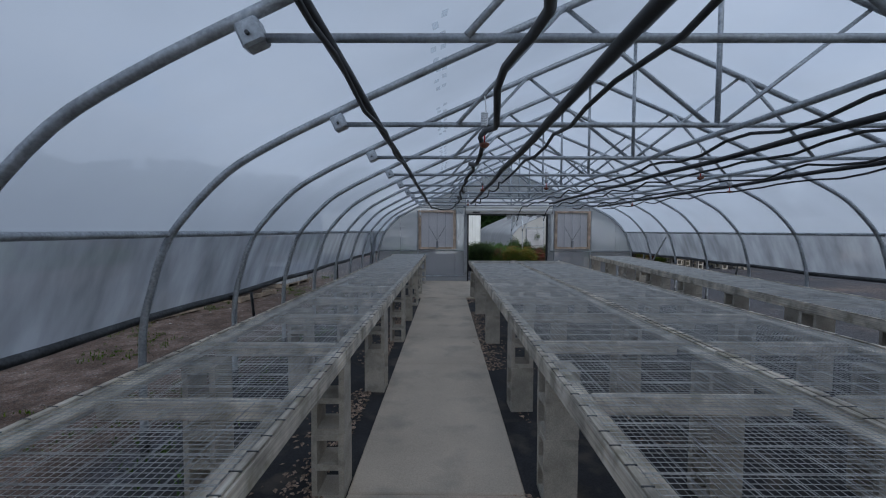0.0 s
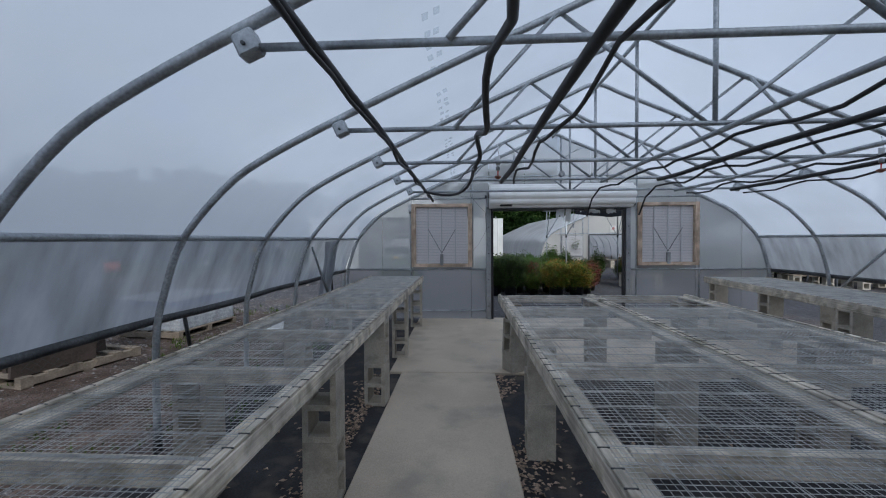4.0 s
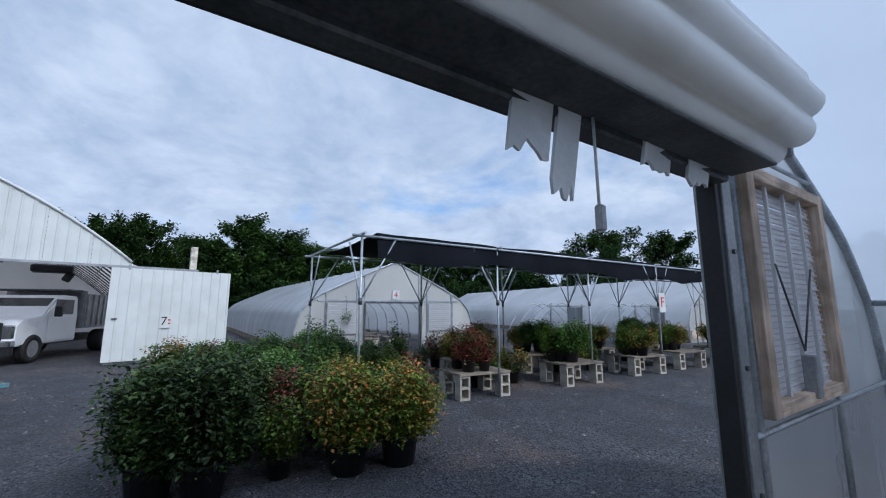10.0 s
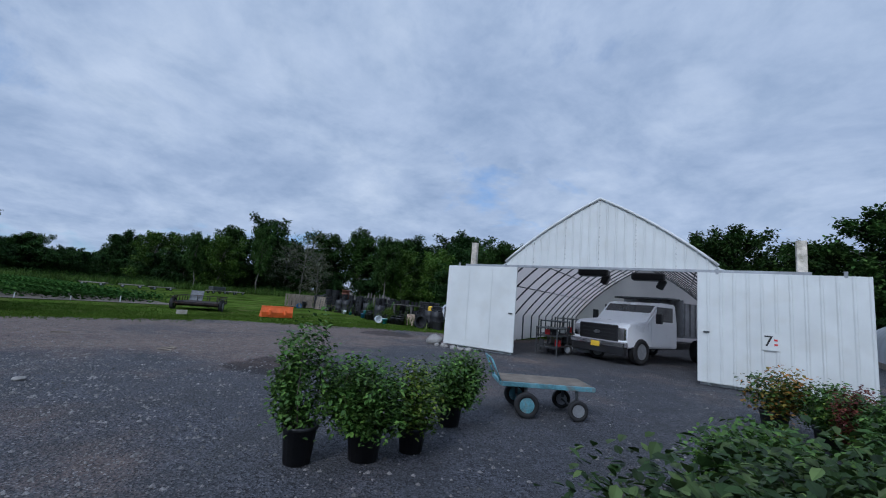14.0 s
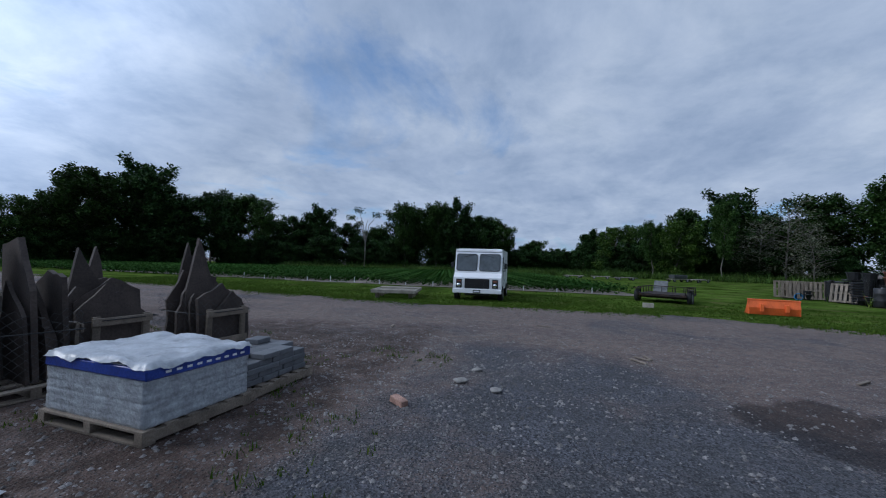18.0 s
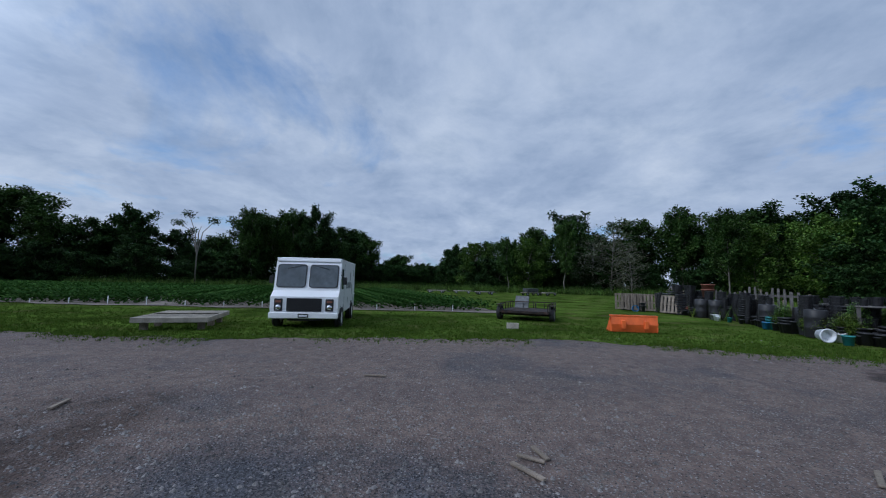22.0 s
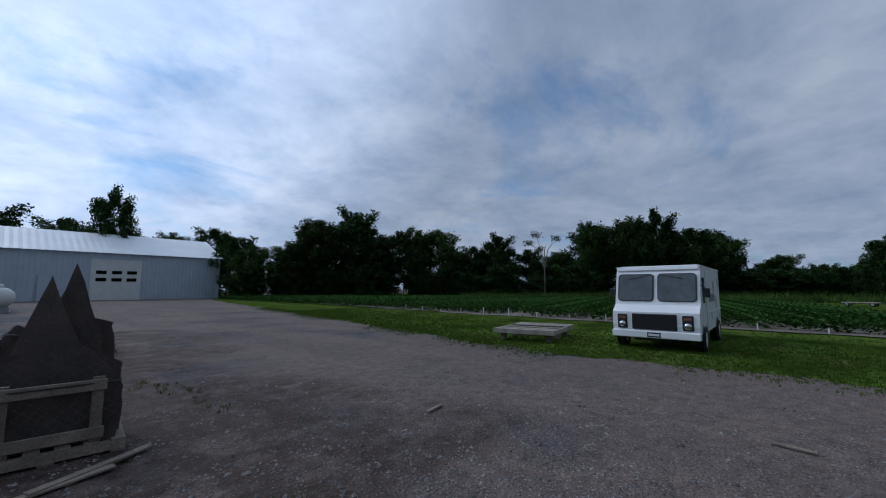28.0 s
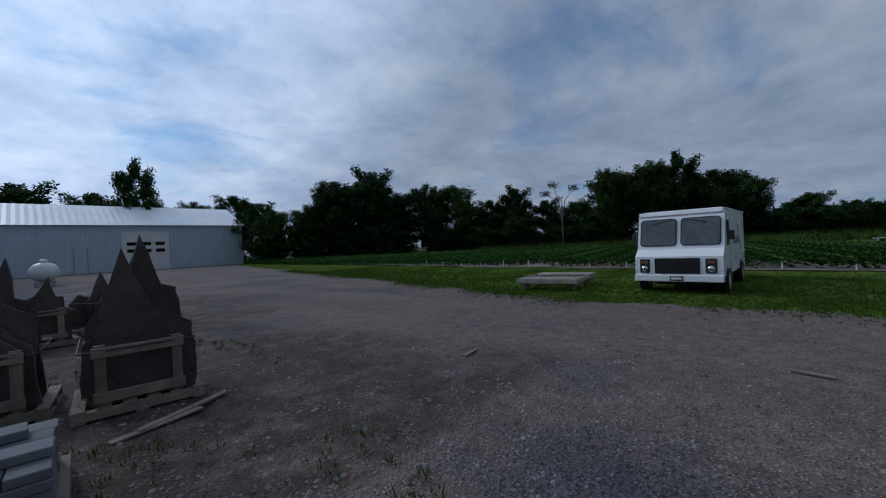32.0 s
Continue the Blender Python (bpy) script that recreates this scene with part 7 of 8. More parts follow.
def slab_crate(x, y, turn, w, tall, n, seed, lean=8, netted=False, horned=True):
    rng = random.Random(seed)
    pallet("pallet", x, y, w + 0.05, 0.95, turn)
    m0 = pose(x, y, -0.035, 0, 0, turn)
    for k in range(n):
        f = k / max(n - 1, 1)
        horn = horned and f >= 0.3 and k % 3 == 1
        if horn:
            h = tall * rng.uniform(0.9, 1.0)
        elif horned:
            h = tall * rng.choice((0.50, 0.56, 0.62, 0.68))
        else:
            h = tall * rng.choice((0.6, 0.72, 0.86, 0.95, 1.0)) * (0.66 if f < 0.3 else 1)
        me = slab_mesh(rng, w * (rng.uniform(0.66, 0.86) if f < 0.3 else rng.uniform(0.40, 0.66)), h, rng.uniform(0.035, 0.06), horn)
        ob = share("flagstone", me, m0 @ pose(rng.uniform(-0.08, 0.08) * w if f < 0.3 else rng.uniform(-0.24, 0.24) * w, 0.34 - 0.74 * f, 0.122, lean + rng.uniform(-2, 2), rng.uniform(-4, 4), rng.uniform(-6, 6)))
        tagged(ob, "dark brown-grey natural flagstone slab stood on edge", "flagstone", "stacked flagstones")
    cr = thing("crate_frame", m0, "rough wooden crate frame strapped round flagstones", "crate", "flagstone crates")
    for sx in (-0.3, 0.3):
        part("upright", box(sx * w - 0.045, sx * w + 0.045, 0.40, 0.44, 0.12, 0.72, 0.003), PALLET_WOOD, cr)
    for z in (0.16, 0.60):
        part("crosspiece", box(-0.36 * w, 0.36 * w, 0.442, 0.47, z, z + 0.10, 0.003), PALLET_WOOD, cr)
    if netted:
        verts, faces = [], []
        ring = [(-0.47 * w, 0.40), (0.47 * w, 0.40), (0.47 * w, -0.44), (-0.47 * w, -0.44), (-0.47 * w, 0.40)]
        cols = []
        for (x0, y0), (x1, y1) in zip(ring, ring[1:]):
            m = int(math.hypot(x1 - x0, y1 - y0) / 0.05)
            cols += [(x0 + (x1 - x0) * q / m, y0 + (y1 - y0) * q / m) for q in range(m)]
        high = [0.78 + 0.16 * noise.noise(Vector((q * 0.15, seed, 0))) for q in range(len(cols))]

        def at_(q, j):
            px, py = cols[q % len(cols)]
            bulge = 1 + 0.03 * noise.noise(Vector((q * 0.3, j * 0.3, seed)))
            return px * bulge, py * bulge, 0.12 + high[q % len(cols)] * j / 16
        for q in range(len(cols)):
            for j in range(16):
                for a_, b_ in (((q, j), (q + 1, j + 1)), ((q + 1, j), (q, j + 1))):
                    if (q + j) % 2 == (0 if a_ == (q, j) else 1):
                        pa, pb = at_(*a_), at_(*b_)
                        i = len(verts)
                        verts.extend([pa, pb, (pb[0], pb[1], pb[2] + 0.004), (pa[0], pa[1], pa[2] + 0.004)])
                        faces.append((i, i + 1, i + 2, i + 3))
        ob = share("wire_netting", rows_mesh("wire_netting", verts, faces, STEEL_DARK), Matrix(), cr)
        ob["kind"] = "stuff"
    part("strap", sweep([(-0.46 * w, 0.42, 0.66), (-0.2 * w, 0.48, 0.67), (0.2 * w, 0.48, 0.67), (0.46 * w, 0.42, 0.66), (0.46 * w, -0.42, 0.68), (-0.46 * w, -0.42, 0.68), (-0.46 * w, 0.42, 0.66)], 0.008, 5), BLACK_PLASTIC, cr)


slab_crate(-7.78, -2.48, -6, 1.05, 1.75, 11, 31, netted=True)
slab_crate(-6.62, -3.08, -8, 1.0, 1.62, 10, 35)
slab_crate(-5.55, -2.95, 80, 1.25, 1.85, 10, 37, 5, True, False)
slab_crate(-6.95, -7.6, 8, 1.2, 1.25, 7, 41)
slab_crate(-8.2, -8.6, 40, 1.2, 1.3, 6, 43)
slab_crate(-8.9, -10.6, 20, 1.1, 1.2, 7, 45)
pallet("pallet", -6.15, -4.95, 1.2, 1.0, 78)


def paver_stack():
    pallet("pallet", -6.55, -0.62, 1.12, 0.95, -4)
    rng = random.Random(9)
    m0 = pose(-6.55, -0.62, 0.087, 0, 0, -4)
    mes = [finish(box(-0.125, 0.125, -0.098, 0.098, 0, 0.060, 0.006), PAVER), finish(box(-0.098, 0.098, -0.125, 0.125, 0, 0.060, 0.006), PAVER)]
    s = thing("paver_stack", m0, "stack of pale grey concrete pavers on a pallet", "paver stack")
    for layer in range(5):
        for i in range(4 if layer % 2 == 0 else 5):
            for j in range(4 if layer % 2 == 0 else 3):
                if layer == 4 and j == 3 and i in (0, 3):
                    continue
                px, py = (-0.38 + 0.254 * i, -0.30 + 0.20 * j) if layer % 2 == 0 else (-0.40 + 0.20 * i, -0.255 + 0.254 * j)
                share("paver", mes[layer % 2], pose(px + rng.gauss(0, 0.004), py + rng.gauss(0, 0.004), 0.062 * layer, 0, 0, rng.gauss(0, 1.2)), s)
    share("paver", mes[0], pose(-0.25, -0.15, 0.311, 0, 0, 5), s)


paver_stack()


def wrapped_pallet(x, y, turn, h=0.62):
    pallet("pallet", x, y, 1.10, 1.34, turn)
    w = thing("wrapped_load", pose(x, y, 0.087, 0, 0, turn) @ Matrix.Diagonal((0.96, 1.15, 1, 1)), "pallet load of stone wrapped in clear film with blue band", "wrapped pallet", "wrapped pallets")
    rng = random.Random(int(x * 10))
    bm = bmesh.new()
    ring = [(-0.545, -0.56), (0.545, -0.56), (0.545, 0.56), (-0.545, 0.56), (-0.545, -0.56)]
    cols = [(p[0] + (q[0] - p[0]) * k / 22, p[1] + (q[1] - p[1]) * k / 22) for p, q in zip(ring, ring[1:]) for k in range(22)]
    rows = 48
    g = []
    for j in range(rows + 1):
        z = h * j / rows
        seam = 0.010 * abs(math.sin(z / 0.066 * math.pi)) ** 0.35
        g.append([bm.verts.new((px * (0.978 + seam + 0.012 * noise.noise(Vector((q * 0.8, z * 14, 3)))), py * (0.978 + seam + 0.012 * noise.noise(Vector((q * 0.8, z * 14, 7)))), z)) for q, (px, py) in enumerate(cols)])
    for c0, c1 in zip(g, g[1:]):
        for q in range(len(cols)):
            bm.faces.new((c0[q], c0[(q + 1) % len(cols)], c1[(q + 1) % len(cols)], c1[q])).smooth = True
    bm.faces.new(g[-1])
    part("wrapped_sides", bm, WRAP, w, "glossy stretch film over stacked pavers")
    bm = box(-0.553, 0.553, -0.570, 0.570, h - 0.115, h - 0.012, 0.012)
    part("blue_band", bm, WRAP_BLUE, w, "blue printed band")
    for s in (-1, 1):
        for k in range(9):
            part("print", box(-0.46 + 0.1 * k, -0.41 + 0.1 * k, s * 0.572 - 0.002, s * 0.572 + 0.002, h - 0.078, h - 0.058), WHITE_SHEET, w)
    bm = bmesh.new()
    n = 40

    def fold(i, j):
        u, v = i / n, j / n
        rim = max(abs(u - 0.5), abs(v - 0.5)) * 2
        crease = abs(noise.noise(Vector((u * 4 + x, v * 4, 1)))) + 0.3 * abs(noise.noise(Vector((u * 13 + x, v * 13, 4))))
        hang = max(0.0, rim - 0.93) / 0.07 * (0.03 + 0.07 * abs(noise.noise(Vector((u * 5 + x, v * 5, 9)))))
        return h + 0.008 + 0.075 * crease * (0.5 + 0.5 * rim) - hang
    g = [[bm.verts.new((-0.565 + 1.13 * i / n, -0.585 + 1.17 * j / n, fold(i, j))) for j in range(n + 1)] for i in range(n + 1)]
    for i in range(n):
        for j in range(n):
            bm.faces.new((g[i][j], g[i + 1][j], g[i + 1][j + 1], g[i][j + 1])).smooth = True
    part("top_sheet", bm, DRAPE, w, "loose crumpled clear film")


wrapped_pallet(-5.50, -0.88, -6, 0.50)
wrapped_pallet(-4.4, -14.8, 10, 1.05)
# crumpled plastic sheet on the dirt
bm = bmesh.new()
g = [[bm.verts.new((-4.2 + 0.028 * i, -1.2 + 0.028 * j + 0.011 * i + 0.05 * noise.noise(Vector((i * 0.2, j * 0.2, 1))), -0.02 + (0.16 * abs(noise.noise(Vector((i * 0.2, j * 0.2, 6)))) + 0.05 * abs(noise.noise(Vector((i * 0.55, j * 0.55, 2))))) * (math.sin(math.pi * i / 25) * math.sin(math.pi * j / 25)) ** 0.5)) for j in range(26)] for i in range(26)]
for i in range(25):
    for j in range(25):
        bm.faces.new((g[i][j], g[i + 1][j], g[i + 1][j + 1], g[i][j + 1])).smooth = True
tagged(part("plastic_sheet", bm, WRAP), "crumpled clear plastic sheet lying on dirt", "plastic sheet")
for k in range(3):
    tagged(part("broken_board", obox(pose(-7.75 - 0.18 * k, -1.40 - 0.10 * k, -0.015 + 0.02 * (k % 2), 0, 2, 12 + 9 * k), 0.75, 0.08, 0.02, 0.003), PALLET_WOOD), "broken pallet board lying on dirt", "board", "broken boards")
st = thing("yard_light", pose(-2.95, 0.25, -0.04, 0, 0, 20), "galvanised pole with a small floodlight beside the greenhouse", "lamp post")
part("pole", sweep([(0, 0, 0), (0, 0, 2.36)], 0.024, 8), GALV, st)
part("floodlight", obox(pose(-0.06, 0, 2.41, 0, 15, 0), 0.2, 0.12, 0.07, 0.012), STEEL_DARK, st)


# ---------------------------------------------------------------- things on the grass
def trailer():
    t = thing("utility_trailer", pose(-22.3, 8.75, -0.03, 0, 0, -30), "low dark utility trailer with rusty rail sides on grass", "trailer")
    L_, W = 2.1, 0.94
    part("bed", box(-L_ / 2, L_ / 2, -W, W, 0.30, 0.37, 0.006), DARK_RUST, t)
    part("axle_beam", box(0.55, 0.75, -W, W, 0.20, 0.30, 0.01), DARK_RUST, t)
    for k in range(5):
        part("deck_plank", box(-L_ / 2 + 0.02, L_ / 2 - 0.02, -W + 0.05 + 0.37 * k, -W + 0.40 + 0.37 * k, 0.372, 0.40, 0.004), DARK_RUST, t)
    for s in (-1, 1):
        part("chassis_rail", box(-L_ / 2, L_ / 2, s * W - 0.035, s * W + 0.035, 0.31, 0.41), DARK_RUST, t)
        part("top_rail", sweep([(-L_ / 2, s * W, 0.68), (L_ / 2, s * W, 0.68)], 0.022, 6), DARK_RUST, t)
        for k in range(6):
            x = -L_ / 2 + L_ * k / 5
            part("stake", sweep([(x, s * W, 0.41), (x, s * W, 0.68)], 0.018, 6), DARK_RUST, t)
        wheel(t, 0.65, s * (W + 0.12), 0.29, 0.17)
        part("mudguard", box(0.32, 0.98, s * (W + 0.12) - 0.11, s * (W + 0.12) + 0.11, 0.60, 0.63, 0.02), DARK_RUST, t)
        part("drawbar", sweep([(-L_ / 2, s * W * 0.8, 0.34), (-L_ / 2 - 0.55, 0, 0.34)], 0.035, 6), DARK_RUST, t)
    for k in range(5):
        part("end_stake", sweep([(-L_ / 2, -W + 2 * W * k / 4, 0.41), (-L_ / 2, -W + 2 * W * k / 4, 0.66)], 0.016, 6), DARK_RUST, t)
    part("end_rail", sweep([(-L_ / 2, -W, 0.67), (-L_ / 2, W, 0.67)], 0.02, 6), DARK_RUST, t)
    part("end_board", obox(pose(-L_ / 2 - 0.12, -0.55, 0.62, 0, -26, 0), 0.04, 0.62, 0.66, 0.01), STEEL_DARK, t, "dark tilted end board")
    part("jack", sweep([(-L_ / 2 - 0.5, 0, 0.0), (-L_ / 2 - 0.5, 0, 0.6)], 0.03, 8), DARK_RUST, t)


trailer()
tagged(share("concrete_block", BLOCK_ME, pose(-19.0, 6.9, 0.06, 0, 90, 80) @ Matrix.Diagonal((0.9, 0.95, 0.95, 1))), "grey hollow concrete block lying on grass", "concrete block")


def loader_bucket():
    b = thing("loader_bucket", pose(-18.4, 10.9, -0.03, 0, 0, 166) @ Matrix.Scale(0.86, 4), "orange steel loader bucket standing on grass", "loader bucket")
    ol = [(-0.35, 0.02), (0.30, 0.0), (0.36, 0.05), (-0.22, 0.10), (-0.30, 0.22), (-0.22, 0.60), (-0.34, 0.60), (-0.42, 0.3)]
    part("shell", prism([(x, z) for x, z in ol], -0.82, 0.82), ORANGE, b)
    for y in (-0.82, 0.79):
        part("side_plate", prism([(-0.42, 0.05), (0.30, 0.02), (-0.24, 0.60), (-0.36, 0.60)], y, y + 0.03), ORANGE, b)
    for y in (-0.4, 0.4):
        part("lug", box(-0.52, -0.36, y - 0.06, y + 0.06, 0.15, 0.45, 0.01), ORANGE, b)
    part("lip", box(-0.36, -0.20, -0.84, 0.84, 0.59, 0.64, 0.006), ORANGE, b)


loader_bucket()


def deck_frame():
    d = thing("wooden_platform", pose(-18.9, -3.1, -0.03, 0, 0, 10), "weathered low wooden platform standing on feet in grass", "platform")
    for x in (-1.20, 1.20):
        part("end_beam", box(x - 0.03, x + 0.03, -0.93, 0.93, 0.22, 0.36, 0.006), DECKING, d)
    for y in (-0.90, 0.90):
        part("side_beam", box(-1.17, 1.17, y - 0.03, y + 0.03, 0.22, 0.355, 0.006), DECKING, d)
    for k in range(11):
        if k in (4, 5, 7):
            continue
        part("plank", box(-1.165 + 0.215 * k, -0.985 + 0.215 * k, -0.865, 0.865, 0.335, 0.358 + 0.004 * (k % 2), 0.004), DECKING, d)
    part("inner_joist", box(-1.165, 1.165, -0.02, 0.02, 0.22, 0.334), DECKING, d)
    for x in (-0.95, 0, 0.95):
        for y in (-0.7, 0.7):
            part("foot", box(x - 0.08, x + 0.08, y - 0.08, y + 0.08, 0, 0.219, 0.005), PALLET_WOOD, d)


deck_frame()


def boulder(x, y, z, r, seed, material=ROCK, name="boulder", label="pale rounded boulder beside the shed door", flat=0.75):
    bm = bmesh.new()
    bmesh.ops.create_icosphere(bm, subdivisions=3, radius=r)
    for v in bm.verts:
        v.co *= 1 + 0.28 * noise.noise(v.co / r * 1.1 + Vector((seed, 0, 0))) + 0.08 * noise.noise(v.co / r * 4 + Vector((seed, 3, 0)))
        v.co.z *= flat
    ob = part(name, bm, material, None, "", True)
    ob.location = (x, y, z)
    return tagged(ob, label, "rock", "loose rocks")


def picket_panel(x, y, z, w, h, turn, seed, tip=0.0):
    rng = random.Random(seed)
    p = thing("slat_panel", pose(x, y, z, tip, 0, turn), "weathered grey slatted wooden panel leaning among pots", "panel", "slatted panels")
    n = int(w / 0.2)
    for k in range(n):
        px = -w / 2 + w * (k + 0.5) / n
        part("slat", box(px - 0.045, px + 0.045, -0.012, 0.012, 0, h * rng.uniform(0.86, 1.05), 0.003), OLD_GREY_WOOD, p)
    for q in (0.2, 0.75):
        part("crosspiece", box(-w / 2, w / 2, 0.014, 0.05, h * q, h * q + 0.09, 0.003), OLD_GREY_WOOD, p)
    return p


def clutter():
    rng = random.Random(55)
    pot_me, count, extra = {}, [0], []
    colours = (("black", BLACK_PLASTIC), ("grey", GREY_METAL), ("blue", mat("blue_plastic", (0.03, 0.17, 0.36), 0.45, 0, 0.15, 5, 40, 0.1)), ("white", WHITE_SHEET), ("brown", TERRACOTTA), ("teal", mat("teal_plastic", (0.03, 0.20, 0.20), 0.45, 0, 0.15, 5, 40, 0.1)))
    for q, (r, h) in enumerate(((0.14, 0.26), (0.19, 0.34), (0.10, 0.19), (0.30, 0.42))):
        for c, (_, mtl) in enumerate(colours):
            pot_me[(q, c)] = finish(lathe([(r * 0.78, 0), (r * 0.97, h * 0.88), (r * 1.07, h * 0.89), (r * 1.07, h), (r * 0.92, h), (r * 0.75, h * 0.3)], 12), mtl)

    def pot(q, c, m, where="heaped on grass"):
        count[0] += 1
        if count[0] > 290 and c == 0:
            extra.append((pot_me[(q, c)], m))
            return
        tagged(share("plant_pot", pot_me[(q, c)], m), colours[c][0] + " plastic plant pot " + where, "plant pot", "heaped plant pots")

    # edge of the heap towards the yard, far end first
    edge = [(-29.0, 16.9), (-25.9, 18.1), (-22.4, 17.8), (-19.4, 16.9), (-17.4, 16.0), (-16.0, 15.9), (-14.9, 16.6), (-13.8, 16.5)]

    def at_(f, back=0.0):
        k = min(int(f * 7), 6)
        g = f * 7 - k
        x, y = edge[k][0] + (edge[k + 1][0] - edge[k][0]) * g, edge[k][1] + (edge[k + 1][1] - edge[k][1]) * g
        return x - 0.5 * back, y + 0.85 * back
    # low pots along the front, some tipped over, then taller stacks behind
    for k in range(190):
        f = rng.random()
        x, y = at_(f, abs(rng.gauss(0.0, 0.55)))
        if noise.noise(Vector((f * 14, 1.7, 3))) < -0.22:
            continue
        q = rng.choice((0, 0, 1, 1, 2))
        c = 0 if rng.random() < 0.9 else rng.choice((1, 2, 3, 4, 5))
        if rng.random() < 0.2:
            pot(q, c, pose(x, y, 0.13, 90, 0, rng.uniform(0, 360)))
            continue
        for j in range(rng.choice((1, 1, 1, 2, 3))):
            pot(q, c, pose(x, y, -0.02 + 0.09 * j, rng.uniform(-3, 3), rng.uniform(-3, 3), 0))
    for k in range(150):
        f = rng.choice((rng.uniform(0.07, 0.27), rng.uniform(0.27, 0.42), rng.uniform(0.5, 0.75), rng.uniform(0.9, 1.0)))
        x, y = at_(f, rng.uniform(0.5, 1.8))
        q = rng.choice((0, 1, 1, 2))
        for j in range(rng.choice((3, 5, 8, 11))):
            pot(q, 0, pose(x + 0.008 * j, y, -0.02 + 0.095 * j, 0, 2, 0))
    # grey pallets on edge at the far end, a paler one in front
    for k in range(6):
        p = pallet("pallet", 0, 0, 1.05, 0.95, 0, "weathered grey pallet stood on edge among pots")
        p.matrix_basis = pose(-29.0 + 0.33 * k, 17.0 + 0.20 * k, 0.50, 84, 0, 72 + 6 * math.sin(k * 3)) if k < 5 else pose(-26.1, 18.0, 0.48, 76, 0, 35)
    # crates of black trays beyond them
    for k in range(9):
        x, y = -27.4 + 0.42 * (k % 5), 18.3 + 0.5 * (k // 5) + 0.1 * (k % 2)
        s = thing("tray_stack", pose(x, y, -0.02, 0, 0, rng.uniform(-15, 25)), "tall stack of black plastic nursery trays on grass", "tray stack", "tray stacks")
        for j in range(rng.choice((7, 9, 10))):
            part("tray", box(-0.19, 0.19, -0.27, 0.27, 0.125 * j, 0.125 * j + 0.09, 0.012), BLACK_PLASTIC, s)
    for x, y, z, q, c in ((-24.6, 18.9, 0.95, 3, 4), (-24.6, 18.9, 1.2, 3, 4), (-26.4, 18.6, 1.15, 3, 0), (-25.6, 18.7, 1.12, 3, 0)):
        pot(q, c, pose(x, y, z), "set on top of stacked trays")
    for k, (x, y) in enumerate(((-24.9, 18.7), (-24.3, 19.0), (-24.2, 18.2), (-23.7, 18.5), (-23.2, 18.1), (-20.1, 17.6), (-18.2, 17.1), (-17.2, 16.3), (-14.0, 17.1), (-13.3, 16.9))):
        b = thing("barrel", pose(x, y, -0.02, 0, 0, 40 * k), "dark plastic barrel among heaped pots", "barrel", "barrels")
        part("drum", lathe([(0.26, 0), (0.29, 0.03), (0.29, 0.28), (0.30, 0.31), (0.29, 0.34), (0.29, 0.6), (0.30, 0.63), (0.29, 0.66), (0.29, 0.84), (0.26, 0.87)], 18), BLACK_PLASTIC, b)
        part("bung", lathe([(0.04, 0.87), (0.04, 0.89)], 8), GREY_METAL, b)
    for x, y, q, c in ((-22.6, 17.6, 0, 3), (-22.4, 17.5, 2, 3), (-21.9, 17.6, 2, 5), (-19.4, 16.8, 0, 2), (-15.7, 15.5, 0, 5), (-22.9, 17.7, 0, 1)):
        pot(q, c, pose(x, y, -0.02))
    pot(1, 3, pose(-16.5, 15.6, 0.17, 90, 0, 70), "lying on its side in grass")
    # slatted panels and stands
    picket_panel(-24.9, 20.4, -0.03, 1.9, 1.35, 32, 1)
    picket_panel(-22.9, 20.6, -0.03, 1.7, 1.5, 38, 2)
    picket_panel(-21.6, 20.0, 0.35, 1.1, 1.0, 40, 3)
    for x, y, w, h, a in ((-18.3, 18.4, 1.7, 1.02, 36), (-15.6, 17.3, 1.9, 1.06, 38)):
        s = thing("plant_stand", pose(x, y, -0.02, 0, 0, a), "grey wooden plant stand crowded with pots", "stand", "plant stands")
        for sx in (-w / 2, 0, w / 2):
            for sy in (-0.32, 0.32):
                part("post", box(sx - 0.045, sx + 0.045, sy - 0.045, sy + 0.045, 0, h - 0.042), OLD_GREY_WOOD, s)
        for z in (0.40, h - 0.04):
            for j in range(4):
                part("shelf_board", box(-w / 2 - 0.08, w / 2 + 0.08, -0.40 + 0.205 * j, -0.21 + 0.205 * j, z, z + 0.03, 0.003), OLD_GREY_WOOD, s)
        for j in range(7):
            pot(rng.choice((0, 2, 2)), 0, s.matrix_basis @ pose(-w / 2 + 0.12 + w * j / 7, rng.uniform(-0.2, 0.2), h - 0.008), "on a wooden stand")
        for j in range(4):
            pot(rng.choice((0, 1)), 0, s.matrix_basis @ pose(-w / 2 + 0.25 + w * j / 4.5, rng.uniform(-0.15, 0.15), 0.432), "on a wooden stand")
    # big tubs heaped at the near end, one lying open
    for x, y, z, tip, a in ((-13.7, 16.4, 0.30, 90, 20), (-14.3, 16.8, -0.02, 0, 0), (-13.0, 16.7, -0.02, 0, 0), (-13.6, 17.2, 0.62, 20, 40), (-12.6, 17.0, 0.30, 80, 120), (-14.1, 17.5, 0.80, 8, 0), (-13.0, 17.6, 0.72, 5, 0), (-12.3, 17.6, -0.02, 0, 0), (-14.6, 17.2, 0.36, 30, 10), (-12.4, 16.8, 0.66, 12, 80)):
        pot(3, 0, pose(x, y, z, tip, 0, a))
    tagged(part("yellow_bag", obox(pose(-13.9, 17.0, 0.93, 8, 6, 30), 0.24, 0.14, 0.34, 0.05), YELLOW), "yellow bag set on heaped black tubs", "bag")
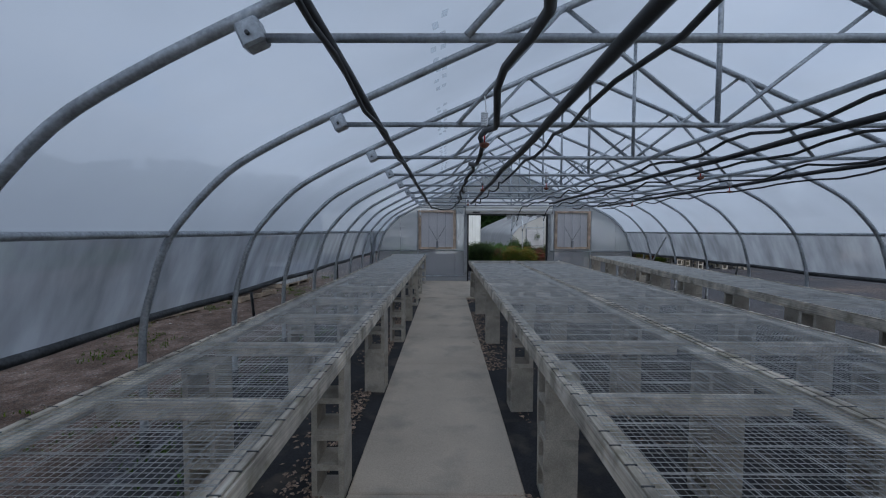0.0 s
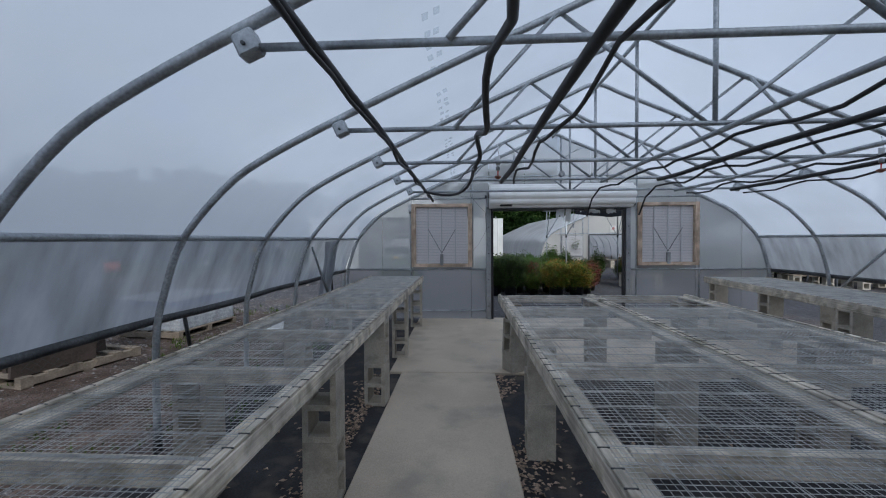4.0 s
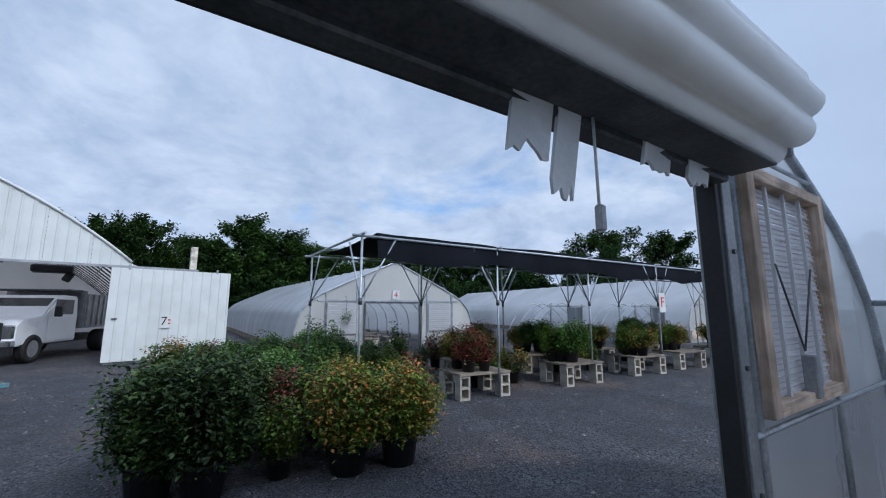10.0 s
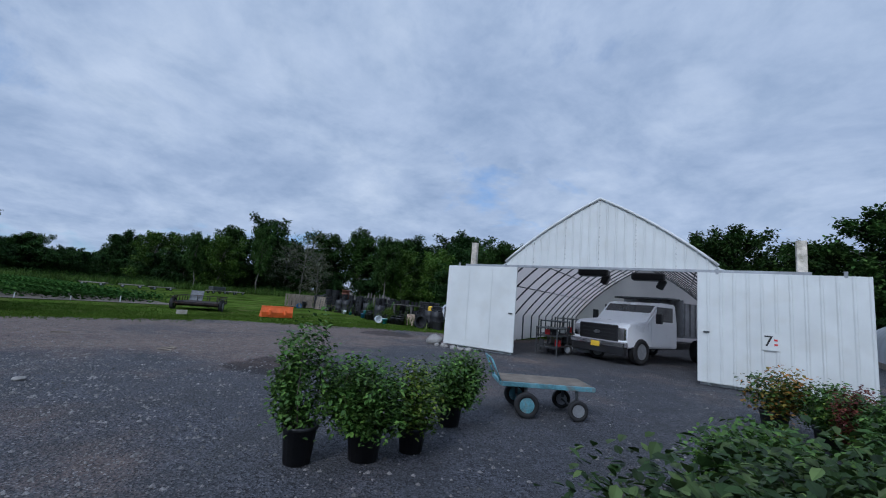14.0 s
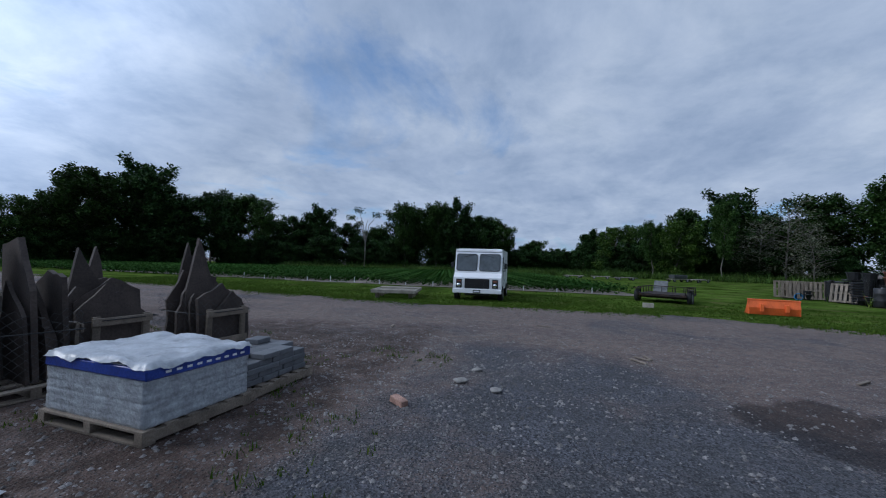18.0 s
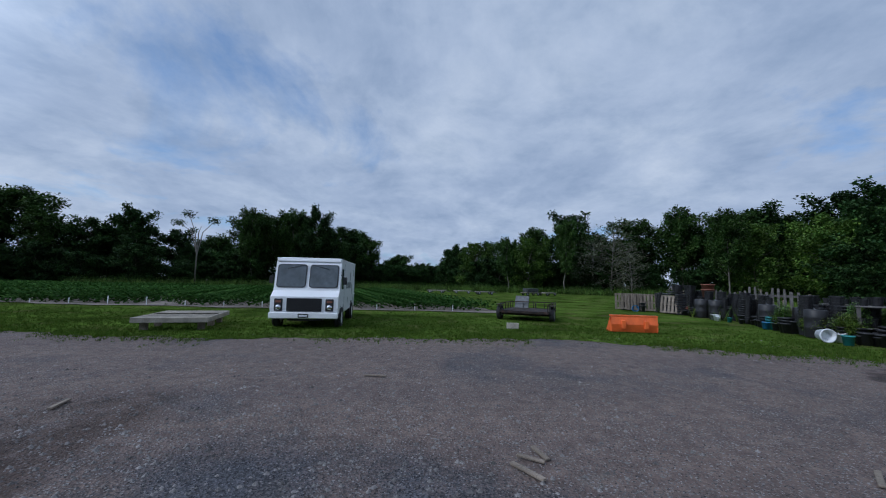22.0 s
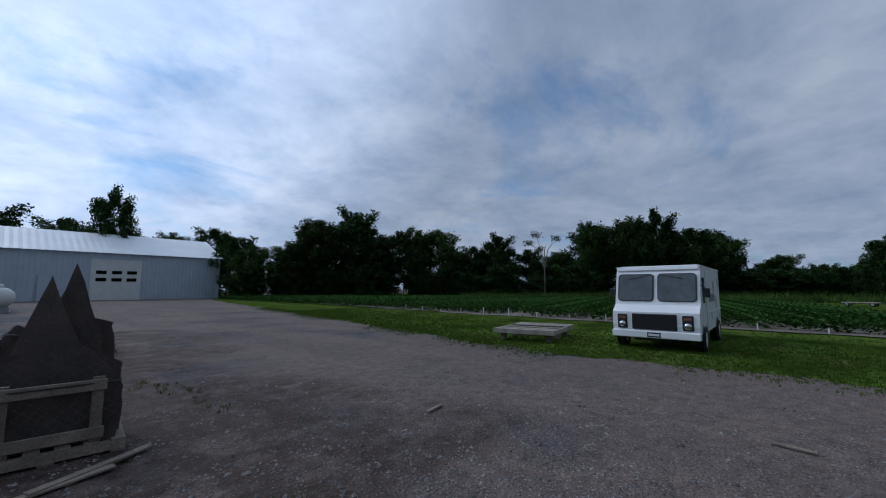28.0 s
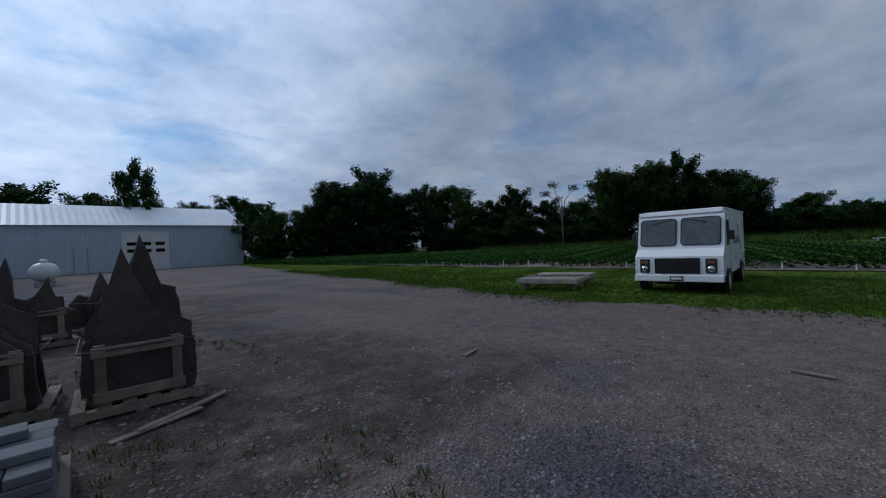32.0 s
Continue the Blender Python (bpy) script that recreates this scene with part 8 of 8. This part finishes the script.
    tagged(part("leaning_board", obox(pose(-14.9, 16.6, 0.28, 14, 0, 36), 0.42, 0.03, 0.62, 0.006), RAW_WOOD), "pale brown board leaning on heaped pots", "board")
    for k, (x, y, r) in enumerate(((-14.0, 18.4, 0.62), (-13.1, 18.7, 0.70), (-15.3, 18.6, 0.40))):
        boulder(x, y, r * 0.95, r, 60 + k, DRAPE, "plastic_bundle", "crumpled bundle of pale plastic film behind black tubs", 1.1)
    verts, faces = [], []
    for me, m in extra:
        i = len(verts)
        verts.extend(tuple(m @ v.co) for v in me.vertices)
        faces.extend(tuple(i + q for q in p.vertices) for p in me.polygons)
    tagged(new("heaped_pots", rows_mesh("heaped_pots", verts, faces, BLACK_PLASTIC)), "heaps of black plastic plant pots on grass", "plant pots", kind="stuff")
    # greenery growing between the pots
    for k in range(14):
        f = rng.choice((rng.uniform(0.44, 0.60), rng.uniform(0.44, 0.60), rng.uniform(0.60, 0.88)))
        x, y = at_(f, rng.uniform(0.3, 1.9))
        plant(rng.choice((S7, S7, S5, S2)), x, y, -0.02, rng.uniform(0.8, 1.1), rng.uniform(0, 360))


clutter()
for k in range(8):
    f = (k + 3) / 15
    tagged(part("fence_post", box(-34 + 20 * f - 0.035, -34 + 20 * f + 0.035, 22.4 - 3.4 * f - 0.035, 22.4 - 3.4 * f + 0.035, -0.04, 1.2 + 0.25 * math.sin(k * 4), 0.004), PALLET_WOOD), "grey weathered wooden post behind heaped pots", "post", "fence posts")
for x, y in ((6.2, 13.6), (7.6, 13.9), (6.9, 15.2), (6.1, 16.6), (7.7, 16.8)):
    copy_thing(B0, pose(x, y, -0.035, 0, 0, 90 + 4 * math.sin(x * 9)))

# pale boulder and rubble by the shed door, far wagons
boulder(-8.75, 12.0, 0.10, 0.27, 1)
for k in range(9):
    boulder(-8.55 + 0.17 * k + 0.05 * math.sin(k * 5), 11.85 + 0.06 * math.cos(k * 3), -0.01, 0.06 + 0.025 * (k % 3), 3 + k, name="rock", label="small pale rubble stone by the shed door")
for k, (x, y, r) in enumerate(((-7.39, 1.82, 0.09), (-7.13, 2.3, 0.07), (-7.97, 1.96, 0.07), (-5.9, 5.7, 0.05))):
    boulder(x, y, -0.02, r, 20 + k, name="rock", label="flat pale stone lying in gravel", flat=0.4)
tagged(part("brick", obox(pose(-6.4, 1.33, 0.0, 0, 8, 60), 0.20, 0.10, 0.07, 0.008), mat("old_brick", (0.36, 0.22, 0.17), 0.9, 0, 0.25, 10, 80, 0.4)), "broken reddish brick lying in gravel", "brick")
for k, (x, y, a) in enumerate(((-9.3, 4.4, 30), (-12.5, 3.0, 80), (-11.2, -0.5, 10), (-9.0, 7.2, 130))):
    tagged(part("stick", obox(pose(x, y, -0.015, 0, 0, a), 0.35, 0.045, 0.02, 0.003), PALLET_WOOD), "short scrap of weathered wood on gravel", "wood scrap", "wood scraps")
for k, (x, y) in enumerate(((-56.5, 8.0), (-55.7, 11.2), (-53.1, 13.5), (-52.9, 19.2), (-53.2, 21.5))):
    wg = thing("hay_wagon", pose(x, y, -0.01, 0, 0, 70 + 13 * k) @ Matrix.Scale(0.52, 4), "flat grey farm wagon parked across the grass", "wagon", "farm wagons")
    part("bed", box(-2.2, 2.2, -1.0, 1.0, 0.55, 0.68, 0.01), DECKING, wg)
    for sx in (-1.5, 1.5):
        for sy in (-0.9, 0.9):
            wheel(wg, sx, sy, 0.35, 0.18)
    part("drawbar", sweep([(2.2, 0, 0.55), (3.4, 0, 0.3)], 0.04, 6), STEEL_DARK, wg)
    if k == 3:
        part("cover", box(-1.6, 1.6, -0.9, 0.9, 0.8, 1.6, 0.05), STEEL_DARK, wg)


# ---------------------------------------------------------------- multi-span house, low dome and tank behind the stones
def multispan():
    h = thing("multispan_greenhouse", pose(11.3, -34.0, -0.04, 0, 0, 178), "tall three-bay plastic greenhouse with truss gutters", "greenhouse")
    for k in range(3):
        y0 = 2.0 + 6.2 * k
        line = [(6.1 * j / 10, 6.0 + 2.0 * math.sin(math.pi * j / 10)) for j in range(11)]
        bm = bmesh.new()
        a = [bm.verts.new((-18, y0 + p, z)) for p, z in line]
        b = [bm.verts.new((13, y0 + p, z)) for p, z in line]
        for q in range(10):
            bm.faces.new((a[q], a[q + 1], b[q + 1], b[q])).smooth = True
        part("bay_roof", bm, FILM_OUT, h)
        bm = bmesh.new()
        bm.faces.new([bm.verts.new((13, y0 + p, z)) for p, z in [(0, 0)] + line + [(6.1, 0)]])
        part("bay_end", bm, POLYCARB, h)
    bm = box(-18, 13, 1.96, 2.0, 0, 6.0)
    part("long_wall", bm, POLYCARB, h)
    for k in range(17):
        x = -18 + 31 * k / 16
        part("wall_post", box(x - 0.06, x + 0.06, 1.86, 1.95, 0, 6.0), GREY_METAL, h)
        if k < 16:
            part("truss_bar", sweep([(x, 1.88, 5.9), (x + 0.97, 1.88, 6.7)], 0.04, 5), GREY_METAL, h)
            part("truss_bar", sweep([(x + 0.97, 1.88, 6.7), (x + 1.94, 1.88, 5.9)], 0.04, 5), GREY_METAL, h)
    part("gutter", box(-18, 13, 1.82, 1.98, 6.65, 6.8), GREY_METAL, h)
    part("lower_gutter", box(-18, 13, 1.80, 1.98, 5.85, 6.0), GREY_METAL, h)
    ln = thing("link_building", pose(-2.4, -73, -0.04, 0, 0, 180) @ Matrix.Scale(1.2, 4), "low pale blue metal lean-to joining barn and greenhouse", "lean-to")
    part("wall", box(-2.6, 2.0, 0, 6, 0, 4.4), BLUE_METAL, ln)
    part("roof", box(-2.7, 2.1, -0.3, 6.2, 4.4, 4.7, 0.02), ROOF_WHITE, ln)


multispan()


def low_dome():
    far = thing("greenhouse", pose(1.25, -24.7, -0.04, 0, 0, 182), "low rounded plastic greenhouse behind stacked stone", "greenhouse", "greenhouses across the yard")
    line = both(hoop_line(4.6, 3.9, 0.9, sharp=0.2))
    part("cover", tunnel(line, 0, 9, 28, None, 0.012, 7), FILM_OUT, far)
    for k in range(8):
        part("hoop", sweep([(x * 0.985, 0.02 + 8.9 * k / 7, z * 0.985) for x, z in line], 0.03, 5), GREY_METAL, far)
    bm = bmesh.new()
    bm.faces.new([bm.verts.new((x, 0, z)) for x, z in line])
    part("end_wall", bm, POLYCARB, far)


low_dome()
tk = thing("white_tank", pose(-7.8, -37, -0.04) @ Matrix.Scale(0.92, 4), "round white gas tank in the yard", "tank")
part("shell", lathe([(0.2, 0.35), (0.55, 0.45), (0.85, 0.8), (0.9, 1.15), (0.8, 1.5), (0.5, 1.78), (0.2, 1.85)], 24), WHITE_METAL, tk)
part("dome", lathe([(0.26, 1.8), (0.26, 2.0), (0.18, 2.1), (0.05, 2.12)], 16), WHITE_METAL, tk)
part("stand", box(-0.6, 0.6, -0.6, 0.6, 0, 0.4, 0.02), GREY_METAL, tk)


# ---------------------------------------------------------------- loose stones, tufts and weeds
def pebbles():
    rng = random.Random(4)
    verts, faces = [], []
    for _ in range(16000):
        x, y = rng.uniform(-17, 9), rng.uniform(0.4, 14)
        if rng.random() < 0.65:
            x, y = rng.gauss(-7, 3.5), rng.gauss(0.6, 2.6)
        if x > -3.0 and y < 0.3 or x < -17.5:
            continue
        s = rng.choice((0.007, 0.009, 0.012, 0.012, 0.016, 0.024))
        i, n = len(verts), 5
        a0 = rng.uniform(0, 6)
        for k in range(n):
            a = a0 + k * math.tau / n
            verts.append((x + s * rng.uniform(0.8, 1.3) * math.cos(a), y + s * rng.uniform(0.8, 1.3) * math.sin(a), -0.038))
        verts.append((x + rng.uniform(-0.3, 0.3) * s, y + rng.uniform(-0.3, 0.3) * s, -0.038 + s * rng.uniform(0.6, 1.0)))
        for k in range(n):
            faces.append((i + k, i + (k + 1) % n, i + n))
    ob = new("pebbles", rows_mesh("pebbles", verts, faces, mat("pebble", (0.17, 0.16, 0.155), 0.9, 0, 0.5, 2.5, 60, 0.2)))
    tagged(ob, "loose grey stones scattered over the yard", "pebbles", kind="stuff")


pebbles()


def tufts(name, spots_fn, n, seed, h, material, label):
    rng = random.Random(seed)
    verts, faces = [], []
    for _ in range(n):
        p = spots_fn(rng)
        if p is None:
            continue
        x, y, s = p
        for _b in range(7):
            a, l = rng.uniform(0, math.tau), h * s * rng.uniform(0.5, 1.2)
            w = 0.006 + 0.010 * h * 4 * rng.random()
            bx, by = x + rng.gauss(0, 0.03 * s), y + rng.gauss(0, 0.03 * s)
            dx, dy = math.cos(a) * l * 0.5, math.sin(a) * l * 0.5
            i = len(verts)
            verts.extend([(bx - w * math.sin(a), by + w * math.cos(a), -0.03), (bx + w * math.sin(a), by - w * math.cos(a), -0.03), (bx + dx, by + dy, -0.03 + l)])
            faces.append((i, i + 1, i + 2))
    ob = new(name, rows_mesh(name, verts, faces, material))
    tagged(ob, label, "grass", kind="stuff")


def lawn_spot(rng):
    y = rng.uniform(-24, 20)
    x = lawn_edge(y) - abs(rng.gauss(0, 3.6)) + rng.gauss(0, 0.25)
    return x, y, rng.uniform(0.5, 1.2)


def weed_spot(rng):
    x, y = rng.uniform(-9.5, -2.5), rng.uniform(-13, 1.5)
    if noise.noise(Vector((x * 0.55, y * 0.55, 9))) < 0.12:
        return None
    return x, y, rng.uniform(0.5, 1.5)


def bench_weed(rng):
    x, y = -2.55 + rng.gauss(0, 0.22), rng.uniform(-13.5, -0.5)
    if noise.noise(Vector((x * 0.9, y * 0.9, 2))) < 0.0:
        return None
    return x, y, rng.uniform(0.5, 1.3)


def curtain_weed(rng):
    x, y = rng.uniform(-5.5, -2.8), rng.uniform(-14, -1.5)
    if noise.noise(Vector((x * 0.8, y * 0.5, 15))) < 0.22:
        return None
    return x, y, rng.uniform(0.4, 1.3)


tufts("lawn_grass", lawn_spot, 20000, 61, 0.055, LEAF_GRASS, "uneven green grass at the edge of the yard")
tufts("weeds", weed_spot, 2600, 62, 0.05, LEAF_GRASS, "patchy low weeds on bare dirt")
tufts("weeds", bench_weed, 300, 63, 0.07, LEAF_SHRUB, "green weeds along the foot of the side curtain")
tufts("weeds", curtain_weed, 1500, 65, 0.045, LEAF_GRASS, "low green weeds on gravel beside the greenhouse")


def border_spot(rng):
    y = rng.uniform(-30, 16)
    x = lawn_edge(y)
    if noise.noise(Vector((x * 0.4, y * 0.4, 4))) < -0.2:
        return None
    return x + rng.gauss(0.05, 0.5), y, rng.uniform(0.4, 1.1)


tufts("border_grass", border_spot, 6000, 64, 0.06, LEAF_GRASS, "ragged grass creeping onto the gravel")


def rank_spot(rng):
    f = rng.random()
    x, y = -30 + 17 * f + rng.gauss(0, 0.6), 20.6 - 2.6 * f + rng.gauss(0, 0.8)
    if noise.noise(Vector((x * 0.5, y * 0.5, 6))) < 0.0:
        return None
    return x, y, rng.uniform(0.5, 1.2)


def wood_edge_spot(rng):
    b, r = rng.uniform(-128, -32), rng.uniform(58, 68)
    return -7 + r * math.sin(radians(b)), 3 + r * math.cos(radians(b)), rng.uniform(0.6, 1.5)


tufts("tall_weeds", rank_spot, 900, 66, 0.75, LEAF_BRIGHT, "rank green weeds among heaped pots")
tufts("tall_weeds", wood_edge_spot, 5000, 67, 0.9, LEAF_TREE_LIGHT, "rough grass and weeds along the wood's edge")


for x, y, a in ((-9.62, 4.62, 15), (-9.52, 4.50, 60)):
    tagged(part("stick", obox(pose(x, y, -0.015, 0, 4, a), 0.24, 0.04, 0.02, 0.003), PALLET_WOOD), "short scrap of split wood on gravel", "wood scrap", "wood scraps")
